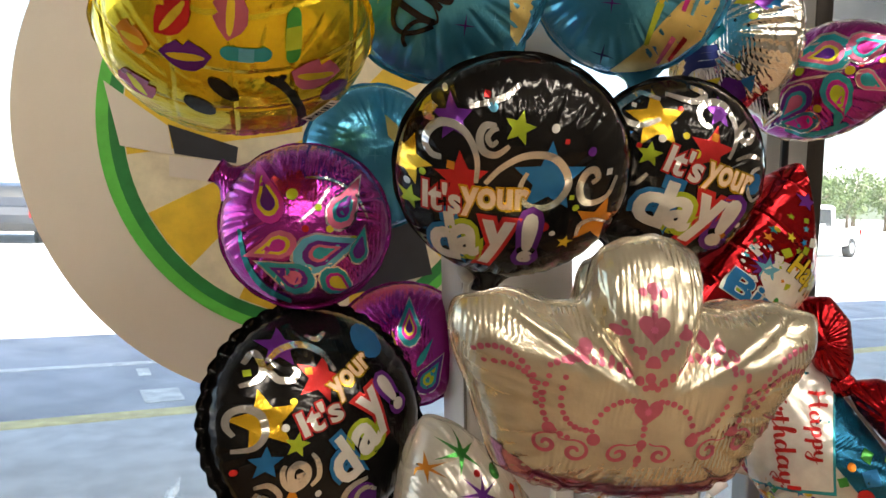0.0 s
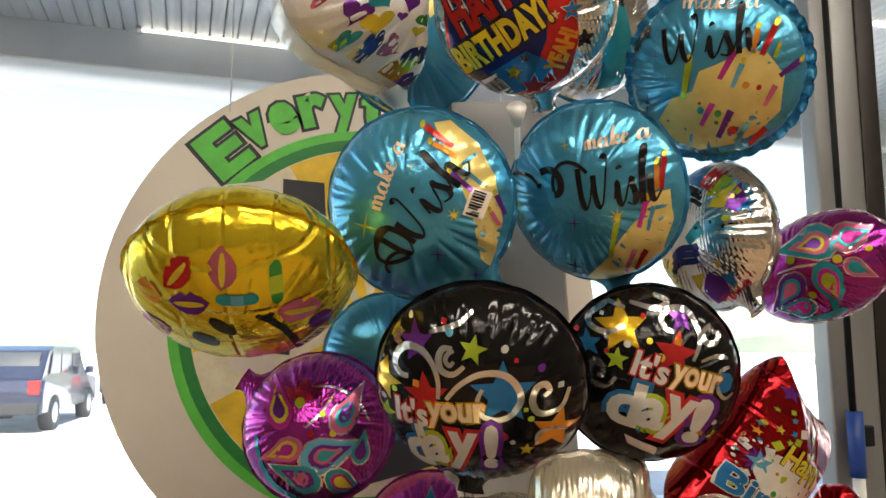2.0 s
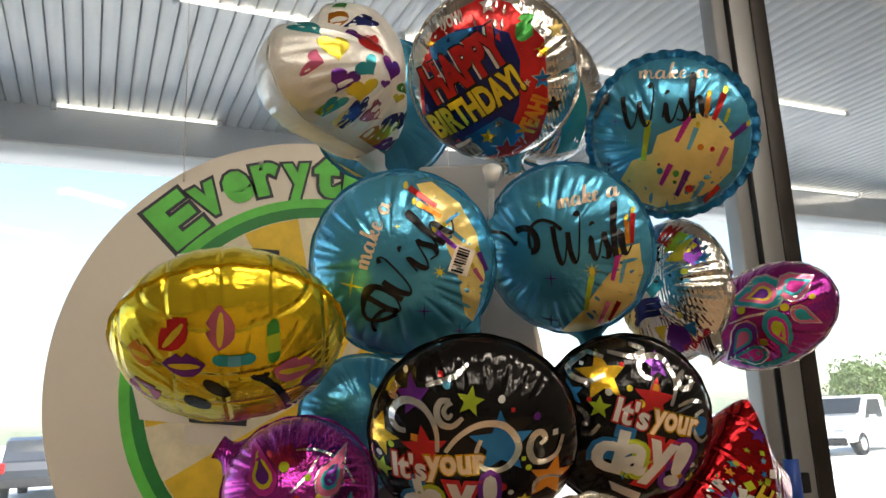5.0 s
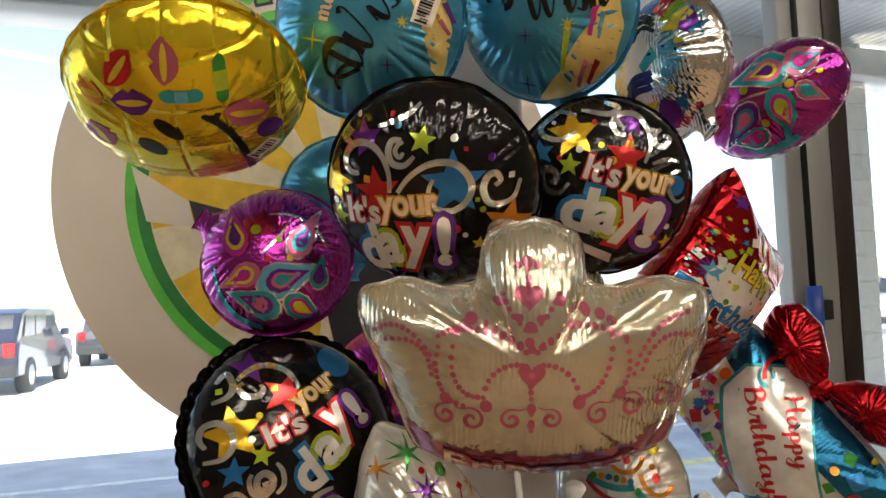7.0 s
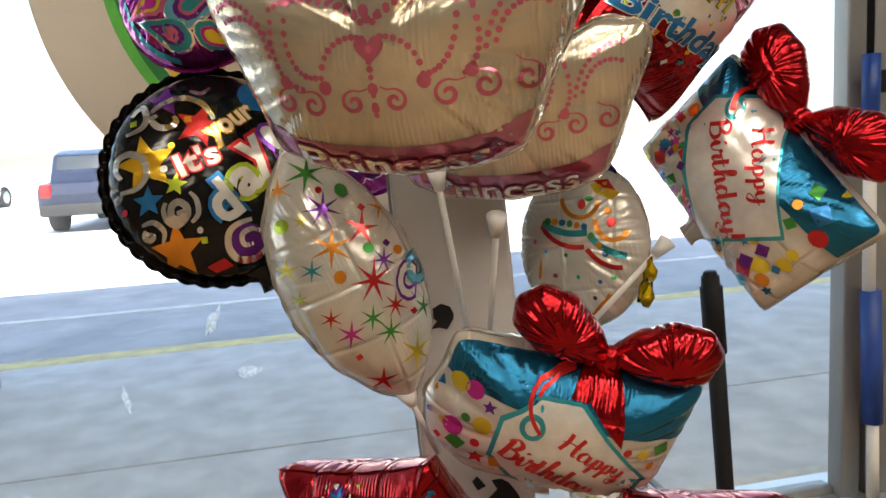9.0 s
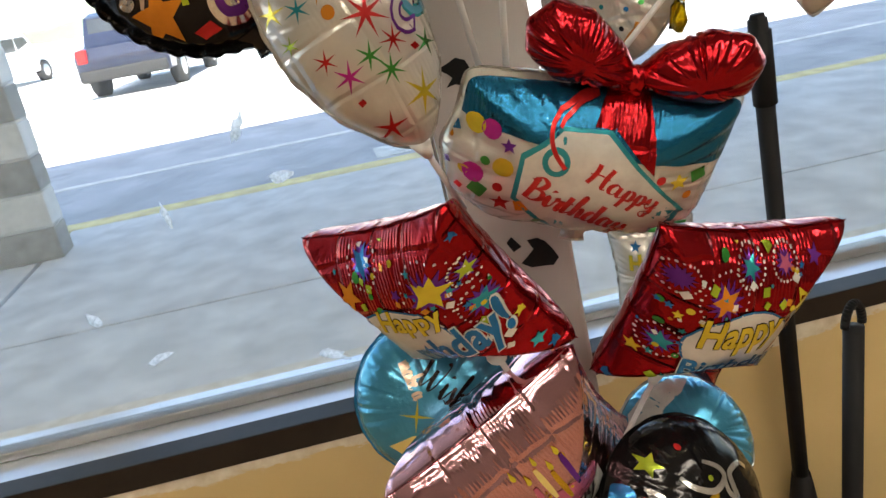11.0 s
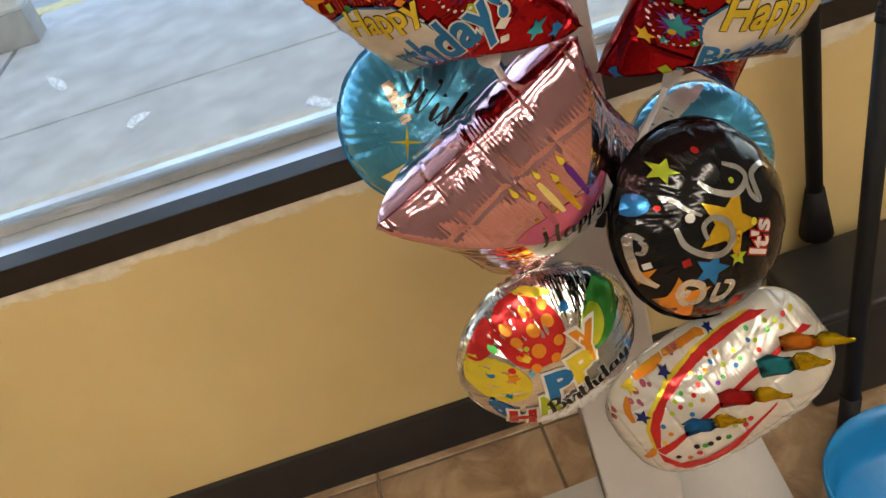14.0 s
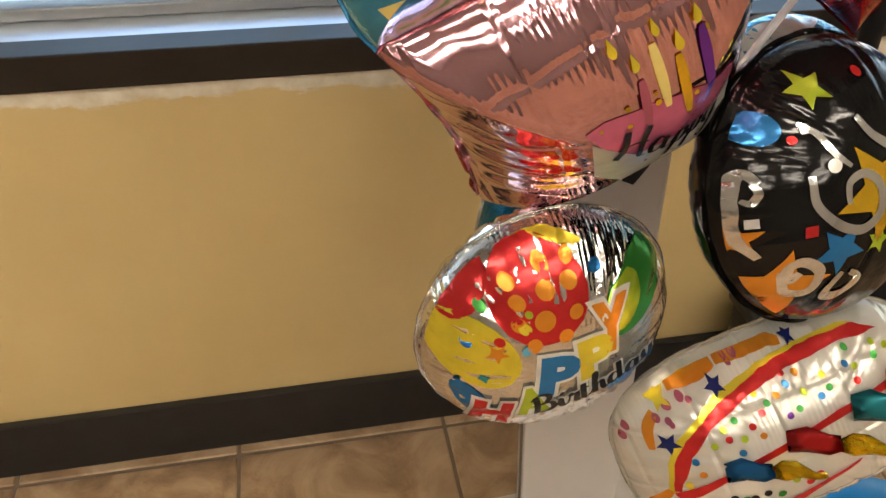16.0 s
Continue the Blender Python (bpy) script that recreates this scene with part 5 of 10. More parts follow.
b.lay("printed_shape", poly([(-0.066, -0.01), (-0.062, 0.022), (-0.045, 0.047), (-0.02, 0.062), (0.0, 0.064), (-0.012, 0.045), (-0.03, 0.028), (-0.042, 0.005), (-0.05, -0.02)]), I_WHITE, 1)

b = Balloon("black_birthday_balloon", pose(0.440, 0.474, 1.448, 101.9, 17.6, -22.3), round_film(0.078, 22, amp=0.16, inner=0.5), BLACK_F, BLACK_F, "black round foil balloon with silver curls and a gold star", neck=270, size=0.933)
b.star(-0.0382, 0.0370, 0.0226, I_GOLD, 21, 1, 0.45, 5)
b.star(-0.0602, 0.0150, 0.0119, I_BLUE, 24, 1, 0.45, 5)
b.star(-0.0349, 0.0112, 0.0102, I_LIME, 9, 1, 0.45, 5)
b.star(0.0090, 0.0302, 0.0192, I_RED, 4, 1, 0.45, 5)
b.star(0.0070, 0.0590, 0.0126, I_PUR, 14, 1, 0.45, 5)
b.star(0.0659, -0.0323, 0.0081, I_YEL, 24, 1, 0.45, 5)
b.star(0.0516, -0.0306, 0.0051, I_ORG, 16, 1, 0.45, 5)
b.hook([(-0.0360, 0.0391), (-0.0479, 0.0295), (-0.0613, 0.0291), (-0.0653, 0.0373), (-0.0557, 0.0506), (-0.0534, 0.0531), (-0.0393, 0.0530)], 0.0042)
b.hook([(0.0041, 0.0470), (-0.0040, 0.0471), (-0.0092, 0.0547), (-0.0038, 0.0633), (0.0093, 0.0659), (0.0203, 0.0568), (0.0264, 0.0443), (0.0249, 0.0287)], 0.0042)
b.hook([(-0.0191, 0.0700), (-0.0071, 0.0682), (-0.0143, 0.0605), (-0.0366, 0.0584)], 0.0042)
b.hook([(-0.0465, -0.0067), (-0.0419, -0.0058), (-0.0437, 0.0014), (-0.0513, 0.0040), (-0.0533, -0.0059), (-0.0463, -0.0140), (-0.0368, -0.0139), (-0.0311, -0.0033)], 0.0042)
b.hook([(0.0585, 0.0305), (0.0508, 0.0249), (0.0525, 0.0111), (0.0616, 0.0042), (0.0686, 0.0097)], 0.0030)
b.hook([(0.0316, 0.0297), (0.0437, 0.0365), (0.0552, 0.0370)], 0.0030)
b.hook([(0.0330, 0.0600), (0.0277, 0.0530), (0.0314, 0.0455), (0.0396, 0.0470), (0.0418, 0.0542), (0.0354, 0.0549)], 0.0042)
b.lay("printed_spot", poly(spot(disc_pts(14), -0.0302, 0.0258, 0.0030)), I_WHITE, 2)
b.lay("printed_spot", poly(spot(disc_pts(14), -0.0138, 0.0339, 0.0027)), I_YEL, 2)
b.lay("printed_spot", poly(spot(disc_pts(14), -0.0719, 0.0221, 0.0024)), I_RED, 2)
b.lay("printed_spot", poly(spot(disc_pts(14), -0.0239, 0.0514, 0.0021)), I_RED, 2)
b.lay("printed_spot", poly(spot(disc_pts(14), 0.0602, -0.0184, 0.0026)), I_WHITE, 2)
b.lay("printed_spot", poly(spot(disc_pts(14), 0.0570, 0.0170, 0.0087)), I_BLUE, 2)
b.lay("printed_spot", poly(spot(disc_pts(14), -0.0016, 0.0238, 0.0035)), I_YEL, 2)
b.lay("printed_spot", poly(spot(RECT, 0.0085, 0.0404, 0.0029)), I_ORG, 2)
b.lay("printed_spot", poly(spot(RECT, -0.0444, 0.0146, 0.0019)), I_RED, 2)
b.lay("printed_spot", poly(spot(RECT, -0.0560, 0.0421, 0.0016)), I_WHITE, 2)
b.word("It's", -0.0065, 0.0140, 0.0299, 0.0222, I_WHITE, -2, 4, I_RED, 0.030, 0, 0, 0.05)
b.word("your", 0.0324, 0.0117, 0.0429, 0.0218, I_PEACH, -1, 4, I_GOLD, 0.030, 0, 0, 0.05)
b.word("d", -0.0174, -0.0217, 0.0282, 0.0395, I_WHITE, 2, 4, I_BLUE, 0.040, 0, 0, 0.07)
b.word("a", 0.0056, -0.0239, 0.0230, 0.0276, I_WHITE, 1, 4, I_LIME, 0.040, 0, 0, 0.08)
b.word("y", 0.0266, -0.0232, 0.0270, 0.0415, I_WHITE, -2, 4, I_RED, 0.040, 0, 0, 0.07)
b.word("!", 0.0456, -0.0201, 0.0162, 0.0430, I_WHITE, -5, 4, I_PUR, 0.050, 0, 0, 0.08)
b.lay("price_label", poly([(-0.0090, -0.0492), (0.0215, -0.0532), (0.0224, -0.0618), (-0.0032, -0.0572)]), I_WHITE, 2)

b = Balloon("black_birthday_balloon", pose(0.288, 0.461, 1.443, 114.7, 5.2, -25.1), round_film(0.082, 21, amp=0.16, inner=0.5), BLACK_F, BLACK_F, "black round foil balloon with silver curls and coloured stars", neck=268, size=0.966)
b.star(-0.0042, 0.0458, 0.0106, I_LIME, -8, 1, 0.45, 5)
b.star(-0.0468, 0.0432, 0.0144, I_PUR, 15, 1, 0.45, 5)
b.star(-0.0729, 0.0089, 0.0174, I_GOLD, -10, 1, 0.45, 5)
b.star(-0.0360, 0.0077, 0.0185, I_RED, 12, 1, 0.45, 5)
b.star(0.0196, 0.0161, 0.0245, I_BLUE, 4, 1, 0.45, 5)
b.star(0.0587, -0.0150, 0.0191, I_ORG, -14, 1, 0.45, 5)
b.star(0.0390, -0.0302, 0.0059, I_YEL, -6, 1, 0.45, 5)
b.star(-0.0689, -0.0177, 0.0095, I_LIME, -4, 1, 0.45, 5)
b.star(-0.0640, 0.0451, 0.0076, I_YEL, -364, 1, 0.45, 5)
b.hook([(-0.0509, 0.0188), (-0.0573, 0.0187), (-0.0625, 0.0238), (-0.0607, 0.0328), (-0.0531, 0.0394), (-0.0426, 0.0398), (-0.0336, 0.0334), (-0.0279, 0.0217), (-0.0268, 0.0077)], 0.0042)
b.hook([(-0.0170, 0.0367), (-0.0200, 0.0334), (-0.0234, 0.0369), (-0.0214, 0.0415), (-0.0174, 0.0438)], 0.0030)
b.hook([(-0.0188, 0.0451), (-0.0259, 0.0437), (-0.0284, 0.0363), (-0.0250, 0.0289), (-0.0167, 0.0279), (-0.0092, 0.0347)], 0.0042)
b.hook([(-0.0209, 0.0083), (-0.0129, 0.0196), (-0.0016, 0.0283), (0.0098, 0.0314), (0.0213, 0.0298), (0.0297, 0.0217), (0.0324, 0.0122), (0.0271, 0.0016), (0.0180, -0.0034), (0.0063, -0.0010), (0.0018, 0.0098), (0.0047, 0.0194)], 0.0042)
b.hook([(0.0486, 0.0145), (0.0525, 0.0179), (0.0489, 0.0232), (0.0431, 0.0210), (0.0406, 0.0118), (0.0445, 0.0027), (0.0529, 0.0004), (0.0624, 0.0046), (0.0665, 0.0172)], 0.0042)
b.hook([(0.0459, -0.0251), (0.0471, -0.0161), (0.0561, -0.0133), (0.0678, -0.0187)], 0.0030)
b.hook([(-0.0373, 0.0522), (-0.0245, 0.0573), (-0.0129, 0.0635), (-0.0068, 0.0696)], 0.0030)
b.hook([(-0.0652, 0.0427), (-0.0601, 0.0465), (-0.0645, 0.0401), (-0.0582, 0.0395)], 0.0042)
b.lay("printed_spot", poly(spot(disc_pts(14), -0.0222, 0.0552, 0.0030)), I_SKY, 2)
b.lay("printed_spot", poly(spot(disc_pts(14), 0.0186, 0.0476, 0.0027)), I_WHITE, 2)
b.lay("printed_spot", poly(spot(disc_pts(14), 0.0454, 0.0344, 0.0029)), I_PUR, 2)
b.lay("printed_spot", poly(spot(disc_pts(14), 0.0408, -0.0026, 0.0024)), I_LIME, 2)
b.lay("printed_spot", poly(spot(disc_pts(14), 0.0219, -0.0175, 0.0037)), I_RED, 2)
b.lay("printed_spot", poly(spot(disc_pts(14), 0.0287, -0.0225, 0.0021)), I_WHITE, 2)
b.lay("printed_spot", poly(spot(disc_pts(14), -0.0619, 0.0050, 0.0024)), I_LIME, 2)
b.lay("printed_spot", poly(spot(disc_pts(14), -0.0717, -0.0063, 0.0025)), I_WHITE, 2)
b.lay("printed_spot", poly(spot(disc_pts(14), -0.0539, 0.0576, 0.0020)), I_WHITE, 2)
b.lay("printed_spot", poly(spot(RECT, -0.0268, 0.0610, 0.0019)), I_RED, 2)
b.lay("printed_spot", poly(spot(RECT, 0.0602, 0.0209, 0.0021)), I_WHITE, 2)
b.lay("printed_spot", poly(spot(RECT, -0.0443, 0.0155, 0.0025)), I_ORG, 2)
b.lay("printed_spot", poly(spot(RECT, 0.0367, 0.0048, 0.0016)), I_LIME, 2)
b.lay("printed_spot", poly(spot(RECT, 0.0273, 0.0406, 0.0015)), I_RED, 2)
b.word("It's", -0.0474, -0.0079, 0.0258, 0.0218, I_WHITE, 6, 4, I_RED, 0.030, 0, 0, 0.05)
b.word("your", -0.0131, -0.0041, 0.0441, 0.0212, I_PEACH, 7, 4, I_GOLD, 0.030, 0, 0, 0.05)
b.word("d", -0.0427, -0.0392, 0.0197, 0.0424, I_WHITE, 15, 4, I_BLUE, 0.040, 0, 0, 0.07)
b.word("a", -0.0271, -0.0369, 0.0173, 0.0279, I_WHITE, 8, 4, I_LIME, 0.040, 0, 0, 0.08)
b.word("y", -0.0074, -0.0355, 0.0222, 0.0385, I_WHITE, 2, 4, I_RED, 0.040, 0, 0, 0.07)
b.word("!", 0.0135, -0.0290, 0.0109, 0.0430, I_WHITE, 2, 4, I_PUR, 0.050, 0, 0, 0.08)

b = Balloon("black_birthday_balloon", pose(0.1991, 0.598, 1.244, 72.7, 0.0, 4.9), round_film(0.0885, 23, thick=0.57, amp=0.16, inner=0.55), BLACK_F, BLACK_F, "black round foil balloon with a scalloped rim, hung tilted", neck=290, seam=(0.007, 40, 0.002))
b.star(-0.0555, 0.0020, 0.0244, I_GOLD, 6, 1, 0.45, 5)
b.star(-0.0352, -0.0172, 0.0094, I_LIME, -14, 1, 0.45, 5)
b.star(-0.0381, -0.0658, 0.0210, I_ORG, 1, 1, 0.45, 5)
b.star(-0.0134, 0.0290, 0.0197, I_RED, -21, 1, 0.45, 5)
b.star(-0.0563, -0.0272, 0.0122, I_BLUE, -4, 1, 0.45, 5)
b.star(-0.0379, 0.0559, 0.0171, I_PUR, -11, 1, 0.45, 5)
b.hook([(-0.0639, 0.0462), (-0.0554, 0.0539), (-0.0523, 0.0413), (-0.0572, 0.0329), (-0.0690, 0.0297)], 0.0045)
b.hook([(-0.0442, 0.0428), (-0.0487, 0.0391), (-0.0437, 0.0311), (-0.0348, 0.0300), (-0.0300, 0.0346), (-0.0319, 0.0393)], 0.0045)
b.hook([(-0.0754, -0.0054), (-0.0793, 0.0023), (-0.0768, 0.0109), (-0.0673, 0.0129), (-0.0576, 0.0063), (-0.0560, -0.0065), (-0.0634, -0.0155), (-0.0774, -0.0160)], 0.0045)
b.hook([(-0.0361, -0.0395), (-0.0305, -0.0389), (-0.0335, -0.0436), (-0.0396, -0.0418), (-0.0397, -0.0345), (-0.0344, -0.0311), (-0.0285, -0.0353), (-0.0290, -0.0425), (-0.0367, -0.0480), (-0.0437, -0.0438), (-0.0458, -0.0358), (-0.0436, -0.0305)], 0.0045)
b.hook([(-0.0256, -0.0472), (-0.0201, -0.0412), (-0.0207, -0.0309), (-0.0251, -0.0245)], 0.0034)
b.hook([(-0.0583, -0.0506), (-0.0550, -0.0530), (-0.0580, -0.0551), (-0.0625, -0.0520), (-0.0609, -0.0477)], 0.0034)
b.hook([(-0.0633, -0.0438), (-0.0542, -0.0432), (-0.0469, -0.0509), (-0.0488, -0.0590)], 0.0034)
b.hook([(0.0198, -0.0662), (0.0125, -0.0669), (0.0115, -0.0596), (0.0194, -0.0555), (0.0288, -0.0582)], 0.0034)
b.hook([(0.0310, -0.0686), (0.0213, -0.0765), (0.0080, -0.0771), (0.0007, -0.0689), (0.0012, -0.0583), (0.0079, -0.0519), (0.0199, -0.0482)], 0.0045)
b.hook([(-0.0487, 0.0459), (-0.0380, 0.0540), (-0.0240, 0.0564), (-0.0106, 0.0499), (-0.0044, 0.0407), (-0.0016, 0.0334)], 0.0045)
b.hook([(-0.0177, 0.0633), (-0.0098, 0.0593), (-0.0018, 0.0649)], 0.0034)
b.lay("printed_spot", poly(spot(disc_pts(14), -0.0425, -0.0041, 0.0029)), I_WHITE, 2)
b.lay("printed_spot", poly(spot(disc_pts(14), -0.0755, -0.0311, 0.0025)), I_RED, 2)
b.lay("printed_spot", poly(spot(disc_pts(14), -0.0353, 0.0139, 0.0027)), I_YEL, 2)
b.lay("printed_spot", poly(spot(disc_pts(14), -0.0200, -0.0537, 0.0024)), I_WHITE, 2)
b.lay("printed_spot", poly(spot(disc_pts(14), -0.0594, -0.0505, 0.0015)), I_WHITE, 2)
b.lay("printed_spot", poly(spot(disc_pts(14), 0.0343, 0.0565, 0.0154)), I_BLUE, 2)
b.lay("printed_spot", poly(spot(disc_pts(14), 0.0167, -0.0652, 0.0140)), I_PUR, 1)
b.lay("printed_spot", poly(spot(RECT, -0.0176, -0.0611, 0.0024)), I_LIME, 2)
b.lay("printed_spot", poly(spot(RECT, -0.0213, 0.0351, 0.0027)), I_ORG, 2)
b.lay("printed_spot", poly(spot(RECT, -0.0628, 0.0388, 0.0026)), I_LIME, 2)
b.word("It's", -0.0170, 0.0015, 0.0337, 0.0194, I_WHITE, 19, 4, I_RED, 0.030, 0, 0, 0.05)
b.word("your", 0.0125, 0.0279, 0.0424, 0.0180, I_PEACH, 34, 4, I_GOLD, 0.030, 0, 0, 0.05)
b.word("d", -0.0016, -0.0336, 0.0203, 0.0341, I_WHITE, 34, 4, I_BLUE, 0.040, 0, 0, 0.07)
b.word("a", 0.0183, -0.0184, 0.0222, 0.0231, I_WHITE, 36, 4, I_LIME, 0.040, 0, 0, 0.08)
b.word("y", 0.0297, 0.0001, 0.0212, 0.0352, I_WHITE, 35, 4, I_RED, 0.040, 0, 0, 0.07)
b.word("!", 0.0448, 0.0134, 0.0116, 0.0317, I_WHITE, 36, 4, I_PUR, 0.050, 0, 0, 0.08)
b.lay("printed_shape", poly([(-0.0175, -0.0799), (-0.0035, -0.0749), (0.0032, -0.0809), (-0.0105, -0.0847)]), I_RED, 1)

b = Balloon("black_birthday_balloon", pose(0.4925, 0.4590, 0.7120, 63.8, 0.0, 18.2), round_film(0.0812, 24, thick=0.60, amp=0.10, inner=0.6), BLACK_F, BLACK_F, "black round foil balloon turned aside, low on the display")
b.star(-0.0077, -0.0000, 0.0292, I_GOLD, -42, 1, 0.45, 5)
b.star(-0.0317, 0.0574, 0.0112, I_LIME, -55, 1, 0.45, 5)
b.star(-0.0592, -0.0442, 0.0235, I_ORG, -6, 1, 0.45, 5)
b.star(-0.0334, -0.0261, 0.0149, I_BLUE, -35, 1, 0.45, 5)
b.star(-0.0773, -0.0125, 0.0109, I_ORG, 5, 1, 0.45, 5)
b.star(-0.0101, -0.0271, 0.0084, I_LIME, -17, 1, 0.45, 5)
b.hook([(-0.0701, 0.0166), (-0.0687, 0.0115), (-0.0713, 0.0069), (-0.0746, 0.0089)], 0.0030)
b.hook([(-0.0680, 0.0166), (-0.0724, 0.0227), (-0.0768, 0.0153), (-0.0783, 0.0018), (-0.0772, -0.0116), (-0.0694, -0.0236)], 0.0045)
b.hook([(-0.0469, 0.0159), (-0.0461, 0.0013), (-0.0357, -0.0120), (-0.0217, -0.0176), (-0.0102, -0.0108), (-0.0095, 0.0022), (-0.0187, 0.0111), (-0.0287, 0.0083), (-0.0294, -0.0024)], 0.0045)
b.hook([(-0.0161, 0.0397), (-0.0090, 0.0283), (0.0072, 0.0185), (0.0225, 0.0236), (0.0210, 0.0334), (0.0101, 0.0427)], 0.0045)
b.hook([(0.0225, 0.0236), (0.0200, 0.0120), (0.0262, 0.0040), (0.0272, 0.0148), (0.0309, 0.0244), (0.0470, 0.0254), (0.0539, 0.0182)], 0.0045)
b.hook([(-0.0519, -0.0351), (-0.0556, -0.0389), (-0.0566, -0.0316), (-0.0506, -0.0291), (-0.0431, -0.0361), (-0.0450, -0.0474), (-0.0557, -0.0458), (-0.0592, -0.0335)], 0.0045)
b.hook([(-0.0301, -0.0397), (-0.0350, -0.0493), (-0.0328, -0.0541), (-0.0242, -0.0535), (-0.0185, -0.0462), (-0.0252, -0.0409)], 0.0045)
b.hook([(-0.0460, 0.0422), (-0.0393, 0.0357), (-0.0340, 0.0251), (-0.0262, 0.0165)], 0.0030)
b.lay("printed_spot", poly(spot(disc_pts(14), -0.0349, 0.0187, 0.0037)), I_WHITE, 2)
b.lay("printed_spot", poly(spot(disc_pts(14), -0.0507, 0.0351, 0.0023)), I_RED, 2)
b.lay("printed_spot", poly(spot(disc_pts(14), -0.0016, 0.0600, 0.0029)), I_RED, 2)
b.lay("printed_spot", poly(spot(disc_pts(14), 0.0130, -0.0085, 0.0030)), I_YEL, 2)
b.lay("printed_spot", poly(spot(disc_pts(14), 0.0090, 0.0287, 0.0025)), I_LIME, 2)
b.lay("printed_spot", poly(spot(RECT, -0.0494, -0.0124, 0.0030)), I_RED, 2)
b.lay("printed_spot", poly(spot(RECT, -0.0718, -0.0039, 0.0025)), I_WHITE, 2)
b.lay("printed_spot", poly(spot(RECT, -0.0436, 0.0391, 0.0023)), I_WHITE, 2)
b.word("It's", 0.0140, -0.0221, 0.0274, 0.0205, I_WHITE, 60, 4, I_RED, 0.030, 0, 0, 0.05)
b.lay("printed_spot", poly(spot(disc_pts(14), -0.0610, 0.0433, 0.0090)), I_BLUE, 1)

b = Balloon("smiley_balloon", pose(0.116, 0.523, 1.524, 151.9, -2.2, -12.0), round_film(0.086, 31, thick=0.64, amp=0.1), YELLOW_F, YELLOW_F, "yellow smiling face foil balloon with kiss and plaster prints", seam=(0.0022, 24, 0.0006))
b.lay("kiss_print", poly(spot(LIPS, -0.0035, 0.0628, 0.0154, 85, 0.86)), I_ROSE, 2)
b.lay("kiss_gap", poly(spot(disc_pts(12), -0.0035, 0.0628, 0.0024, 84, 4.43)), I_YEL, 3)
b.lay("kiss_print", poly(spot(LIPS, -0.0349, 0.0561, 0.0119, 50, 1.31)), I_RED, 2)
b.lay("kiss_gap", poly(spot(disc_pts(12), -0.0349, 0.0561, 0.0019, 50, 6.16)), I_YEL, 3)
b.lay("kiss_print", poly(spot(LIPS, -0.0291, 0.0363, 0.0146, 10, 1.03)), I_PUR, 2)
b.lay("kiss_gap", poly(spot(disc_pts(12), -0.0291, 0.0363, 0.0024, 8, 4.59)), I_YEL, 3)
b.lay("kiss_print", poly(spot(LIPS, 0.0461, 0.0205, 0.0179, -24, 0.96)), I_PINK, 2)
b.lay("kiss_gap", poly(spot(disc_pts(12), 0.0461, 0.0205, 0.0028, -19, 4.46)), I_YEL, 3)
b.lay("kiss_print", poly(spot(LIPS, -0.0597, -0.0016, 0.0196, -54, 0.60)), I_ROSE, 2)
b.lay("kiss_gap", poly(spot(disc_pts(12), -0.0597, -0.0016, 0.0031, -59, 2.98)), I_YEL, 3)
b.lay("kiss_print", poly(spot(LIPS, -0.0581, 0.0343, 0.0131, 2, 0.70)), I_ORG, 2)
b.lay("kiss_gap", poly(spot(disc_pts(12), -0.0581, 0.0343, 0.0022, -1, 3.02)), I_YEL, 3)
b.lay("plaster_print", poly(spot(PILL, 0.0047, 0.0420, 0.0085, -3, 1.23)), I_TEAL, 2)
b.lay("plaster_pad", poly(spot(RECT, 0.0047, 0.0420, 0.0042, -3, 1.04)), I_SKY, 3)
b.lay("plaster_print", poly(spot(PILL, 0.0317, 0.0487, 0.0085, -90, 1.23)), I_GRN, 2)
b.lay("plaster_pad", poly(spot(RECT, 0.0317, 0.0487, 0.0047, -91, 1.26)), I_LIME, 3)
b.lay("printed_eye", poly(spot(disc_pts(18), -0.0086, 0.0151, 0.0053, -48, 2.29)), I_BLK, 2)
b.lay("printed_eye", poly(spot(disc_pts(18), -0.0232, -0.0027, 0.0068, -41, 1.61)), I_BLK, 2)
b.line(bez((0.0197, 0.0237), (0.0358, 0.0138), (0.0472, -0.0255), (0.0387, -0.0734)), 0.0055, I_BLK, 2, "printed_mouth")
b.line(bez((0.0161, 0.0263), (0.0209, 0.0210), (0.0248, 0.0211), (0.0268, 0.0264)), 0.004, I_BLK, 2, "printed_mouth")
b.barcode(0.0531, -0.0253, 0.0111, 0.0075, 34)
b.lay("printed_spot", poly(spot(disc_pts(18), 0.0597, -0.0027, 0.0087, -56, 1.21)), I_PUR, 1)

b = Balloon("comic_balloon", pose(0.337, 0.482, 1.755, 125.0, -8.1, -36.3), round_film(0.0755, 32), SILVER, SILVER, "round silver foil balloon with red and blue comic lettering", neck=268)
b.lay("comic_patch", poly([(-0.0613, 0.0231), (-0.0411, 0.0523), (-0.0179, 0.0647), (0.0080, 0.0704), (0.0297, 0.0591), (0.0396, 0.0408), (0.0499, 0.0245), (0.0448, -0.0068), (0.0412, -0.0312), (0.0267, -0.0592), (0.0031, -0.0728), (-0.0194, -0.0702), (-0.0461, -0.0564), (-0.0610, -0.0398), (-0.0698, -0.0125)]), I_RED, 1)
b.lay("comic_patch", poly([(-0.0601, 0.0133), (-0.0416, 0.0389), (-0.0200, 0.0507), (0.0042, 0.0492), (0.0228, 0.0377), (0.0265, 0.0141), (0.0172, -0.0222), (0.0049, -0.0404), (-0.0242, -0.0516), (-0.0556, -0.0471), (-0.0688, -0.0245)]), I_NAVY, 2)
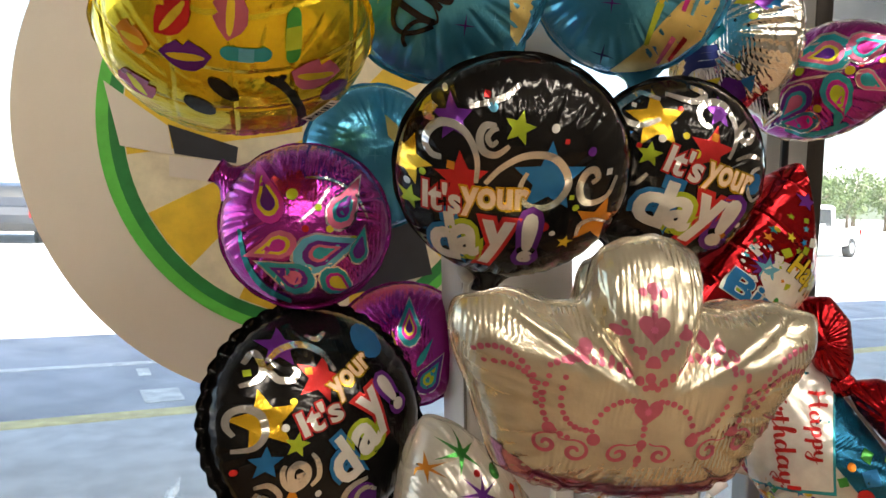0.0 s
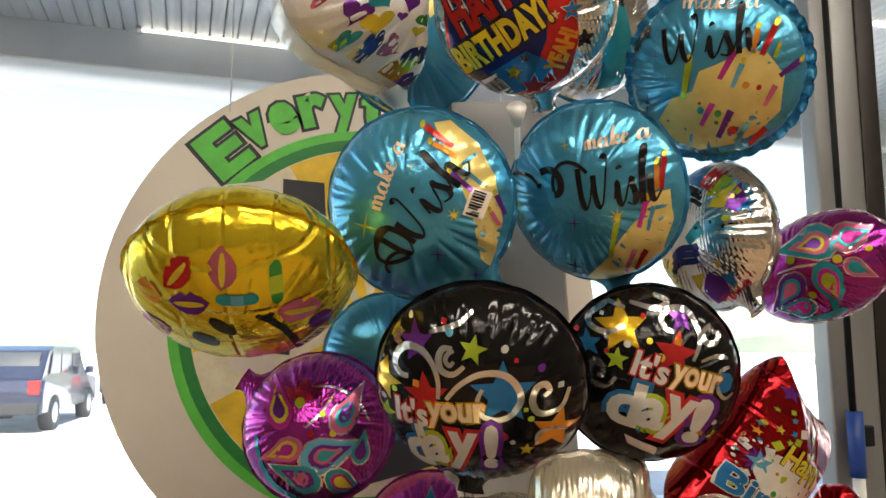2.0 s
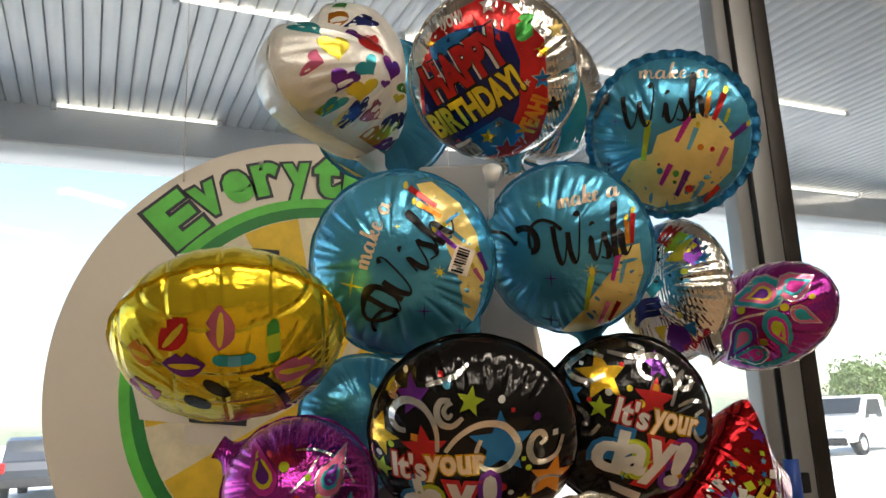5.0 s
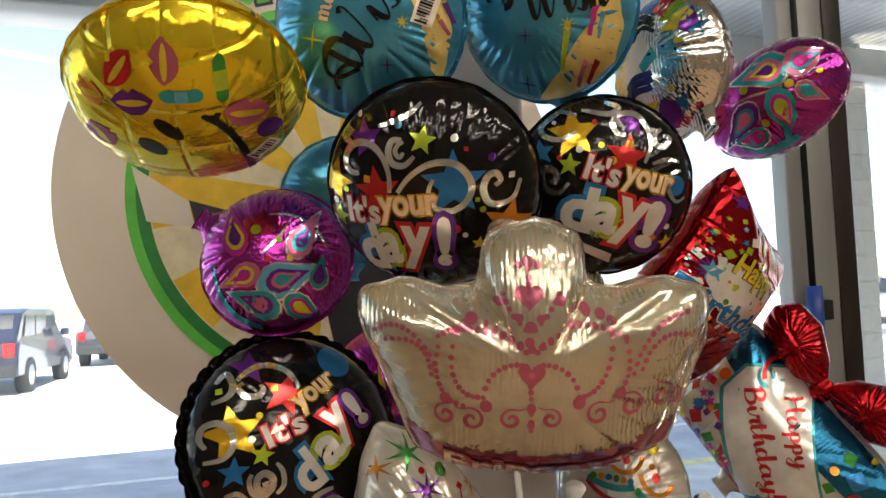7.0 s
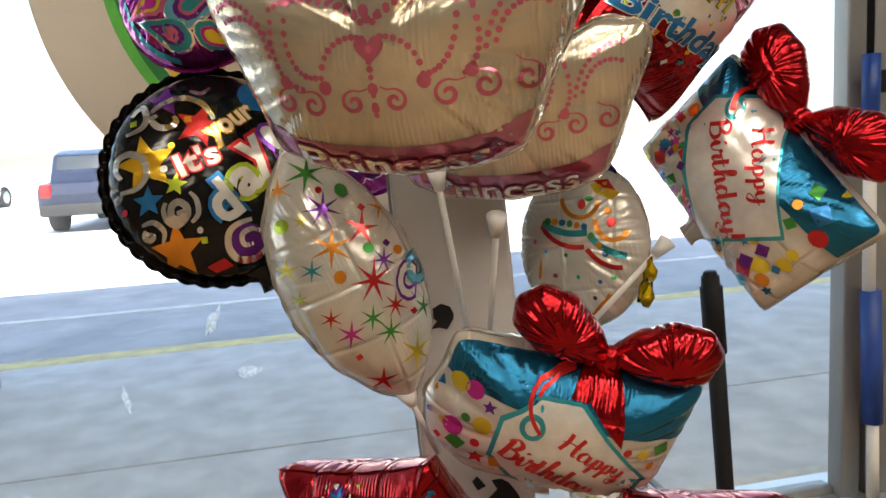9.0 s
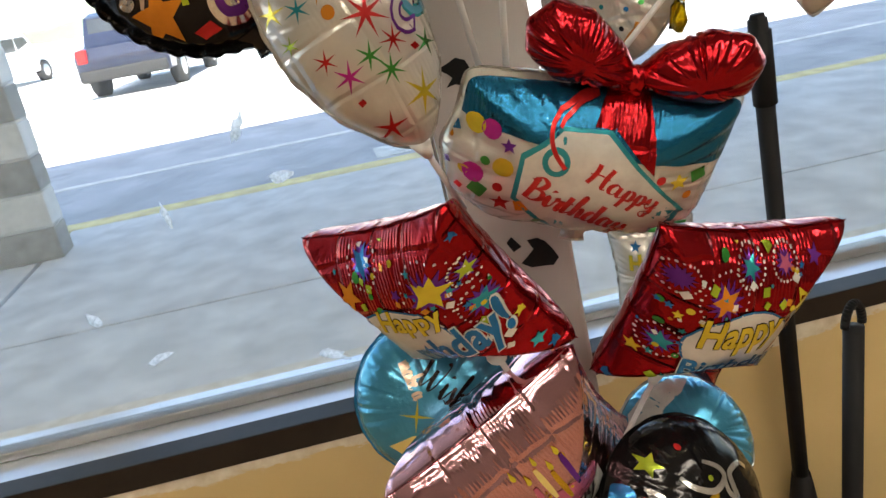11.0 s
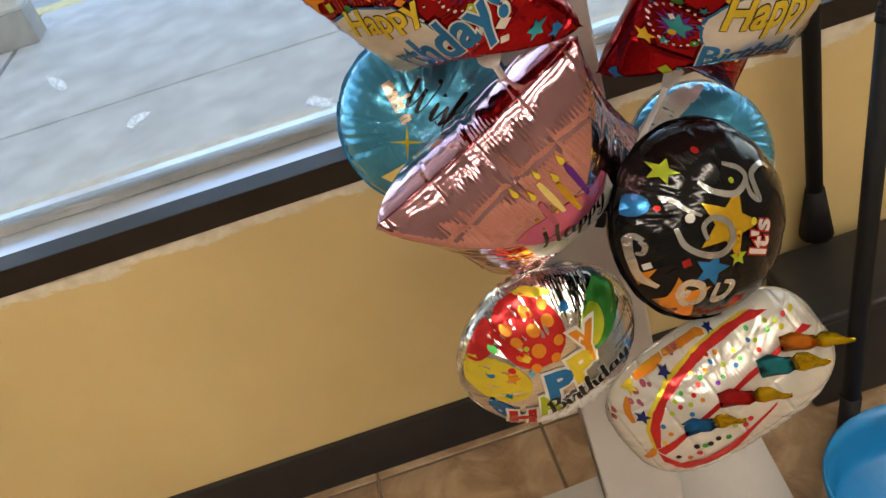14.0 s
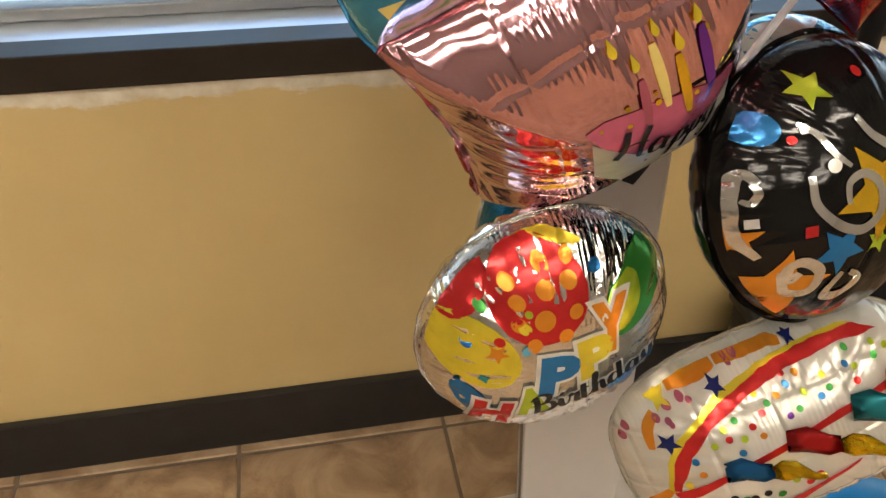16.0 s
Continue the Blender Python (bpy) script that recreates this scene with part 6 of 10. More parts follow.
b.lay("comic_patch", poly([(-0.0462, 0.0439), (-0.0254, 0.0496), (-0.0055, 0.0494), (-0.0233, 0.0361), (-0.0463, 0.0307)]), I_BLUE, 3)
b.lay("comic_patch", poly([(-0.0363, -0.0402), (-0.0013, -0.0276), (0.0182, -0.0451), (-0.0024, -0.0643), (-0.0303, -0.0667)]), I_BLUE, 3)
b.word("HAPPY", -0.0205, 0.0221, 0.0774, 0.0345, I_RED, 18, 7, I_BLK, 0.05, 0, 0, 0.035)
b.word("HAPPY", -0.0205, 0.0221, 0.0774, 0.0345, I_WHITE, 18, 5, None, 0.11)
b.word("BIRTHDAY!", -0.0199, -0.0124, 0.0904, 0.0262, I_YEL, 19, 7, I_BLK, 0.05, 0, 0, 0.05)
b.word("WOW!", -0.0232, 0.0591, 0.0227, 0.0102, I_WHITE, 7, 4, None, 0.05, 0, 0, 0.05)
b.word("YEAH!", 0.0256, -0.0360, 0.0388, 0.0168, I_ORG, 54, 4, None, 0.06, 0, 0, 0.05)
b.lay("printed_spot", poly(spot(LIPS, 0.0353, 0.0358, 0.0138, -45, 0.61)), I_GRN, 4)
b.lay("printed_spot", poly(spot(LIPS, 0.0396, 0.0451, 0.0054, -8, 1.33)), I_GRN, 4)
b.star(0.0108, 0.0632, 0.0078, I_SILV, -7, 3, 0.5, 5)
b.star(-0.0163, -0.0440, 0.0080, I_GOLD, -18, 4, 0.45, 5)
b.star(-0.0043, -0.0622, 0.0126, I_RED, -18, 3, 0.45, 5, rimmed=I_SILV)
b.star(0.0469, 0.0161, 0.0067, I_GOLD, -13, 4, 0.45, 5)
b.star(0.0411, -0.0063, 0.0083, I_BLUE, -14, 3, 0.45, 5, rimmed=I_SILV)
b.star(-0.0446, 0.0448, 0.0046, I_GOLD, -10, 4, 0.45, 5)
b.star(0.0277, -0.0055, 0.0038, I_SILV, -15, 4, 0.45, 5)
b.star(-0.0039, -0.0336, 0.0046, I_SILV, -16, 4, 0.45, 5)
b.star(0.0456, -0.0328, 0.0088, I_BLK, -14, 2, 0.45, 5)
b.star(0.0623, 0.0284, 0.0077, I_CAKE, -13, 2, 0.45, 5)
b.barcode(-0.0357, -0.0558, 0.0093, 0.0117, 22)

b = Balloon("silver_balloon", pose(0.564, 0.537, 1.576, 91.2, -2.4, -85.4), round_film(0.071, 33), SILVER, SILVER, "round silver foil balloon with rainbow patches", neck=300)
b.lay("printed_shape", poly([(-0.0255, 0.0636), (0.0017, 0.0680), (0.0161, 0.0669), (0.0204, 0.0425)]), I_BLUE, 1)
b.lay("printed_shape", poly([(0.0165, 0.0462), (0.0228, 0.0621), (0.0374, 0.0556), (0.0328, 0.0340)]), I_RED, 1)
b.lay("printed_shape", poly([(0.0276, 0.0324), (0.0350, 0.0532), (0.0473, 0.0448), (0.0383, 0.0301)]), I_LIME, 1)
b.lay("printed_shape", poly([(0.0315, 0.0209), (0.0391, 0.0327), (0.0482, 0.0419), (0.0560, 0.0321), (0.0454, 0.0182)]), I_YEL, 1)
b.lay("printed_shape", poly([(0.0443, 0.0209), (0.0531, 0.0410), (0.0601, 0.0236), (0.0558, 0.0110)]), I_PUR, 1)
b.lay("printed_shape", poly([(0.0549, 0.0139), (0.0616, 0.0259), (0.0635, 0.0100)]), I_BLUE, 1)
b.lay("printed_shape", poly([(0.0042, -0.0560), (0.0198, -0.0397), (0.0325, -0.0438), (0.0296, -0.0588), (0.0086, -0.0670)]), I_PUR, 1)
b.lay("printed_shape", poly([(0.0308, -0.0436), (0.0438, -0.0403), (0.0348, -0.0543)]), I_BLUE, 1)
b.lay("printed_shape", poly([(0.0008, -0.0398), (0.0167, -0.0393), (0.0028, -0.0532)]), I_YEL, 1)
b.lay("printed_shape", poly([(0.0086, -0.0644), (0.0314, -0.0565), (0.0183, -0.0653)]), I_RED, 1)
b.lay("printed_shape", poly([(0.0044, -0.0032), (0.0212, 0.0097), (0.0269, -0.0020), (0.0094, -0.0120)]), I_TEAL, 1)
b.line(bez((-0.0058, 0.0346), (-0.0079, 0.0524), (0.0058, 0.0488), (0.0191, 0.0372)), 0.004, I_BLK, 2, "printed_line")
b.line(bez((-0.0054, 0.0289), (-0.0032, 0.0454), (0.0090, 0.0423), (0.0224, 0.0309)), 0.004, I_BLK, 2, "printed_line")
b.line(bez((-0.0037, 0.0219), (-0.0002, 0.0378), (0.0120, 0.0349), (0.0240, 0.0240)), 0.004, I_BLK, 2, "printed_line")
b.line(bez((-0.0174, -0.0210), (-0.0009, -0.0065), (0.0086, -0.0172), (0.0187, -0.0136)), 0.006, I_NAVY, 2, "printed_line")
b.line(bez((-0.0199, -0.0271), (-0.0019, -0.0127), (0.0076, -0.0234), (0.0177, -0.0197)), 0.006, I_NAVY, 2, "printed_line")
b.line(bez((-0.0254, -0.0334), (-0.0029, -0.0196), (0.0052, -0.0299), (0.0152, -0.0261)), 0.006, I_NAVY, 2, "printed_line")
b.lay("printed_spot", poly(spot(disc_pts(18), 0.0474, 0.0074, 0.0030, -11, 1.13)), I_YEL, 2)
b.lay("printed_spot", poly(spot(disc_pts(18), 0.0334, -0.0329, 0.0031, -7, 0.65)), I_YEL, 2)
b.lay("printed_spot", poly(spot(disc_pts(18), 0.0339, 0.0062, 0.0015, -8, 0.64)), I_BLK, 2)
b.lay("printed_spot", poly(spot(disc_pts(18), 0.0434, 0.0004, 0.0015, -8, 0.65)), I_BLK, 2)
b.lay("printed_spot", poly(spot(disc_pts(18), 0.0190, 0.0032, 0.0015, -11, 1.60)), I_BLK, 2)

b = Balloon("paisley_balloon", pose(0.193, 0.622, 1.398, 78.3, -0.0, -21.3), round_film(0.0675, 36, 0.98, 0.74), MAGENTA_F, MAGENTA_F, "magenta foil balloon with turquoise paisley print", neck=150)
b.lay("paisley_print", poly([(-0.0374, 0.0465), (-0.0362, 0.0230), (-0.0375, 0.0095), (-0.0350, 0.0006), (-0.0274, -0.0067), (-0.0210, -0.0083), (-0.0158, -0.0060), (-0.0116, 0.0021), (-0.0132, 0.0108), (-0.0216, 0.0230)]), I_MAG, 3.45)
b.lay("paisley_print", poly([(-0.0324, 0.0333), (-0.0319, 0.0181), (-0.0335, 0.0096), (-0.0319, 0.0037), (-0.0263, -0.0018), (-0.0222, -0.0026), (-0.0185, -0.0011), (-0.0157, 0.0043), (-0.0168, 0.0104), (-0.0225, 0.0186)]), I_YEL, 4.45)
b.lay("paisley_print", poly([(-0.0291, 0.0247), (-0.0295, 0.0152), (-0.0306, 0.0095), (-0.0295, 0.0055), (-0.0260, 0.0021), (-0.0230, 0.0012), (-0.0205, 0.0023), (-0.0186, 0.0060), (-0.0193, 0.0101), (-0.0233, 0.0158)]), I_PUR, 5.45)
b.lay("paisley_print", poly([(-0.0441, -0.0311), (-0.0249, -0.0329), (-0.0131, -0.0338), (-0.0062, -0.0308), (-0.0017, -0.0243), (-0.0022, -0.0192), (-0.0057, -0.0153), (-0.0142, -0.0129), (-0.0216, -0.0151), (-0.0296, -0.0224)]), I_PINK, 3.90)
b.lay("paisley_print", poly([(-0.0346, -0.0296), (-0.0223, -0.0303), (-0.0143, -0.0310), (-0.0096, -0.0290), (-0.0066, -0.0244), (-0.0069, -0.0209), (-0.0092, -0.0184), (-0.0150, -0.0168), (-0.0201, -0.0182), (-0.0256, -0.0231)]), I_YEL, 4.90)
b.lay("paisley_print", poly([(-0.0289, -0.0281), (-0.0205, -0.0286), (-0.0151, -0.0290), (-0.0118, -0.0277), (-0.0099, -0.0246), (-0.0101, -0.0222), (-0.0117, -0.0205), (-0.0156, -0.0194), (-0.0190, -0.0204), (-0.0228, -0.0237)]), I_MAG, 5.90)
b.lay("paisley_print", poly([(0.0516, -0.0133), (0.0282, -0.0151), (0.0117, -0.0140), (0.0011, -0.0182), (-0.0066, -0.0282), (-0.0071, -0.0356), (-0.0023, -0.0419), (0.0097, -0.0458), (0.0210, -0.0427), (0.0334, -0.0312)]), I_SILV, 2.35)
b.lay("paisley_print", poly([(0.0483, -0.0154), (0.0271, -0.0165), (0.0122, -0.0155), (0.0026, -0.0192), (-0.0042, -0.0283), (-0.0044, -0.0352), (-0.0002, -0.0408), (0.0103, -0.0439), (0.0206, -0.0413), (0.0316, -0.0309)]), I_SKY, 3.35)
b.lay("paisley_print", poly([(0.0383, -0.0200), (0.0238, -0.0205), (0.0137, -0.0197), (0.0072, -0.0224), (0.0026, -0.0285), (0.0024, -0.0332), (0.0052, -0.0369), (0.0125, -0.0392), (0.0194, -0.0373), (0.0270, -0.0304)]), I_PUR, 4.35)
b.lay("paisley_print", poly([(0.0316, -0.0232), (0.0216, -0.0232), (0.0147, -0.0226), (0.0103, -0.0244), (0.0072, -0.0287), (0.0071, -0.0319), (0.0088, -0.0342), (0.0139, -0.0359), (0.0185, -0.0345), (0.0237, -0.0299)]), I_PINK, 5.35)
b.lay("paisley_print", poly([(0.0268, -0.0250), (0.0200, -0.0250), (0.0152, -0.0244), (0.0124, -0.0258), (0.0102, -0.0287), (0.0102, -0.0309), (0.0115, -0.0326), (0.0149, -0.0336), (0.0179, -0.0327), (0.0215, -0.0296)]), I_TEAL, 6.35)
b.lay("paisley_print", poly([(0.0444, 0.0380), (0.0318, 0.0205), (0.0220, 0.0116), (0.0183, 0.0032), (0.0195, -0.0067), (0.0234, -0.0112), (0.0292, -0.0123), (0.0378, -0.0081), (0.0422, 0.0002), (0.0433, 0.0141)]), I_SILV, 2.80)
b.lay("paisley_print", poly([(0.0433, 0.0343), (0.0318, 0.0189), (0.0230, 0.0110), (0.0198, 0.0034), (0.0208, -0.0056), (0.0243, -0.0096), (0.0295, -0.0106), (0.0373, -0.0067), (0.0411, 0.0010), (0.0423, 0.0130)]), I_PINK, 3.80)
b.lay("paisley_print", poly([(0.0402, 0.0239), (0.0321, 0.0144), (0.0261, 0.0091), (0.0238, 0.0040), (0.0246, -0.0022), (0.0270, -0.0049), (0.0305, -0.0055), (0.0357, -0.0029), (0.0383, 0.0023), (0.0391, 0.0105)]), I_TEAL, 4.80)
b.lay("paisley_print", poly([(0.0378, 0.0177), (0.0320, 0.0118), (0.0281, 0.0080), (0.0266, 0.0044), (0.0271, 0.0002), (0.0287, -0.0017), (0.0311, -0.0020), (0.0346, -0.0001), (0.0364, 0.0033), (0.0369, 0.0090)]), I_PUR, 5.80)
b.lay("paisley_print", poly([(-0.0354, -0.0343), (-0.0202, -0.0480), (-0.0120, -0.0567), (-0.0030, -0.0597), (0.0077, -0.0576), (0.0125, -0.0531), (0.0137, -0.0475), (0.0090, -0.0395), (0.0009, -0.0361), (-0.0130, -0.0363)]), I_SILV, 3.25)
b.lay("paisley_print", poly([(-0.0322, -0.0356), (-0.0187, -0.0479), (-0.0112, -0.0557), (-0.0032, -0.0585), (0.0066, -0.0566), (0.0110, -0.0526), (0.0118, -0.0473), (0.0078, -0.0403), (0.0003, -0.0371), (-0.0122, -0.0374)]), I_TEAL, 4.25)
b.lay("paisley_print", poly([(-0.0226, -0.0398), (-0.0140, -0.0477), (-0.0088, -0.0531), (-0.0036, -0.0548), (0.0028, -0.0534), (0.0060, -0.0509), (0.0066, -0.0473), (0.0038, -0.0424), (-0.0013, -0.0402), (-0.0100, -0.0402)]), I_PUR, 5.25)
b.lay("paisley_print", poly([(-0.0168, -0.0421), (-0.0115, -0.0471), (-0.0073, -0.0513), (-0.0038, -0.0523), (0.0005, -0.0514), (0.0025, -0.0495), (0.0029, -0.0471), (0.0010, -0.0438), (-0.0023, -0.0424), (-0.0086, -0.0421)]), I_PINK, 6.25)
b.lay("paisley_print", poly([(0.0404, -0.0500), (0.0404, -0.0485), (0.0351, -0.0404), (0.0286, -0.0374), (0.0200, -0.0386), (0.0156, -0.0422), (0.0137, -0.0471), (0.0160, -0.0544), (0.0217, -0.0580), (0.0305, -0.0563)]), I_SILV, 3.70)
b.lay("paisley_print", poly([(0.0396, -0.0506), (0.0392, -0.0486), (0.0345, -0.0414), (0.0288, -0.0387), (0.0209, -0.0397), (0.0169, -0.0429), (0.0153, -0.0474), (0.0172, -0.0539), (0.0226, -0.0573), (0.0308, -0.0561)]), I_TEAL, 4.70)
b.lay("paisley_print", poly([(0.0376, -0.0521), (0.0360, -0.0490), (0.0327, -0.0440), (0.0287, -0.0421), (0.0234, -0.0429), (0.0208, -0.0452), (0.0197, -0.0482), (0.0211, -0.0527), (0.0246, -0.0548), (0.0311, -0.0549)]), I_MAG, 5.70)
b.lay("paisley_print", poly([(0.0362, -0.0529), (0.0336, -0.0491), (0.0314, -0.0458), (0.0287, -0.0444), (0.0252, -0.0451), (0.0234, -0.0466), (0.0226, -0.0487), (0.0236, -0.0517), (0.0260, -0.0532), (0.0305, -0.0533)]), I_YEL, 6.70)
b.lay("paisley_print", poly([(0.0487, -0.0043), (0.0423, -0.0158), (0.0375, -0.0231), (0.0367, -0.0288), (0.0390, -0.0340), (0.0421, -0.0354), (0.0458, -0.0343), (0.0506, -0.0296), (0.0521, -0.0241), (0.0507, -0.0165)]), I_SILV, 4.60)
b.lay("paisley_print", poly([(0.0484, -0.0064), (0.0426, -0.0166), (0.0383, -0.0232), (0.0374, -0.0282), (0.0396, -0.0330), (0.0424, -0.0342), (0.0458, -0.0333), (0.0500, -0.0291), (0.0514, -0.0241), (0.0501, -0.0172)]), I_TEAL, 5.60)
b.lay("paisley_print", poly([(0.0472, -0.0119), (0.0433, -0.0189), (0.0405, -0.0235), (0.0398, -0.0268), (0.0413, -0.0301), (0.0433, -0.0310), (0.0456, -0.0304), (0.0484, -0.0274), (0.0494, -0.0241), (0.0483, -0.0191)]), I_PUR, 6.60)
b.lay("printed_spot", poly(spot(disc_pts(14), -0.0066, 0.0147, 0.0045)), I_LIME, 3)
b.lay("printed_spot", poly(spot(disc_pts(14), 0.0409, -0.0174, 0.0035)), I_LIME, 3)
b.lay("printed_spot", poly(spot(disc_pts(14), 0.0226, -0.0107, 0.0028)), I_YEL, 3)
b.lay("printed_spot", poly(spot(disc_pts(14), 0.0044, -0.0114, 0.0028)), I_RED, 3)
b.lay("printed_spot", poly(spot(disc_pts(14), 0.0134, 0.0051, 0.0028)), I_LIME, 3)
b.hook([(-0.0471, -0.0107), (-0.0409, -0.0362), (-0.0274, -0.0541), (-0.0073, -0.0634)], 0.0040, I_TEAL, 2)
b.hook([(0.0027, 0.0287), (0.0213, 0.0286), (0.0399, 0.0192), (0.0509, 0.0008)], 0.0020, I_SILV, 2)
b.hook([(-0.0003, -0.0065), (0.0133, 0.0075), (0.0217, 0.0232)], 0.0020, I_SILV, 2)

b = Balloon("paisley_balloon", pose(0.684, 0.532, 1.549, 100.4, -19.2, -71.9), round_film(0.076, 37, 0.68, 0.6), MAGENTA_F, MAGENTA_F, "magenta foil balloon with paisley print, sticking out sideways", rim=SILVER)
b.lay("paisley_print", poly([(-0.0209, 0.0294), (0.0069, 0.0123), (0.0219, 0.0017), (0.0331, 0.0004), (0.0433, 0.0075), (0.0463, 0.0158), (0.0432, 0.0258), (0.0325, 0.0375), (0.0194, 0.0413), (0.0059, 0.0345)]), I_SILV, 5.05)
b.lay("paisley_print", poly([(-0.0157, 0.0281), (0.0086, 0.0130), (0.0222, 0.0034), (0.0321, 0.0023), (0.0412, 0.0087), (0.0438, 0.0163), (0.0413, 0.0251), (0.0318, 0.0355), (0.0209, 0.0384), (0.0077, 0.0330)]), I_TEAL, 6.05)
b.lay("paisley_print", poly([(-0.0022, 0.0249), (0.0135, 0.0151), (0.0227, 0.0085), (0.0298, 0.0076), (0.0360, 0.0120), (0.0377, 0.0172), (0.0358, 0.0233), (0.0298, 0.0300), (0.0225, 0.0319), (0.0127, 0.0287)]), I_PINK, 7.05)
b.lay("paisley_print", poly([(0.0064, 0.0231), (0.0167, 0.0165), (0.0231, 0.0120), (0.0276, 0.0115), (0.0322, 0.0143), (0.0333, 0.0178), (0.0320, 0.0220), (0.0278, 0.0266), (0.0231, 0.0277), (0.0165, 0.0256)]), I_YEL, 8.05)
b.lay("paisley_print", poly([(0.0120, 0.0219), (0.0189, 0.0175), (0.0230, 0.0145), (0.0263, 0.0141), (0.0295, 0.0160), (0.0298, 0.0186), (0.0294, 0.0212), (0.0264, 0.0244), (0.0231, 0.0252), (0.0189, 0.0236)]), I_PUR, 9.05)
b.lay("paisley_print", poly([(0.0696, 0.0156), (0.0635, 0.0201), (0.0529, 0.0283), (0.0445, 0.0291), (0.0375, 0.0222), (0.0357, 0.0148), (0.0370, 0.0073), (0.0441, -0.0010), (0.0522, -0.0025), (0.0628, 0.0029)]), I_SILV, 5.50)
b.lay("paisley_print", poly([(0.0705, 0.0136), (0.0627, 0.0193), (0.0531, 0.0266), (0.0456, 0.0272), (0.0395, 0.0209), (0.0375, 0.0145), (0.0388, 0.0077), (0.0450, 0.0003), (0.0522, -0.0010), (0.0620, 0.0037)]), I_PINK, 6.50)
b.lay("paisley_print", poly([(0.0685, 0.0110), (0.0600, 0.0168), (0.0532, 0.0220), (0.0485, 0.0222), (0.0439, 0.0182), (0.0431, 0.0135), (0.0434, 0.0092), (0.0478, 0.0041), (0.0528, 0.0031), (0.0597, 0.0062)]), I_TEAL, 7.50)
b.lay("paisley_print", poly([(0.0637, 0.0113), (0.0579, 0.0154), (0.0538, 0.0185), (0.0502, 0.0189), (0.0473, 0.0161), (0.0464, 0.0131), (0.0467, 0.0102), (0.0498, 0.0066), (0.0531, 0.0060), (0.0577, 0.0081)]), I_MAG, 8.50)
b.lay("paisley_print", poly([(-0.0001, -0.0498), (0.0250, -0.0331), (0.0334, -0.0197), (0.0339, -0.0096), (0.0280, -0.0005), (0.0214, 0.0017), (0.0148, -0.0008), (0.0077, -0.0104), (0.0063, -0.0208), (0.0094, -0.0338)]), I_TEAL, 6.95)
b.lay("paisley_print", poly([(0.0136, -0.0422), (0.0231, -0.0289), (0.0293, -0.0200), (0.0296, -0.0130), (0.0257, -0.0069), (0.0213, -0.0055), (0.0168, -0.0072), (0.0121, -0.0137), (0.0109, -0.0207), (0.0136, -0.0297)]), I_MAG, 7.95)
b.lay("paisley_print", poly([(0.0172, -0.0356), (0.0222, -0.0261), (0.0266, -0.0202), (0.0269, -0.0154), (0.0239, -0.0112), (0.0211, -0.0103), (0.0182, -0.0116), (0.0147, -0.0158), (0.0140, -0.0206), (0.0155, -0.0266)]), I_LIME, 8.95)
b.lay("paisley_print", poly([(-0.0589, -0.0257), (-0.0272, -0.0247), (-0.0108, -0.0236), (-0.0012, -0.0185), (0.0035, -0.0085), (0.0023, -0.0017), (-0.0029, 0.0029), (-0.0146, 0.0046), (-0.0241, 0.0001), (-0.0349, -0.0113)]), I_SILV, 6.40)
b.lay("paisley_print", poly([(-0.0529, -0.0247), (-0.0258, -0.0236), (-0.0110, -0.0225), (-0.0028, -0.0178), (0.0018, -0.0090), (0.0004, -0.0027), (-0.0044, 0.0015), (-0.0145, 0.0028), (-0.0232, -0.0012), (-0.0326, -0.0115)]), I_PUR, 7.40)
b.lay("paisley_print", poly([(-0.0391, -0.0212), (-0.0229, -0.0199), (-0.0129, -0.0192), (-0.0071, -0.0160), (-0.0040, -0.0100), (-0.0049, -0.0058), (-0.0082, -0.0029), (-0.0152, -0.0020), (-0.0210, -0.0047), (-0.0274, -0.0117)]), I_TEAL, 8.40)
b.lay("paisley_print", poly([(-0.0312, -0.0184), (-0.0205, -0.0175), (-0.0140, -0.0169), (-0.0100, -0.0148), (-0.0080, -0.0107), (-0.0084, -0.0079), (-0.0108, -0.0059), (-0.0157, -0.0052), (-0.0196, -0.0071), (-0.0238, -0.0119)]), I_PINK, 9.40)
b.lay("paisley_print", poly([(0.0544, -0.0318), (0.0540, -0.0197), (0.0523, -0.0104), (0.0495, -0.0062), (0.0434, -0.0049), (0.0392, -0.0068), (0.0373, -0.0112), (0.0366, -0.0184), (0.0398, -0.0234), (0.0464, -0.0268)]), I_SILV, 6.85)
b.lay("paisley_print", poly([(0.0539, -0.0305), (0.0531, -0.0194), (0.0519, -0.0112), (0.0490, -0.0071), (0.0438, -0.0062), (0.0400, -0.0078), (0.0381, -0.0117), (0.0376, -0.0183), (0.0404, -0.0228), (0.0463, -0.0258)]), I_PINK, 7.85)
b.lay("paisley_print", poly([(0.0516, -0.0262), (0.0512, -0.0187), (0.0502, -0.0131), (0.0479, -0.0102), (0.0443, -0.0095), (0.0421, -0.0109), (0.0409, -0.0135), (0.0405, -0.0179), (0.0420, -0.0208), (0.0462, -0.0229)]), I_TEAL, 8.85)
b.lay("paisley_print", poly([(-0.0474, -0.0218), (-0.0344, -0.0328), (-0.0270, -0.0404), (-0.0198, -0.0424), (-0.0100, -0.0399), (-0.0040, -0.0363), (-0.0019, -0.0315), (-0.0061, -0.0245), (-0.0123, -0.0220), (-0.0251, -0.0226)]), I_SILV, 7.30)
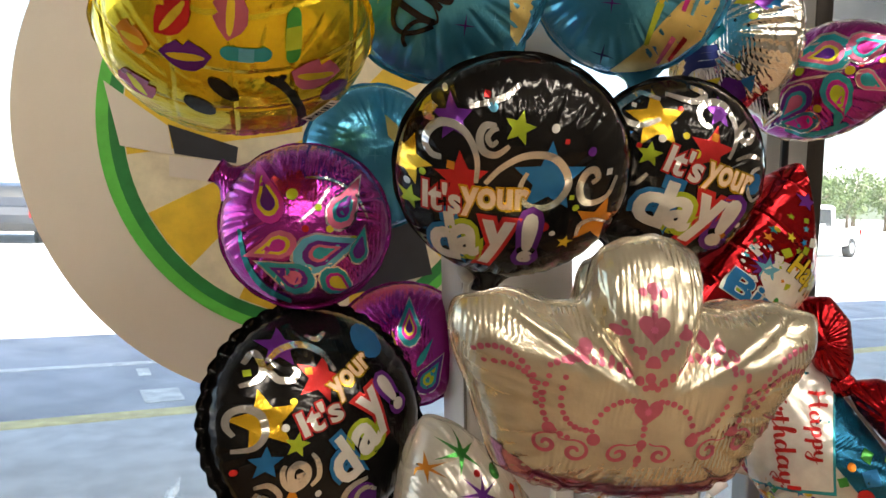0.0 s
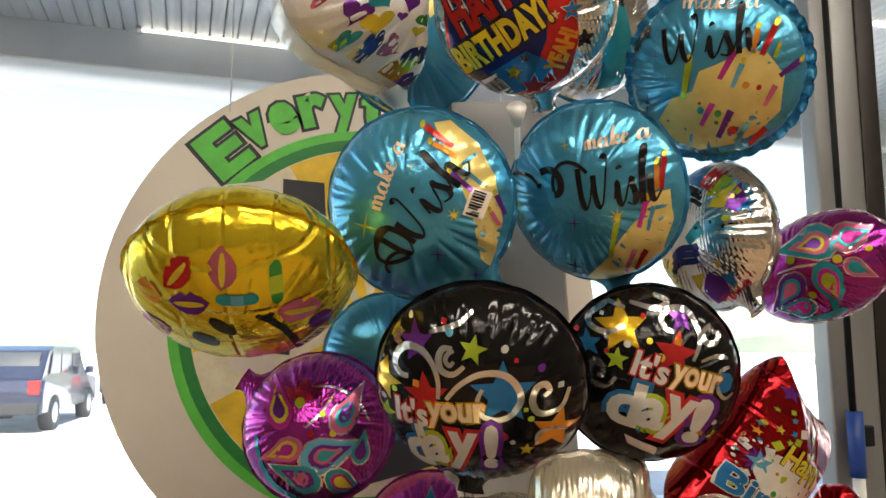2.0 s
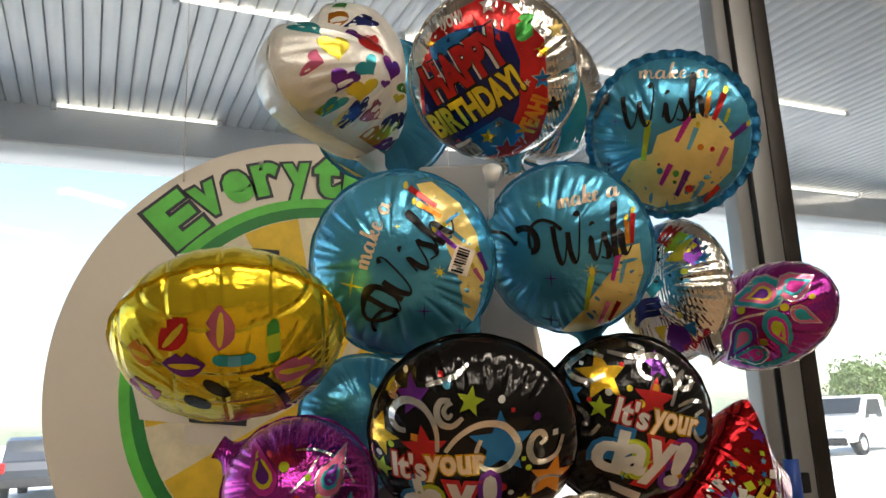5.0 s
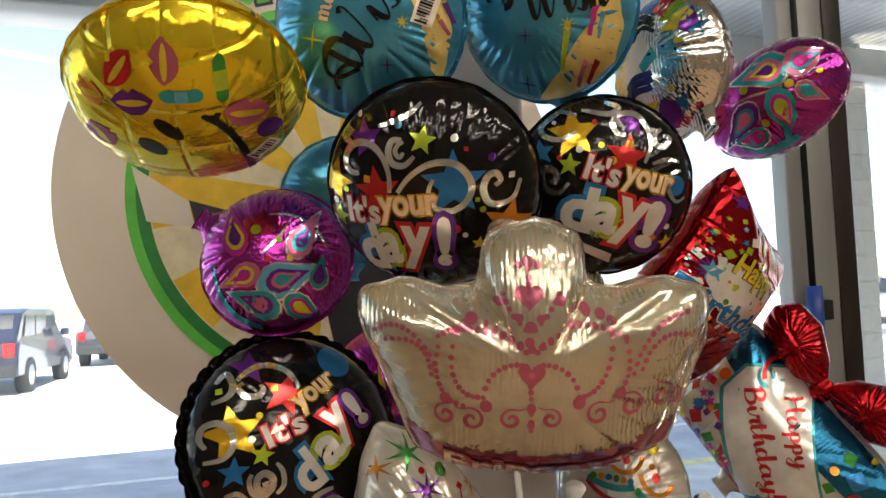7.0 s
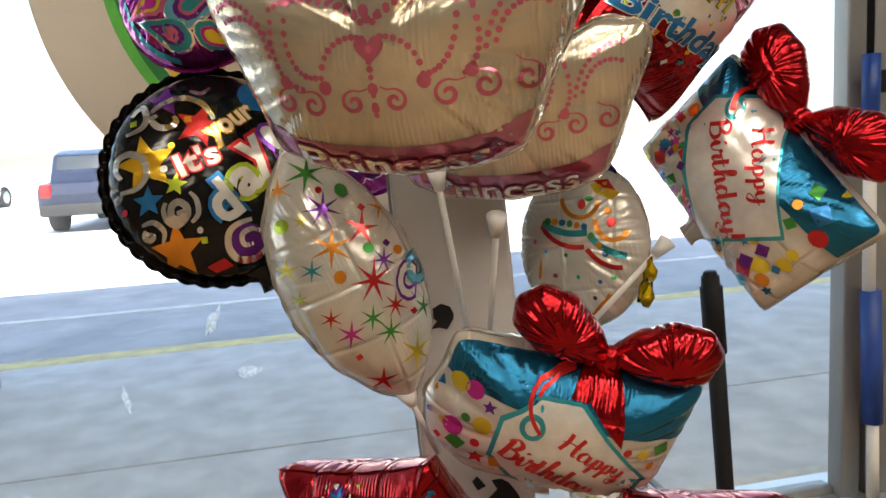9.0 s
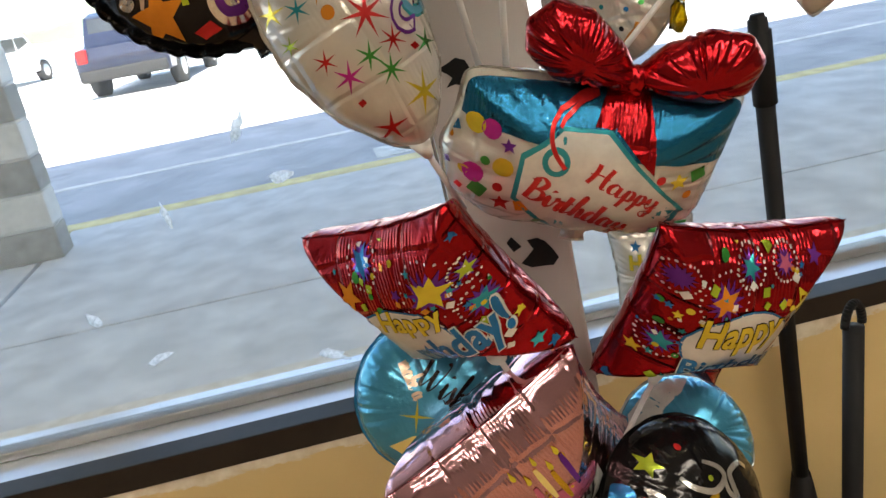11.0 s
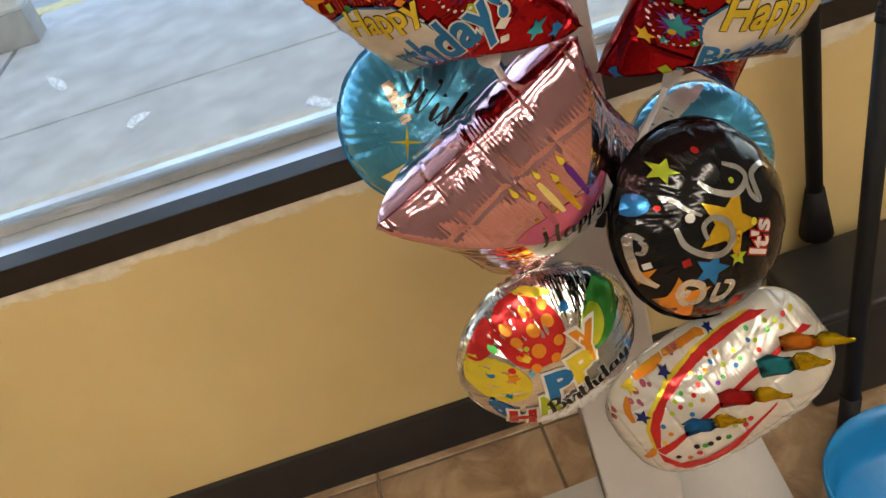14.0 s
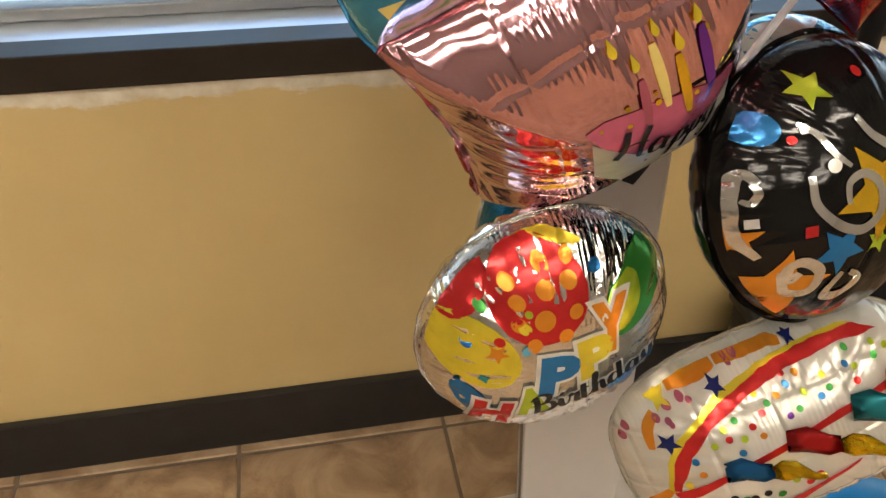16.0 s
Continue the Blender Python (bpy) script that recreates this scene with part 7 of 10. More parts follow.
b.lay("paisley_print", poly([(-0.0443, -0.0228), (-0.0330, -0.0326), (-0.0260, -0.0395), (-0.0195, -0.0413), (-0.0104, -0.0392), (-0.0056, -0.0358), (-0.0039, -0.0313), (-0.0071, -0.0253), (-0.0130, -0.0229), (-0.0245, -0.0235)]), I_TEAL, 8.30)
b.lay("paisley_print", poly([(-0.0355, -0.0258), (-0.0284, -0.0322), (-0.0235, -0.0369), (-0.0185, -0.0383), (-0.0125, -0.0369), (-0.0097, -0.0344), (-0.0087, -0.0313), (-0.0102, -0.0274), (-0.0146, -0.0257), (-0.0229, -0.0259)]), I_MAG, 9.30)
b.lay("printed_spot", poly(spot(disc_pts(14), -0.0034, 0.0151, 0.0047)), I_LIME, 3)
b.lay("printed_spot", poly(spot(disc_pts(14), 0.0363, -0.0024, 0.0041)), I_YEL, 3)
b.lay("printed_spot", poly(spot(disc_pts(14), 0.0612, -0.0041, 0.0028)), I_YEL, 3)
b.lay("printed_spot", poly(spot(disc_pts(14), -0.0008, -0.0244, 0.0037)), I_LIME, 3)
b.lay("printed_spot", poly(spot(disc_pts(14), 0.0461, -0.0009, 0.0025)), I_RED, 3)
b.hook([(-0.0226, 0.0078), (-0.0024, 0.0061), (0.0171, 0.0010), (0.0305, -0.0008)], 0.0020, I_SILV, 2)
b.hook([(-0.0391, -0.0310), (-0.0195, -0.0460), (0.0127, -0.0468)], 0.0060, I_TEAL, 2)

b = Balloon("paisley_balloon", pose(0.333, 0.733, 1.272, 79.3, -1.7, -23.7), round_film(0.07, 38, 0.9, 0.7), MAGENTA_F, MAGENTA_F, "magenta paisley foil balloon half hidden behind the black ones")
b.lay("paisley_print", poly(spot(DROP, 0.0055, 0.0164, 0.0212, -0, 0.90)), I_SILV, 1)
b.lay("paisley_print", poly(spot(DROP, 0.0055, 0.0164, 0.0197, -0, 0.90)), I_TEAL, 2)
b.lay("paisley_print", poly(spot(DROP, 0.0055, 0.0164, 0.0133, -0, 0.90)), I_MAG, 3)
b.lay("paisley_print", poly(spot(DROP, 0.0055, 0.0164, 0.0090, -0, 0.90)), I_YEL, 4)
b.lay("paisley_print", poly(spot(DROP, 0.0055, 0.0164, 0.0061, -0, 0.90)), I_PUR, 5)
b.lay("paisley_print", poly(spot(DROP, 0.0249, -0.0332, 0.0196, -31, 1.00)), I_SILV, 1)
b.lay("paisley_print", poly(spot(DROP, 0.0249, -0.0332, 0.0182, -31, 0.99)), I_PUR, 2)
b.lay("paisley_print", poly(spot(DROP, 0.0249, -0.0332, 0.0124, -31, 0.98)), I_TEAL, 3)
b.lay("paisley_print", poly(spot(DROP, 0.0249, -0.0332, 0.0084, -31, 0.97)), I_LIME, 4)
b.lay("paisley_print", poly(spot(DROP, 0.0083, -0.0442, 0.0151, -61, 1.01)), I_SILV, 1)
b.lay("paisley_print", poly(spot(DROP, 0.0083, -0.0442, 0.0140, -61, 1.00)), I_MAG, 2)
b.lay("paisley_print", poly(spot(DROP, 0.0083, -0.0442, 0.0095, -61, 0.99)), I_PUR, 3)
b.lay("paisley_drop", poly(spot(DROP, -0.0082, -0.0054, 0.0131, 10, 0.38)), I_YEL, 2)
b.lay("paisley_drop", poly(spot(DROP, 0.0192, -0.0110, 0.0131, -30, 0.38)), I_TEAL, 2)

b = Balloon("heart_balloon", pose(0.206, 0.518, 1.739, 83.3, -37.9, 37.5), Film(polar(HEART, 2.5), 0.058, 35), CLEAR_F, CLEAR_F, "pearly heart foil balloon with small coloured heart prints", neck=265)
b.lay("heart_print", poly(spot(heart_pts(), -0.0534, 0.0108, 0.0092, -41, 1.33)), I_PUR, 1)
b.lay("heart_print", poly(spot(heart_pts(), -0.0467, 0.0358, 0.0129, -30, 0.90)), I_YEL, 1)
b.lay("heart_print", poly(spot(heart_pts(), 0.0114, 0.0545, 0.0152, -42, 0.39)), I_ORG, 1)
b.lay("heart_print", poly(spot(heart_pts(), -0.0441, 0.0578, 0.0110, -15, 0.74)), I_TEAL, 1)
b.lay("heart_print", poly(spot(heart_pts(), -0.0332, 0.0111, 0.0090, 9, 1.48)), I_TEAL, 1)
b.lay("heart_print", poly(spot(heart_pts(), -0.0109, 0.0249, 0.0139, -0, 1.25)), I_RED, 1)
b.lay("heart_print", poly(spot(heart_pts(), -0.0075, 0.0000, 0.0121, -42, 1.01)), I_PUR, 1)
b.lay("heart_print", poly(spot(heart_pts(), 0.0147, 0.0421, 0.0104, -113, 0.77)), I_NAVY, 1)
b.lay("heart_print", poly(spot(heart_pts(), -0.0652, 0.0328, 0.0059, 40, 1.79)), I_PINK, 1)
b.lay("heart_print", poly(spot(heart_pts(), -0.0439, -0.0177, 0.0122, -12, 0.64)), I_NAVY, 1)
b.lay("heart_print", poly(spot(heart_pts(), -0.0291, -0.0246, 0.0116, 42, 0.56)), I_ROSE, 1)
b.lay("heart_print", poly(spot(heart_pts(), -0.0590, -0.0038, 0.0064, -34, 1.18)), I_TEAL, 1)
b.lay("heart_print", poly(spot(heart_pts(), -0.0417, -0.0031, 0.0087, -17, 1.54)), I_YEL, 1)
b.lay("heart_print", poly(spot(heart_pts(), -0.0040, -0.0423, 0.0079, -14, 2.19)), I_NAVY, 1)
b.lay("heart_print", poly(spot(heart_pts(), -0.0204, -0.0471, 0.0090, -46, 1.32)), I_ORG, 1)
b.lay("heart_print", poly(spot(heart_pts(), -0.0058, -0.0639, 0.0106, -14, 0.59)), I_TEAL, 1)
b.lay("heart_print", poly(spot(heart_pts(), -0.0084, -0.0602, 0.0088, -35, 0.96)), I_PUR, 1)
b.lay("heart_print", poly(spot(heart_pts(), -0.0010, -0.0652, 0.0039, -12, 1.25)), I_PUR, 1)
b.lay("heart_print", poly(spot(heart_pts(), -0.0513, -0.0194, 0.0090, -40, 0.64)), I_CAKE, 1)
b.lay("heart_print", poly(spot(heart_pts(), 0.0318, 0.0639, 0.0090, -55, 0.49)), I_GRN, 1)
b.lay("heart_print", poly(spot(heart_pts(), 0.0010, -0.0200, 0.0061, -11, 2.00)), I_GRN, 1)
b.lay("heart_print", poly(spot(heart_pts(), -0.0217, -0.0082, 0.0034, -23, 1.77)), I_PUR, 1)
b.lay("heart_print", poly(spot(heart_pts(), -0.0136, -0.0471, 0.0113, -28, 0.57)), I_LIME, 1)
b.lay("heart_print", poly(spot(heart_pts(), -0.0219, 0.0377, 0.0097, -118, 0.69)), I_PUR, 1)
b.lay("heart_print", poly(spot(heart_pts(), -0.0647, -0.0045, 0.0074, -52, 0.59)), I_LIME, 1)
b.lay("heart_print", poly(spot(heart_pts(), -0.0086, -0.0247, 0.0041, -26, 1.62)), I_YEL, 1)

b = Balloon("crown_balloon", pose(0.316, 0.365, 1.325, 103.2, 1.8, -22.2), Film(polar(CROWN, 0.8), 0.05, 41, puckers=46, amp=0.22, inner=0.45, valleys=((50, 1.7, 0.09, 0.3), (130, 1.7, 0.09, 0.3), (22, 0.9, 0.07, 0.55), (158, 0.9, 0.07, 0.55))), CREAM, CREAM, "cream foil crown balloon with pink jewel print", rim=SILVER, size=0.941)
b.lay("printed_jewel", poly(spot(heart_pts(), -0.0048, 0.0456, 0.0092, -0, 1.04)), I_ROSE, 2)
b.lay("printed_spot", poly(spot(star_pts(8, 0.6), -0.0048, 0.0450, 0.0024, -0, 1.01)), I_PINK, 3)
b.lay("printed_jewel", poly(spot(heart_pts(), -0.0034, -0.0022, 0.0097, 0, 0.93)), I_ROSE, 2)
b.lay("printed_spot", poly(spot(star_pts(8, 0.6), -0.0034, -0.0022, 0.0029, 0, 0.84)), I_PINK, 3)
b.lay("printed_jewel", poly(spot(disc_pts(10), -0.0052, 0.0656, 0.0035, -0, 1.08)), I_ROSE, 2)
b.lay("printed_jewel", poly(spot(disc_pts(10), -0.0111, 0.0635, 0.0021, -1, 1.13)), I_ROSE, 2)
b.lay("printed_jewel", poly(spot(disc_pts(10), 0.0007, 0.0634, 0.0024, -0, 1.01)), I_ROSE, 2)
b.lay("printed_jewel", poly(spot(disc_pts(10), -0.0236, 0.0414, 0.0031, 5, 1.16)), I_ROSE, 2)
b.lay("printed_jewel", poly(spot(disc_pts(10), 0.0143, 0.0429, 0.0034, -5, 1.14)), I_ROSE, 2)
b.lay("printed_jewel", poly(spot(disc_pts(10), -0.0041, 0.0275, 0.0037, -0, 1.02)), I_ROSE, 2)
b.lay("printed_jewel", poly(spot(disc_pts(10), -0.0110, 0.0329, 0.0027, 8, 1.04)), I_ROSE, 2)
b.lay("printed_jewel", poly(spot(disc_pts(10), 0.0020, 0.0326, 0.0027, 0, 1.02)), I_ROSE, 2)
b.lay("printed_jewel", poly(spot(disc_pts(10), -0.0048, 0.0181, 0.0035, 8, 0.90)), I_ROSE, 2)
b.lay("printed_jewel", poly(spot(disc_pts(10), -0.0451, 0.0273, 0.0030, -8, 1.23)), I_ROSE, 2)
b.lay("printed_jewel", poly(spot(disc_pts(10), -0.0404, 0.0301, 0.0034, -1, 1.24)), I_ROSE, 2)
b.lay("printed_jewel", poly(spot(disc_pts(10), -0.0503, 0.0247, 0.0027, -1, 1.17)), I_ROSE, 2)
b.lay("printed_jewel", poly(spot(disc_pts(10), 0.0314, 0.0337, 0.0034, 1, 1.00)), I_ROSE, 2)
b.lay("printed_jewel", poly(spot(disc_pts(10), 0.0402, 0.0320, 0.0031, 1, 1.12)), I_ROSE, 2)
b.lay("printed_jewel", poly(spot(disc_pts(10), 0.0464, 0.0293, 0.0023, 1, 1.33)), I_ROSE, 2)
b.lay("printed_jewel", poly(spot(disc_pts(10), -0.0316, -0.0233, 0.0043, 8, 0.94)), I_ROSE, 2)
b.lay("printed_jewel", poly(spot(disc_pts(10), 0.0260, -0.0207, 0.0046, 1, 0.91)), I_ROSE, 2)
b.lay("printed_jewel", poly(spot(disc_pts(10), -0.0572, -0.0201, 0.0040, 7, 0.95)), I_ROSE, 2)
b.lay("printed_jewel", poly(spot(disc_pts(10), 0.0523, -0.0167, 0.0042, -6, 0.94)), I_ROSE, 2)
b.lay("printed_jewel", poly(spot(disc_pts(10), -0.0035, -0.0245, 0.0036, 0, 0.87)), I_ROSE, 2)
b.lay("printed_jewel", poly(spot(disc_pts(10), -0.0035, -0.0363, 0.0030, 0, 0.83)), I_ROSE, 2)
b.lay("printed_jewel", poly(spot(disc_pts(10), -0.0034, 0.0138, 0.0027, 0, 1.03)), I_ROSE, 2)
b.lay("printed_jewel", poly(spot(disc_pts(10), -0.0103, 0.0154, 0.0023, -0, 1.03)), I_ROSE, 2)
b.lay("printed_jewel", poly(spot(disc_pts(10), 0.0027, 0.0154, 0.0023, 0, 1.02)), I_ROSE, 2)
jewels(b, bez((-0.1029, 0.0196), (-0.0896, 0.0309), (-0.0739, 0.0237), (-0.0637, 0.0022), 11), 0.002, I_ROSE)
jewels(b, bez((-0.0964, 0.0135), (-0.0780, 0.0212), (-0.0669, 0.0131), (-0.0659, -0.0056), 10), 0.002, I_ROSE)
jewels(b, bez((-0.0612, 0.0207), (-0.0488, 0.0294), (-0.0313, 0.0244), (-0.0103, 0.0171), 11), 0.002, I_ROSE)
jewels(b, bez((-0.0612, 0.0139), (-0.0659, -0.0056), (-0.0612, -0.0212), (-0.0461, -0.0243), 10), 0.002, I_ROSE)
jewels(b, bez((-0.0521, 0.0146), (-0.0566, -0.0082), (-0.0459, -0.0186), (-0.0368, -0.0176), 9), 0.002, I_ROSE)
jewels(b, bez((-0.0333, -0.0177), (-0.0311, 0.0029), (-0.0137, 0.0066), (-0.0069, 0.0033), 9), 0.002, I_ROSE)
jewels(b, bez((0.0259, -0.0168), (0.0240, 0.0014), (0.0069, 0.0066), (0.0007, 0.0033), 8), 0.002, I_ROSE)
jewels(b, bez((0.0034, 0.0171), (0.0206, 0.0281), (0.0382, 0.0300), (0.0545, 0.0198), 11), 0.002, I_ROSE)
jewels(b, bez((0.0548, 0.0177), (0.0607, -0.0008), (0.0558, -0.0133), (0.0487, -0.0179), 8), 0.002, I_ROSE)
jewels(b, bez((0.0462, 0.0213), (0.0465, -0.0030), (0.0381, -0.0138), (0.0294, -0.0167), 9), 0.002, I_ROSE)
jewels(b, bez((0.0607, -0.0042), (0.0650, 0.0209), (0.0795, 0.0298), (0.0966, 0.0314), 11), 0.002, I_ROSE)
jewels(b, bez((0.0663, -0.0017), (0.0706, 0.0168), (0.0832, 0.0227), (0.0950, 0.0175), 9), 0.002, I_ROSE)
jewels(b, bez((-0.0052, 0.0617), (-0.0048, 0.0555), (-0.0048, 0.0521), (-0.0048, 0.0507), 3), 0.002, I_ROSE)
jewels(b, bez((-0.0041, -0.0094), (-0.0035, -0.0166), (-0.0035, -0.0278), (-0.0035, -0.0403), 6), 0.002, I_ROSE)
jewels(b, bez((-0.0208, 0.0465), (-0.0189, 0.0386), (-0.0137, 0.0322), (-0.0068, 0.0259), 5), 0.002, I_ROSE)
jewels(b, bez((0.0137, 0.0470), (0.0102, 0.0389), (0.0051, 0.0326), (-0.0017, 0.0259), 5), 0.002, I_ROSE)
jewels(b, bez((-0.0314, 0.0274), (-0.0207, 0.0213), (-0.0138, 0.0167), (-0.0068, 0.0121), 5), 0.002, I_ROSE)
jewels(b, bez((0.0223, 0.0281), (0.0136, 0.0222), (0.0068, 0.0171), (-0.0000, 0.0121), 5), 0.002, I_ROSE)
b.curl(-0.0408, -0.0334, 0.0083, 1.3, 4, 1, 0.8, 0.0022, mat=I_ROSE, layer=2)
b.curl(-0.0158, -0.0324, 0.0075, 1.3, 180, -1, 0.8, 0.0022, mat=I_ROSE, layer=2)
b.curl(0.0087, -0.0316, 0.0071, 1.3, -4, 1, 0.8, 0.0022, mat=I_ROSE, layer=2)
b.curl(0.0385, -0.0289, 0.0082, 1.3, 177, -1, 0.8, 0.0022, mat=I_ROSE, layer=2)
b.curl(0.0600, -0.0255, 0.0088, 1.3, -10, 1, 0.8, 0.0022, mat=I_ROSE, layer=2)
b.curl(-0.0575, -0.0316, 0.0077, 1.3, -167, -1, 0.8, 0.0022, mat=I_ROSE, layer=2)
b.curl(0.0831, -0.0242, 0.0094, 1.3, -21, 1, 0.8, 0.0022, mat=I_ROSE, layer=2)
b.lay("printed_band", poly([(-0.086, -0.044), (-0.06, -0.055), (-0.03, -0.0605), (0.0, -0.062), (0.03, -0.0605), (0.06, -0.055), (0.086, -0.044), (0.077, -0.068), (0.05, -0.079), (0.0, -0.084), (-0.05, -0.079), (-0.077, -0.068)]), I_MAUVE, 1)
b.word("Princess", 0.0, -0.0755, 0.118, 0.0175, I_SILV, 0, 4, I_ROSE, 0.015, 0.0, -4.0, 0.04)

b = Balloon("crown_balloon", pose(0.422, 0.511, 1.299, 101.4, -1.1, -26.4), Film(polar(CROWN, 0.8), 0.036, 42, puckers=46, amp=0.22, inner=0.45, valleys=((50, 1.7, 0.09, 0.3), (130, 1.7, 0.09, 0.3), (22, 0.9, 0.07, 0.55), (158, 0.9, 0.07, 0.55))), CREAM, CREAM, "cream foil crown balloon behind another like it", rim=SILVER)
b.lay("printed_jewel", poly(spot(heart_pts(), -0.0048, 0.0456, 0.0092, -0, 1.04)), I_ROSE, 2)
b.lay("printed_spot", poly(spot(star_pts(8, 0.6), -0.0048, 0.0450, 0.0024, -0, 1.01)), I_PINK, 3)
b.lay("printed_jewel", poly(spot(heart_pts(), -0.0034, -0.0022, 0.0097, 0, 0.93)), I_ROSE, 2)
b.lay("printed_spot", poly(spot(star_pts(8, 0.6), -0.0034, -0.0022, 0.0029, 0, 0.84)), I_PINK, 3)
b.lay("printed_jewel", poly(spot(disc_pts(10), -0.0052, 0.0656, 0.0035, -0, 1.08)), I_ROSE, 2)
b.lay("printed_jewel", poly(spot(disc_pts(10), -0.0111, 0.0635, 0.0021, -1, 1.13)), I_ROSE, 2)
b.lay("printed_jewel", poly(spot(disc_pts(10), 0.0007, 0.0634, 0.0024, -0, 1.01)), I_ROSE, 2)
b.lay("printed_jewel", poly(spot(disc_pts(10), -0.0236, 0.0414, 0.0031, 5, 1.16)), I_ROSE, 2)
b.lay("printed_jewel", poly(spot(disc_pts(10), 0.0143, 0.0429, 0.0034, -5, 1.14)), I_ROSE, 2)
b.lay("printed_jewel", poly(spot(disc_pts(10), -0.0041, 0.0275, 0.0037, -0, 1.02)), I_ROSE, 2)
b.lay("printed_jewel", poly(spot(disc_pts(10), -0.0110, 0.0329, 0.0027, 8, 1.04)), I_ROSE, 2)
b.lay("printed_jewel", poly(spot(disc_pts(10), 0.0020, 0.0326, 0.0027, 0, 1.02)), I_ROSE, 2)
b.lay("printed_jewel", poly(spot(disc_pts(10), -0.0048, 0.0181, 0.0035, 8, 0.90)), I_ROSE, 2)
b.lay("printed_jewel", poly(spot(disc_pts(10), -0.0451, 0.0273, 0.0030, -8, 1.23)), I_ROSE, 2)
b.lay("printed_jewel", poly(spot(disc_pts(10), -0.0404, 0.0301, 0.0034, -1, 1.24)), I_ROSE, 2)
b.lay("printed_jewel", poly(spot(disc_pts(10), -0.0503, 0.0247, 0.0027, -1, 1.17)), I_ROSE, 2)
b.lay("printed_jewel", poly(spot(disc_pts(10), 0.0314, 0.0337, 0.0034, 1, 1.00)), I_ROSE, 2)
b.lay("printed_jewel", poly(spot(disc_pts(10), 0.0402, 0.0320, 0.0031, 1, 1.12)), I_ROSE, 2)
b.lay("printed_jewel", poly(spot(disc_pts(10), 0.0464, 0.0293, 0.0023, 1, 1.33)), I_ROSE, 2)
b.lay("printed_jewel", poly(spot(disc_pts(10), -0.0316, -0.0233, 0.0043, 8, 0.94)), I_ROSE, 2)
b.lay("printed_jewel", poly(spot(disc_pts(10), 0.0260, -0.0207, 0.0046, 1, 0.91)), I_ROSE, 2)
b.lay("printed_jewel", poly(spot(disc_pts(10), -0.0572, -0.0201, 0.0040, 7, 0.95)), I_ROSE, 2)
b.lay("printed_jewel", poly(spot(disc_pts(10), 0.0523, -0.0167, 0.0042, -6, 0.94)), I_ROSE, 2)
b.lay("printed_jewel", poly(spot(disc_pts(10), -0.0035, -0.0245, 0.0036, 0, 0.87)), I_ROSE, 2)
b.lay("printed_jewel", poly(spot(disc_pts(10), -0.0035, -0.0363, 0.0030, 0, 0.83)), I_ROSE, 2)
b.lay("printed_jewel", poly(spot(disc_pts(10), -0.0034, 0.0138, 0.0027, 0, 1.03)), I_ROSE, 2)
b.lay("printed_jewel", poly(spot(disc_pts(10), -0.0103, 0.0154, 0.0023, -0, 1.03)), I_ROSE, 2)
b.lay("printed_jewel", poly(spot(disc_pts(10), 0.0027, 0.0154, 0.0023, 0, 1.02)), I_ROSE, 2)
jewels(b, bez((-0.1029, 0.0196), (-0.0896, 0.0309), (-0.0739, 0.0237), (-0.0637, 0.0022), 11), 0.002, I_ROSE)
jewels(b, bez((-0.0964, 0.0135), (-0.0780, 0.0212), (-0.0669, 0.0131), (-0.0659, -0.0056), 10), 0.002, I_ROSE)
jewels(b, bez((-0.0612, 0.0207), (-0.0488, 0.0294), (-0.0313, 0.0244), (-0.0103, 0.0171), 11), 0.002, I_ROSE)
jewels(b, bez((-0.0612, 0.0139), (-0.0659, -0.0056), (-0.0612, -0.0212), (-0.0461, -0.0243), 10), 0.002, I_ROSE)
jewels(b, bez((-0.0521, 0.0146), (-0.0566, -0.0082), (-0.0459, -0.0186), (-0.0368, -0.0176), 9), 0.002, I_ROSE)
jewels(b, bez((-0.0333, -0.0177), (-0.0311, 0.0029), (-0.0137, 0.0066), (-0.0069, 0.0033), 9), 0.002, I_ROSE)
jewels(b, bez((0.0259, -0.0168), (0.0240, 0.0014), (0.0069, 0.0066), (0.0007, 0.0033), 8), 0.002, I_ROSE)
jewels(b, bez((0.0034, 0.0171), (0.0206, 0.0281), (0.0382, 0.0300), (0.0545, 0.0198), 11), 0.002, I_ROSE)
jewels(b, bez((0.0548, 0.0177), (0.0607, -0.0008), (0.0558, -0.0133), (0.0487, -0.0179), 8), 0.002, I_ROSE)
jewels(b, bez((0.0462, 0.0213), (0.0465, -0.0030), (0.0381, -0.0138), (0.0294, -0.0167), 9), 0.002, I_ROSE)
jewels(b, bez((0.0607, -0.0042), (0.0650, 0.0209), (0.0795, 0.0298), (0.0966, 0.0314), 11), 0.002, I_ROSE)
jewels(b, bez((0.0663, -0.0017), (0.0706, 0.0168), (0.0832, 0.0227), (0.0950, 0.0175), 9), 0.002, I_ROSE)
jewels(b, bez((-0.0052, 0.0617), (-0.0048, 0.0555), (-0.0048, 0.0521), (-0.0048, 0.0507), 3), 0.002, I_ROSE)
jewels(b, bez((-0.0041, -0.0094), (-0.0035, -0.0166), (-0.0035, -0.0278), (-0.0035, -0.0403), 6), 0.002, I_ROSE)
jewels(b, bez((-0.0208, 0.0465), (-0.0189, 0.0386), (-0.0137, 0.0322), (-0.0068, 0.0259), 5), 0.002, I_ROSE)
jewels(b, bez((0.0137, 0.0470), (0.0102, 0.0389), (0.0051, 0.0326), (-0.0017, 0.0259), 5), 0.002, I_ROSE)
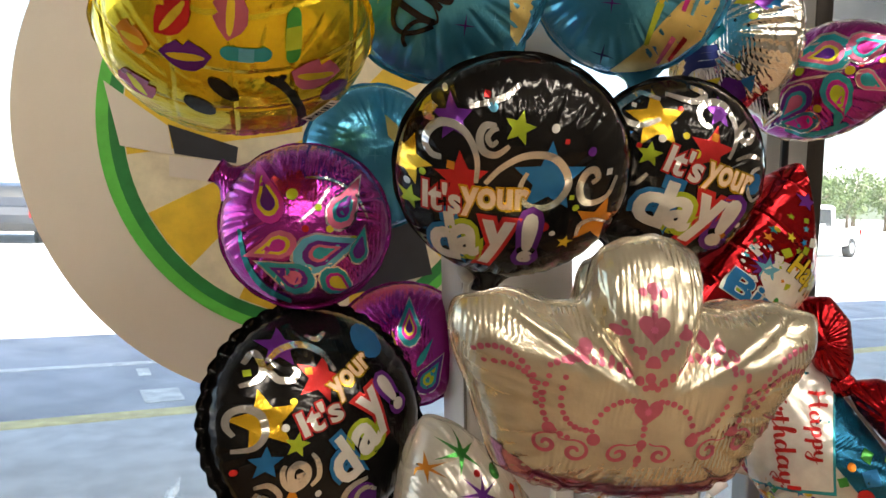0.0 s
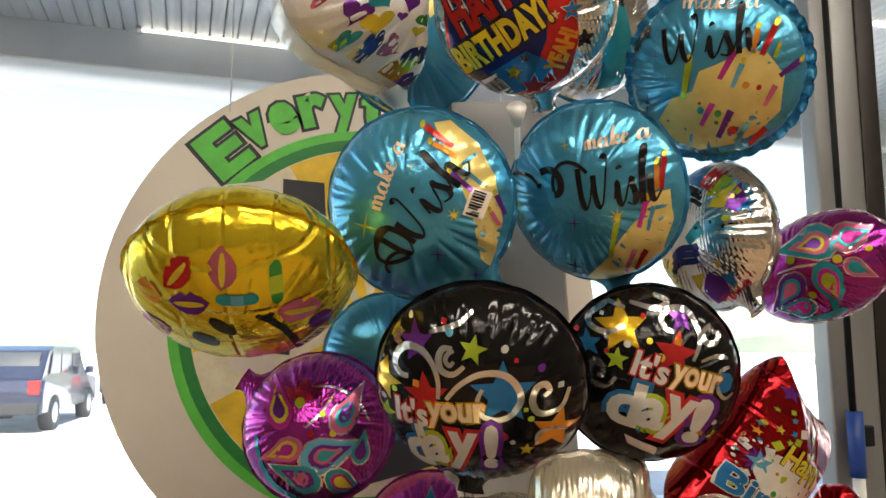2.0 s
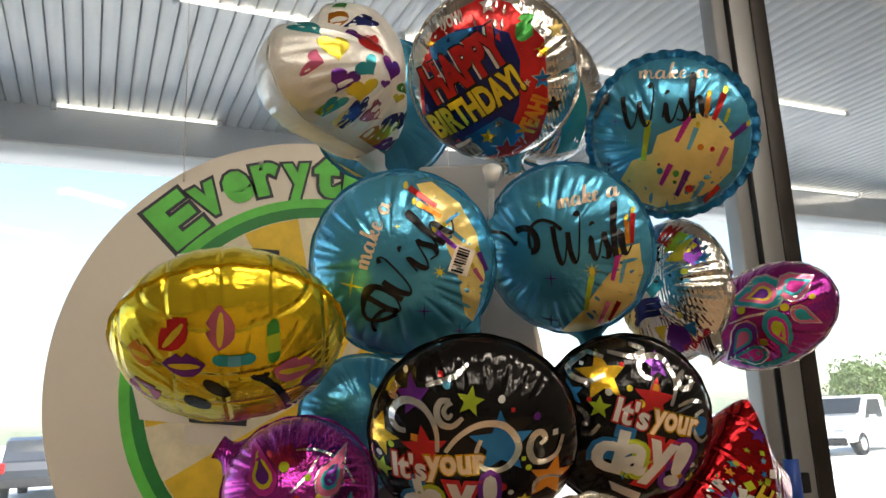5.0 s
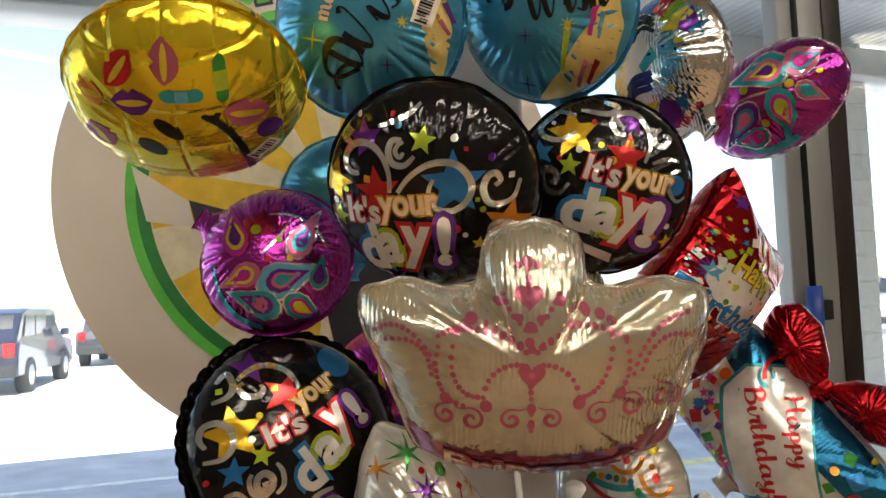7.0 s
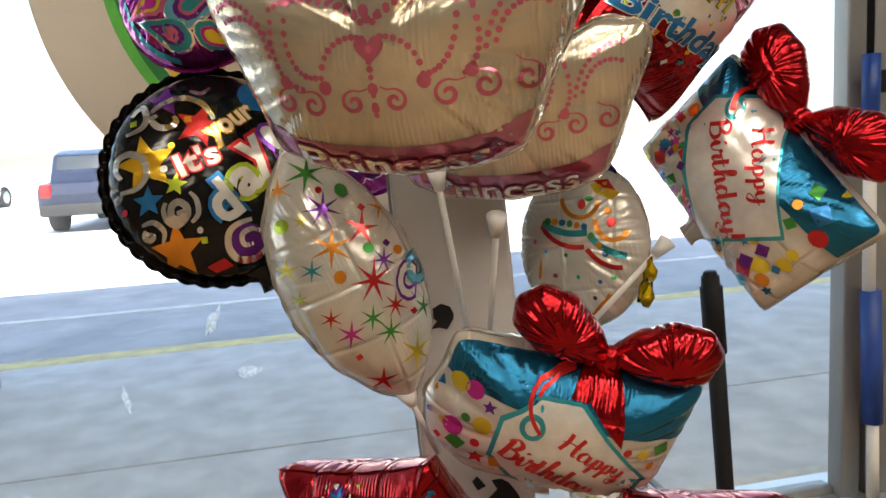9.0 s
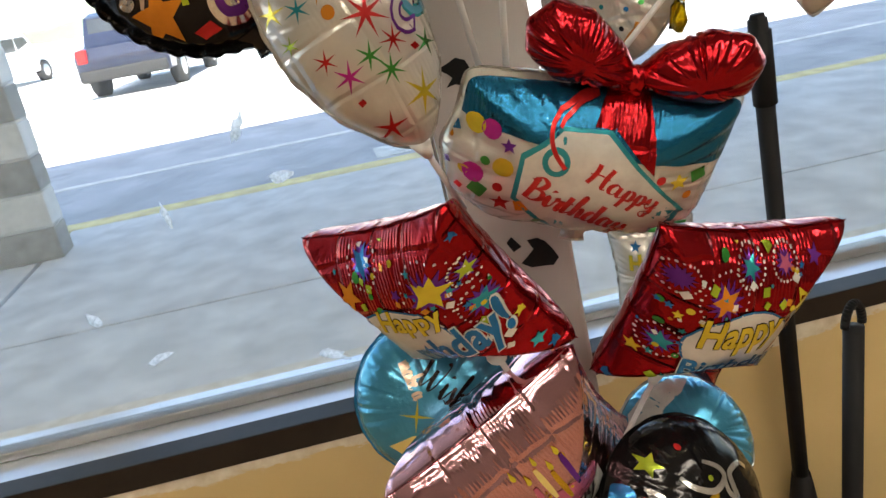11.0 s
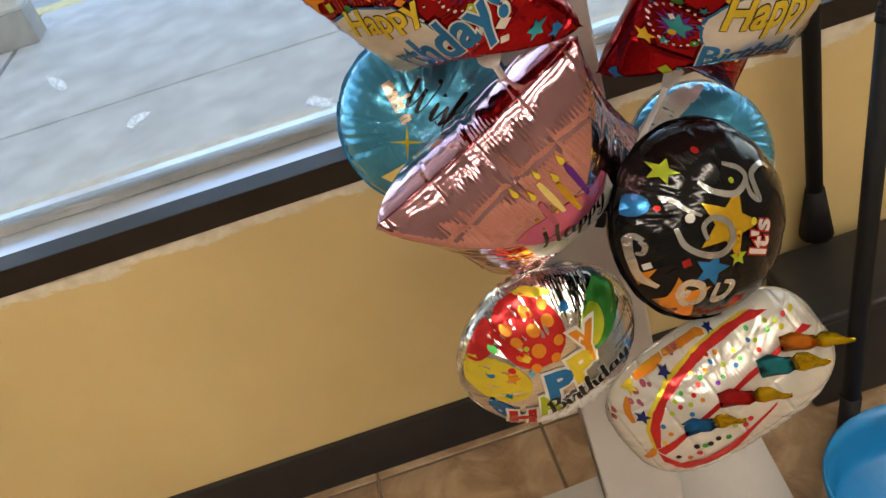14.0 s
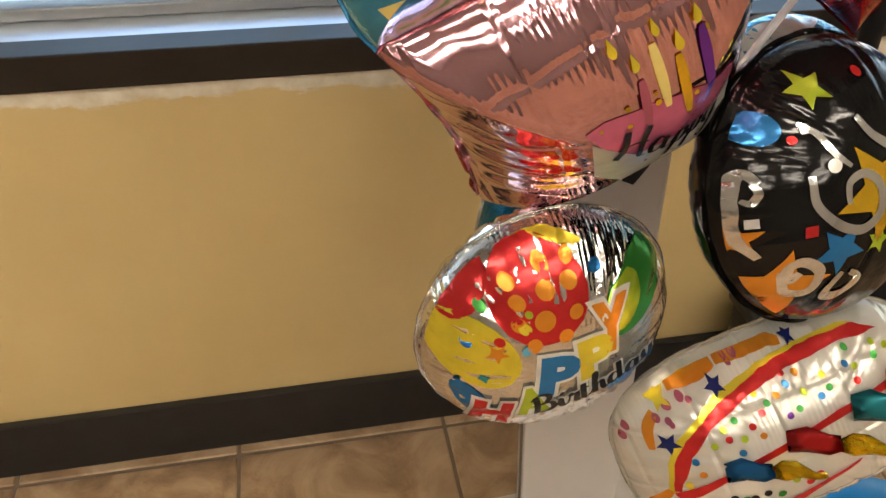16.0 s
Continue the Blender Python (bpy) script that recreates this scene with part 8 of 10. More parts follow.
jewels(b, bez((-0.0314, 0.0274), (-0.0207, 0.0213), (-0.0138, 0.0167), (-0.0068, 0.0121), 5), 0.002, I_ROSE)
jewels(b, bez((0.0223, 0.0281), (0.0136, 0.0222), (0.0068, 0.0171), (-0.0000, 0.0121), 5), 0.002, I_ROSE)
b.curl(-0.0408, -0.0334, 0.0083, 1.3, 4, 1, 0.8, 0.0022, mat=I_ROSE, layer=2)
b.curl(-0.0158, -0.0324, 0.0075, 1.3, 180, -1, 0.8, 0.0022, mat=I_ROSE, layer=2)
b.curl(0.0087, -0.0316, 0.0071, 1.3, -4, 1, 0.8, 0.0022, mat=I_ROSE, layer=2)
b.curl(0.0385, -0.0289, 0.0082, 1.3, 177, -1, 0.8, 0.0022, mat=I_ROSE, layer=2)
b.curl(0.0600, -0.0255, 0.0088, 1.3, -10, 1, 0.8, 0.0022, mat=I_ROSE, layer=2)
b.curl(-0.0575, -0.0316, 0.0077, 1.3, -167, -1, 0.8, 0.0022, mat=I_ROSE, layer=2)
b.curl(0.0831, -0.0242, 0.0094, 1.3, -21, 1, 0.8, 0.0022, mat=I_ROSE, layer=2)
b.lay("printed_band", poly([(-0.086, -0.044), (-0.06, -0.055), (-0.03, -0.0605), (0.0, -0.062), (0.03, -0.0605), (0.06, -0.055), (0.086, -0.044), (0.077, -0.068), (0.05, -0.079), (0.0, -0.084), (-0.05, -0.079), (-0.077, -0.068)]), I_MAUVE, 1)
b.word("Princess", 0.0, -0.0755, 0.118, 0.0175, I_SILV, 0, 4, I_ROSE, 0.015, 0.0, -4.0, 0.04)

b = Balloon("red_pillow_balloon", pose(0.320, 0.482, 0.961, 121.4, -13.4, -49.4), square_film(0.077, 0.077, 52, 0.05), RED_F, RED_F, "red square foil birthday balloon pointing sideways")
b.lay("printed_glow", poly(spot(star_pts(14, 0.55), 0.0443, 0.0361, 0.0187)), I_PUR, 1)
b.star(0.0443, 0.0361, 0.0150, I_YEL, -33, 2, 0.45, 5)
b.dots([(0.0443 + 0.0232 * math.cos(k * 0.2856), 0.0361 + 0.0232 * math.sin(k * 0.2856), 0.0007 + 0.0003 * (k % 2), 0) for k in range(22)], I_WHITE, 2, "spark_dots")
b.lay("printed_glow", poly(spot(star_pts(14, 0.55), 0.0616, 0.0046, 0.0116)), I_PUR, 1)
b.star(0.0616, 0.0046, 0.0093, I_TEAL, -41, 2, 0.45, 5)
b.dots([(0.0616 + 0.0144 * math.cos(k * 0.2856), 0.0046 + 0.0144 * math.sin(k * 0.2856), 0.0007 + 0.0003 * (k % 2), 0) for k in range(22)], I_WHITE, 2, "spark_dots")
b.lay("printed_glow", poly(spot(star_pts(14, 0.55), 0.0670, 0.0337, 0.0081)), I_PUR, 1)
b.star(0.0670, 0.0337, 0.0065, I_LIME, -26, 2, 0.45, 5)
b.dots([(0.0670 + 0.0101 * math.cos(k * 0.2856), 0.0337 + 0.0101 * math.sin(k * 0.2856), 0.0007 + 0.0003 * (k % 2), 0) for k in range(22)], I_WHITE, 2, "spark_dots")
b.lay("printed_glow", poly(spot(star_pts(14, 0.55), -0.0120, 0.0621, 0.0119)), I_PUR, 1)
b.star(-0.0120, 0.0621, 0.0095, I_BLUE, -29, 2, 0.45, 5)
b.dots([(-0.0120 + 0.0147 * math.cos(k * 0.2856), 0.0621 + 0.0147 * math.sin(k * 0.2856), 0.0007 + 0.0003 * (k % 2), 0) for k in range(22)], I_WHITE, 2, "spark_dots")
b.star(-0.0340, 0.0446, 0.0121, I_ORG, -39, 1, 0.45, 5)
b.star(0.0680, -0.0542, 0.0053, I_TEAL, -21, 1, 0.45, 5)
b.star(0.0739, -0.0652, 0.0043, I_BLUE, 3, 1, 0.45, 5)
b.star(0.0697, -0.0249, 0.0037, I_YEL, 2, 1, 0.45, 5)
b.star(0.0735, 0.0610, 0.0038, I_BLUE, -4, 1, 0.45, 5)
b.star(0.0153, 0.0410, 0.0049, I_PUR, -39, 1, 0.45, 5)
b.lay("printed_patch", poly([(-0.0265, 0.0287), (-0.0032, 0.0328), (0.0285, 0.0265), (0.0342, 0.0022), (0.0367, -0.0205)]), I_BLUE, 2)
b.lay("printed_patch", poly([(-0.0239, 0.0275), (-0.0018, 0.0316), (0.0279, 0.0255), (0.0334, 0.0027), (0.0359, -0.0186), (-0.0321, -0.0429)]), I_WHITE, 3)
b.word("Happy", 0.0130, 0.0179, 0.0557, 0.0249, I_YEL, -6, 5, I_BLK, 0.03, 0.1, 0, 0.02)
b.word("rthday!", 0.0319, -0.0191, 0.0733, 0.0410, I_BLUE, 1, 6, I_WHITE, 0.030, 0.1, 0, 0.03)
confetti(b, 9, 52, 0.075, 0.0028, (I_YEL, I_WHITE, I_TEAL, I_LIME, I_GRN, I_ORG, I_BLUE, I_WHITE), ((0.0, -0.045, 0.05, 0.03),))

b = Balloon("red_pillow_balloon", pose(0.545, 0.484, 0.894, 116.8, 13.4, 7.3), square_film(0.077, 0.077, 53, 0.05), RED_F, RED_F, "red square foil birthday balloon facing down", size=1.05)
b.lay("printed_glow", poly(spot(star_pts(14, 0.55), -0.0286, 0.0389, 0.0150)), I_PUR, 1)
b.star(-0.0286, 0.0389, 0.0120, I_ORG, 16, 2, 0.45, 5)
b.dots([(-0.0286 + 0.0186 * math.cos(k * 0.2856), 0.0389 + 0.0186 * math.sin(k * 0.2856), 0.0007 + 0.0003 * (k % 2), 0) for k in range(22)], I_WHITE, 2, "spark_dots")
b.lay("printed_glow", poly(spot(star_pts(14, 0.55), -0.0629, 0.0496, 0.0104)), I_PUR, 1)
b.star(-0.0629, 0.0496, 0.0083, I_PUR, 17, 2, 0.45, 5)
b.dots([(-0.0629 + 0.0129 * math.cos(k * 0.2856), 0.0496 + 0.0129 * math.sin(k * 0.2856), 0.0007 + 0.0003 * (k % 2), 0) for k in range(22)], I_WHITE, 2, "spark_dots")
b.lay("printed_glow", poly(spot(star_pts(14, 0.55), -0.0088, 0.0585, 0.0094)), I_PUR, 1)
b.star(-0.0088, 0.0585, 0.0075, I_TEAL, -19, 2, 0.45, 5)
b.dots([(-0.0088 + 0.0116 * math.cos(k * 0.2856), 0.0585 + 0.0116 * math.sin(k * 0.2856), 0.0007 + 0.0003 * (k % 2), 0) for k in range(22)], I_WHITE, 2, "spark_dots")
b.lay("printed_glow", poly(spot(star_pts(14, 0.55), -0.0558, -0.0133, 0.0111)), I_PUR, 1)
b.star(-0.0558, -0.0133, 0.0089, I_TEAL, 9, 2, 0.45, 5)
b.dots([(-0.0558 + 0.0138 * math.cos(k * 0.2856), -0.0133 + 0.0138 * math.sin(k * 0.2856), 0.0007 + 0.0003 * (k % 2), 0) for k in range(22)], I_WHITE, 2, "spark_dots")
b.lay("printed_glow", poly(spot(star_pts(14, 0.55), 0.0209, 0.0605, 0.0081)), I_PUR, 1)
b.star(0.0209, 0.0605, 0.0065, I_PINK, -33, 2, 0.45, 5)
b.dots([(0.0209 + 0.0101 * math.cos(k * 0.2856), 0.0605 + 0.0101 * math.sin(k * 0.2856), 0.0007 + 0.0003 * (k % 2), 0) for k in range(22)], I_WHITE, 2, "spark_dots")
b.star(0.0469, 0.0642, 0.0063, I_PUR, -11, 1, 0.45, 5)
b.star(-0.0748, -0.0696, 0.0051, I_BLUE, -9, 1, 0.45, 5)
b.star(-0.0674, -0.0302, 0.0055, I_YEL, 9, 1, 0.45, 5)
b.star(-0.0543, 0.0176, 0.0040, I_YEL, 16, 1, 0.45, 5)
b.star(0.0449, 0.0324, 0.0185, I_YEL, 39, 1, 0.45, 5)
b.star(-0.0432, -0.0012, 0.0036, I_PINK, 17, 1, 0.45, 5)
b.star(0.0216, 0.0369, 0.0039, I_PUR, 14, 1, 0.45, 5)
b.lay("printed_patch", poly(spot(disc_pts(28), -0.0045, -0.0010, 0.0325, 14, 1.28)), I_BLUE, 2)
b.lay("printed_patch", poly(spot(disc_pts(28), -0.0045, -0.0010, 0.0312, 14, 1.28)), I_WHITE, 3)
b.word("Happy", -0.0056, 0.0103, 0.0645, 0.0381, I_YEL, 11, 5, I_BLK, 0.030, 0.15, 0, 0.02)
b.word("Birthday", 0.0010, -0.0250, 0.0820, 0.0230, I_BLUE, 9, 6, I_WHITE, 0.03, 0.1, 0, 0.03)
confetti(b, 9, 53, 0.075, 0.0028, (I_YEL, I_WHITE, I_TEAL, I_LIME, I_GRN, I_ORG, I_BLUE, I_WHITE), ((0.01, -0.045, 0.05, 0.03),))

b = Balloon("red_pillow_balloon", pose(0.566, 0.505, 1.366, 121.1, 25.1, 34.9), square_film(0.077, 0.077, 51, 0.05), RED_F, RED_F, "red square foil birthday balloon standing on one corner")
b.lay("printed_glow", poly(spot(star_pts(14, 0.55), -0.0552, -0.0030, 0.0120)), I_PUR, 1)
b.star(-0.0552, -0.0030, 0.0093, I_SKY, 31, 2, 0.45, 5)
b.dots([(-0.0552 + 0.0153 * math.cos(k * 0.2856), -0.0030 + 0.0153 * math.sin(k * 0.2856), 0.0009 + 0.0004 * (k % 2), 0) for k in range(16)], I_WHITE, 2, "spark_dots")
b.star(-0.0579, 0.0293, 0.0039, I_YEL, 12, 1, 0.45, 5)
b.star(-0.0473, 0.0257, 0.0032, I_LIME, 32, 1, 0.45, 5)
b.star(-0.0659, 0.0585, 0.0069, I_PUR, 23, 1, 0.45, 5)
b.star(-0.0675, 0.0241, 0.0029, I_TEAL, 34, 1, 0.45, 5)
b.star(-0.0663, 0.0170, 0.0035, I_ORG, 10, 1, 0.45, 5)
b.star(-0.0660, 0.0414, 0.0022, I_LIME, 34, 1, 0.45, 5)
b.star(-0.0540, 0.0426, 0.0028, I_SKY, 34, 1, 0.45, 5)
b.lay("printed_spot", poly(spot(RECT, -0.0678, 0.0017, 0.0034, 80, 0.65)), I_WHITE, 2)
b.lay("printed_spot", poly(spot(disc_pts(18), -0.0122, -0.0015, 0.0245, 4, 1.86)), I_WHITE, 2)
b.word("Happy", -0.0180, 0.0180, 0.0572, 0.0249, I_YEL, 9, 5, I_BLK, 0.03, 0.1, 0, 0.02)
b.word("Birthday", -0.0149, -0.0231, 0.1163, 0.0270, I_BLUE, 10, 5, I_WHITE, 0.03, 0.1, 0, 0.03)
confetti(b, 9, 51, 0.075, 0.0028, (I_YEL, I_WHITE, I_TEAL, I_LIME, I_GRN, I_ORG, I_BLUE, I_WHITE), ((0.045, -0.01, 0.035, 0.06),))

b = Balloon("red_pillow_balloon", pose(0.582, 0.600, 0.800, 82.1, 30.0, -26.7), square_film(0.06, 0.06, 54, 0.045), RED_F, RED_F, "red foil balloon mostly hidden behind the red pillows", size=0.72)
confetti(b, 6, 54, 0.06, 0.0028, (I_YEL, I_WHITE, I_TEAL, I_LIME))

b = Balloon("rose_pillow_balloon", pose(0.366, 0.500, 0.7805, 121.3, -27.9, 3.1), square_film(0.092, 0.101, 55, 0.066), ROSE_F, ROSE_F, "rose gold square foil balloon with a cake print")
b.lay("printed_cake", poly([(-0.0317, 0.0423), (-0.0220, 0.0437), (-0.0019, 0.0398), (0.0280, 0.0333), (0.0482, 0.0214), (0.0501, 0.0016), (0.0453, -0.0131), (0.0311, -0.0153), (0.0003, 0.0033), (-0.0212, 0.0142)]), I_PINK, 1)
b.lay("printed_band", poly([(-0.0308, 0.0350), (-0.0124, 0.0100), (0.0161, 0.0051), (0.0403, -0.0012), (0.0493, 0.0072), (0.0459, -0.0246), (-0.0207, -0.0207), (-0.0329, -0.0067)]), I_WHITE, 2)
b.brush("Happy", 0.0085, 0.0070, 0.0641, 0.0334, I_BLK, -21, 4)
b.hook([(0.0004, 0.0522), (-0.0008, 0.0418), (-0.0025, 0.0270)], 0.0042, I_ROSE, 3)
b.hook([(0.0098, 0.0650), (0.0095, 0.0515), (0.0090, 0.0336)], 0.0042, I_CAKE, 3)
b.hook([(0.0193, 0.0560), (0.0189, 0.0418), (0.0182, 0.0224)], 0.0042, I_GOLD, 3)
b.hook([(0.0328, 0.0616), (0.0317, 0.0477), (0.0303, 0.0279)], 0.0042, I_PUR, 3)
b.lay("printed_spot", poly(spot(DROP, -0.0073, 0.0702, 0.0033)), I_YEL, 4)
b.lay("printed_spot", poly(spot(DROP, 0.0002, 0.0595, 0.0033)), I_YEL, 4)
b.lay("printed_spot", poly(spot(DROP, 0.0131, 0.0696, 0.0030)), I_YEL, 4)
b.lay("printed_spot", poly(spot(DROP, 0.0211, 0.0608, 0.0036)), I_YEL, 4)
b.lay("printed_spot", poly(spot(DROP, 0.0321, 0.0666, 0.0035)), I_YEL, 4)
confetti(b, 12, 55, 0.07, 0.0016, (I_GOLD, I_GOLD), (), False)

b = Balloon("sparkle_pillow_balloon", pose(0.293, 0.503, 1.165, 80.9, -21.0, 8.2), Film(polar(LENS, 1.5), 0.058, 56, amp=0.08), WHITE_F, WHITE_F, "white square foil balloon with coloured sparkle stars")
b.star(-0.0218, 0.0800, 0.0107, I_ORG, -29, 1, 0.2, 6, name="printed_sparkle")
b.star(-0.0001, 0.0820, 0.0156, I_GRN, -35, 1, 0.2, 6, name="printed_sparkle")
b.star(-0.0033, 0.0540, 0.0147, I_PUR, -31, 1, 0.2, 7, name="printed_sparkle")
b.star(0.0147, 0.0299, 0.0149, I_RED, -34, 1, 0.2, 5, name="printed_sparkle")
b.star(-0.0108, 0.0268, 0.0159, I_ORG, -28, 1, 0.2, 6, name="printed_sparkle")
b.star(-0.0294, 0.0182, 0.0089, I_TEAL, -26, 1, 0.2, 6, name="printed_sparkle")
b.star(0.0048, -0.0064, 0.0173, I_RED, -29, 1, 0.2, 7, name="printed_sparkle")
b.star(0.0184, 0.0030, 0.0107, I_PUR, -32, 1, 0.2, 7, name="printed_sparkle")
b.star(0.0116, -0.0293, 0.0106, I_RED, -28, 1, 0.2, 7, name="printed_sparkle")
b.star(-0.0072, -0.0300, 0.0102, I_GRN, -26, 1, 0.2, 6, name="printed_sparkle")
b.star(0.0004, -0.0446, 0.0113, I_GRN, -26, 1, 0.2, 7, name="printed_sparkle")
b.star(-0.0324, -0.0183, 0.0084, I_RED, -22, 1, 0.2, 6, name="printed_sparkle")
b.star(-0.0247, -0.0345, 0.0115, I_MAG, -23, 1, 0.2, 6, name="printed_sparkle")
b.star(0.0138, -0.0693, 0.0169, I_YEL, -25, 1, 0.2, 6, name="printed_sparkle")
b.star(-0.0167, -0.0782, 0.0122, I_RED, -17, 1, 0.2, 5, name="printed_sparkle")
b.star(0.0387, 0.0374, 0.0120, I_ORG, -12, 1, 0.2, 5, name="printed_sparkle")
b.star(-0.0204, 0.0527, 0.0061, I_YEL, -29, 1, 0.2, 5, name="printed_sparkle")
b.star(-0.0444, 0.0026, 0.0066, I_LIME, -24, 1, 0.2, 6, name="printed_sparkle")
b.star(0.0331, -0.0422, 0.0105, I_GRN, -38, 1, 0.2, 5, name="printed_sparkle")
b.star(-0.0432, 0.0257, 0.0097, I_YEL, -26, 1, 0.2, 5, name="printed_sparkle")
b.lay("printed_spot", poly(spot(disc_pts(18), 0.0157, 0.0603, 0.0052, -21, 0.96)), I_GRN, 2)
b.lay("printed_spot", poly(spot(disc_pts(18), 0.0007, 0.0671, 0.0026, -27, 0.90)), I_RED, 2)
b.lay("printed_spot", poly(spot(disc_pts(18), -0.0325, 0.0553, 0.0053, -32, 0.86)), I_LIME, 2)
b.lay("printed_spot", poly(spot(disc_pts(18), 0.0122, 0.0155, 0.0039, -26, 1.08)), I_GRN, 2)
b.lay("printed_spot", poly(spot(disc_pts(18), -0.0150, 0.0061, 0.0047, -28, 0.92)), I_ORG, 2)
b.lay("printed_spot", poly(spot(disc_pts(18), 0.0329, 0.0041, 0.0035, -25, 1.15)), I_ORG, 2)
b.lay("printed_spot", poly(spot(DIAMOND, 0.0229, 0.0431, 0.0033, -21, 1.07)), I_RED, 2)
b.lay("printed_spot", poly(spot(DIAMOND, 0.0265, 0.0126, 0.0029, -24, 1.22)), I_PUR, 2)
b.lay("printed_spot", poly(spot(DIAMOND, 0.0234, -0.0405, 0.0028, -30, 1.32)), I_RED, 2)
b.lay("printed_spot", poly(spot(DIAMOND, -0.0257, -0.0532, 0.0030, -28, 0.92)), I_RED, 2)
b.word("C", 0.0286, -0.0177, 0.0157, 0.0257, I_WHITE, -35, 4, I_PUR, 0.04, 0, 0, 0.08)
b.word("O", 0.0421, -0.0141, 0.0209, 0.0238, I_SKY, -49, 4, I_TEAL, 0.04, 0, 0, 0.06)

b = Balloon("happy_pillow_balloon", pose(0.590, 0.700, 0.838, 88.1, -4.0, -22.8), square_film(0.045, 0.05, 57, 0.035), WHITE_F, WHITE_F, "white foil birthday balloon hidden between the red pillows")
b.word("Happy", -0.0007, 0.0121, 0.0515, 0.0222, I_YEL, 1, 4, I_LIME, 0.03, 0.1, 0, 0.03)
b.lay("printed_shape", poly([(-0.0241, 0.0471), (0.0081, 0.0461), (0.0396, 0.0480), (0.0349, 0.0396), (0.0016, 0.0411)]), I_GRN, 1)
b.star(-0.0173, 0.0309, 0.0063, I_BLUE, -10, 1, 0.45, 5)
b.star(-0.0187, -0.0237, 0.0091, I_TEAL, -11, 1, 0.45, 5)

b = Balloon("cake_balloon", pose(0.524, 0.597, 1.159, 79.2, -6.5, -46.0), round_film(0.064, 61, 1.2, 0.65), WHITE_F, WHITE_F, "white foil cake balloon with garland print")
b.lay("printed_spot", poly(spot(disc_pts(18), 0.0174, 0.0326, 0.0048, -1, 0.68)), I_RED, 2)
b.lay("printed_spot", poly(spot(disc_pts(18), 0.0418, 0.0141, 0.0047, -2, 0.70)), I_RED, 2)
b.lay("printed_spot", poly(spot(disc_pts(18), 0.0391, 0.0246, 0.0030, -5, 0.91)), I_ORG, 2)
b.lay("printed_spot", poly(spot(disc_pts(18), 0.0231, 0.0376, 0.0025, -8, 1.41)), I_GRN, 2)
b.line(bez((-0.0020, 0.0404), (0.0021, 0.0162), (0.0292, 0.0136), (0.0312, 0.0340)), 0.004, I_ORG, 2, "printed_line")
b.line(bez((0.0288, 0.0186), (0.0311, -0.0067), (0.0521, -0.0056), (0.0532, 0.0070)), 0.004, I_ORG, 2, "printed_line")
b.lay("printed_spot", poly(spot(disc_pts(18), -0.0157, 0.0199, 0.0034, -7, 1.09)), I_GRN, 3)
b.lay("printed_spot", poly(spot(disc_pts(18), -0.0081, 0.0188, 0.0031, -7, 1.18)), I_ORG, 3)
b.lay("printed_spot", poly(spot(disc_pts(18), -0.0005, 0.0174, 0.0030, -7, 1.18)), I_BLUE, 3)
b.lay("printed_spot", poly(spot(disc_pts(18), 0.0069, 0.0156, 0.0033, -4, 0.82)), I_GRN, 3)
b.lay("printed_spot", poly(spot(disc_pts(18), 0.0135, 0.0137, 0.0030, -4, 0.90)), I_ORG, 3)
b.lay("printed_spot", poly(spot(disc_pts(18), 0.0200, 0.0119, 0.0030, -5, 0.90)), I_BLUE, 3)
b.lay("printed_spot", poly(spot(disc_pts(18), 0.0258, 0.0033, 0.0030, -4, 0.90)), I_GRN, 3)
b.lay("printed_spot", poly(spot(disc_pts(18), 0.0317, -0.0053, 0.0030, -4, 0.90)), I_ORG, 3)
b.lay("printed_spot", poly(spot(disc_pts(18), 0.0360, -0.0135, 0.0030, -4, 0.90)), I_BLUE, 3)
b.line(bez((-0.0222, 0.0192), (-0.0012, 0.0063), (0.0095, 0.0053), (0.0225, 0.0065)), 0.006, I_TEAL, 2, "printed_line")
b.line(bez((0.0245, 0.0039), (0.0323, -0.0092), (0.0403, -0.0122), (0.0511, -0.0163)), 0.006, I_TEAL, 2, "printed_line")
b.line(bez((-0.0225, 0.0166), (-0.0107, -0.0029), (0.0083, -0.0073), (0.0191, -0.0062)), 0.0045, I_RED, 2, "printed_line")
b.line(bez((0.0212, -0.0084), (0.0291, -0.0214), (0.0391, -0.0271), (0.0474, -0.0261)), 0.0045, I_RED, 2, "printed_line")
b.lay("printed_shape", poly([(0.0230, 0.0506), (0.0342, 0.0557), (0.0463, 0.0412), (0.0418, 0.0347), (0.0274, 0.0425)]), I_YEL, 2)
b.lay("printed_shape", poly([(0.0255, 0.0544), (0.0357, 0.0558), (0.0436, 0.0442), (0.0340, 0.0471)]), I_RED, 3)
b.lay("printed_spot", poly(spot(disc_pts(18), -0.0312, 0.0029, 0.0021, -6, 1.33)), I_PINK, 2)
b.lay("printed_spot", poly(spot(disc_pts(18), -0.0188, -0.0073, 0.0021, -4, 0.88)), I_BLUE, 2)
b.lay("printed_spot", poly(spot(disc_pts(18), 0.0016, -0.0123, 0.0020, -4, 0.89)), I_GRN, 2)
b.lay("printed_spot", poly(spot(disc_pts(18), 0.0285, -0.0379, 0.0020, -4, 0.90)), I_BLUE, 2)
b.lay("printed_spot", poly(spot(disc_pts(18), 0.0214, -0.0520, 0.0020, -3, 0.90)), I_BLK, 2)
b.lay("printed_spot", poly(spot(disc_pts(18), 0.0108, -0.0327, 0.0020, -4, 0.89)), I_TEAL, 2)
b.lay("printed_spot", poly(spot(disc_pts(18), -0.0115, -0.0300, 0.0021, -4, 1.32)), I_ROSE, 2)
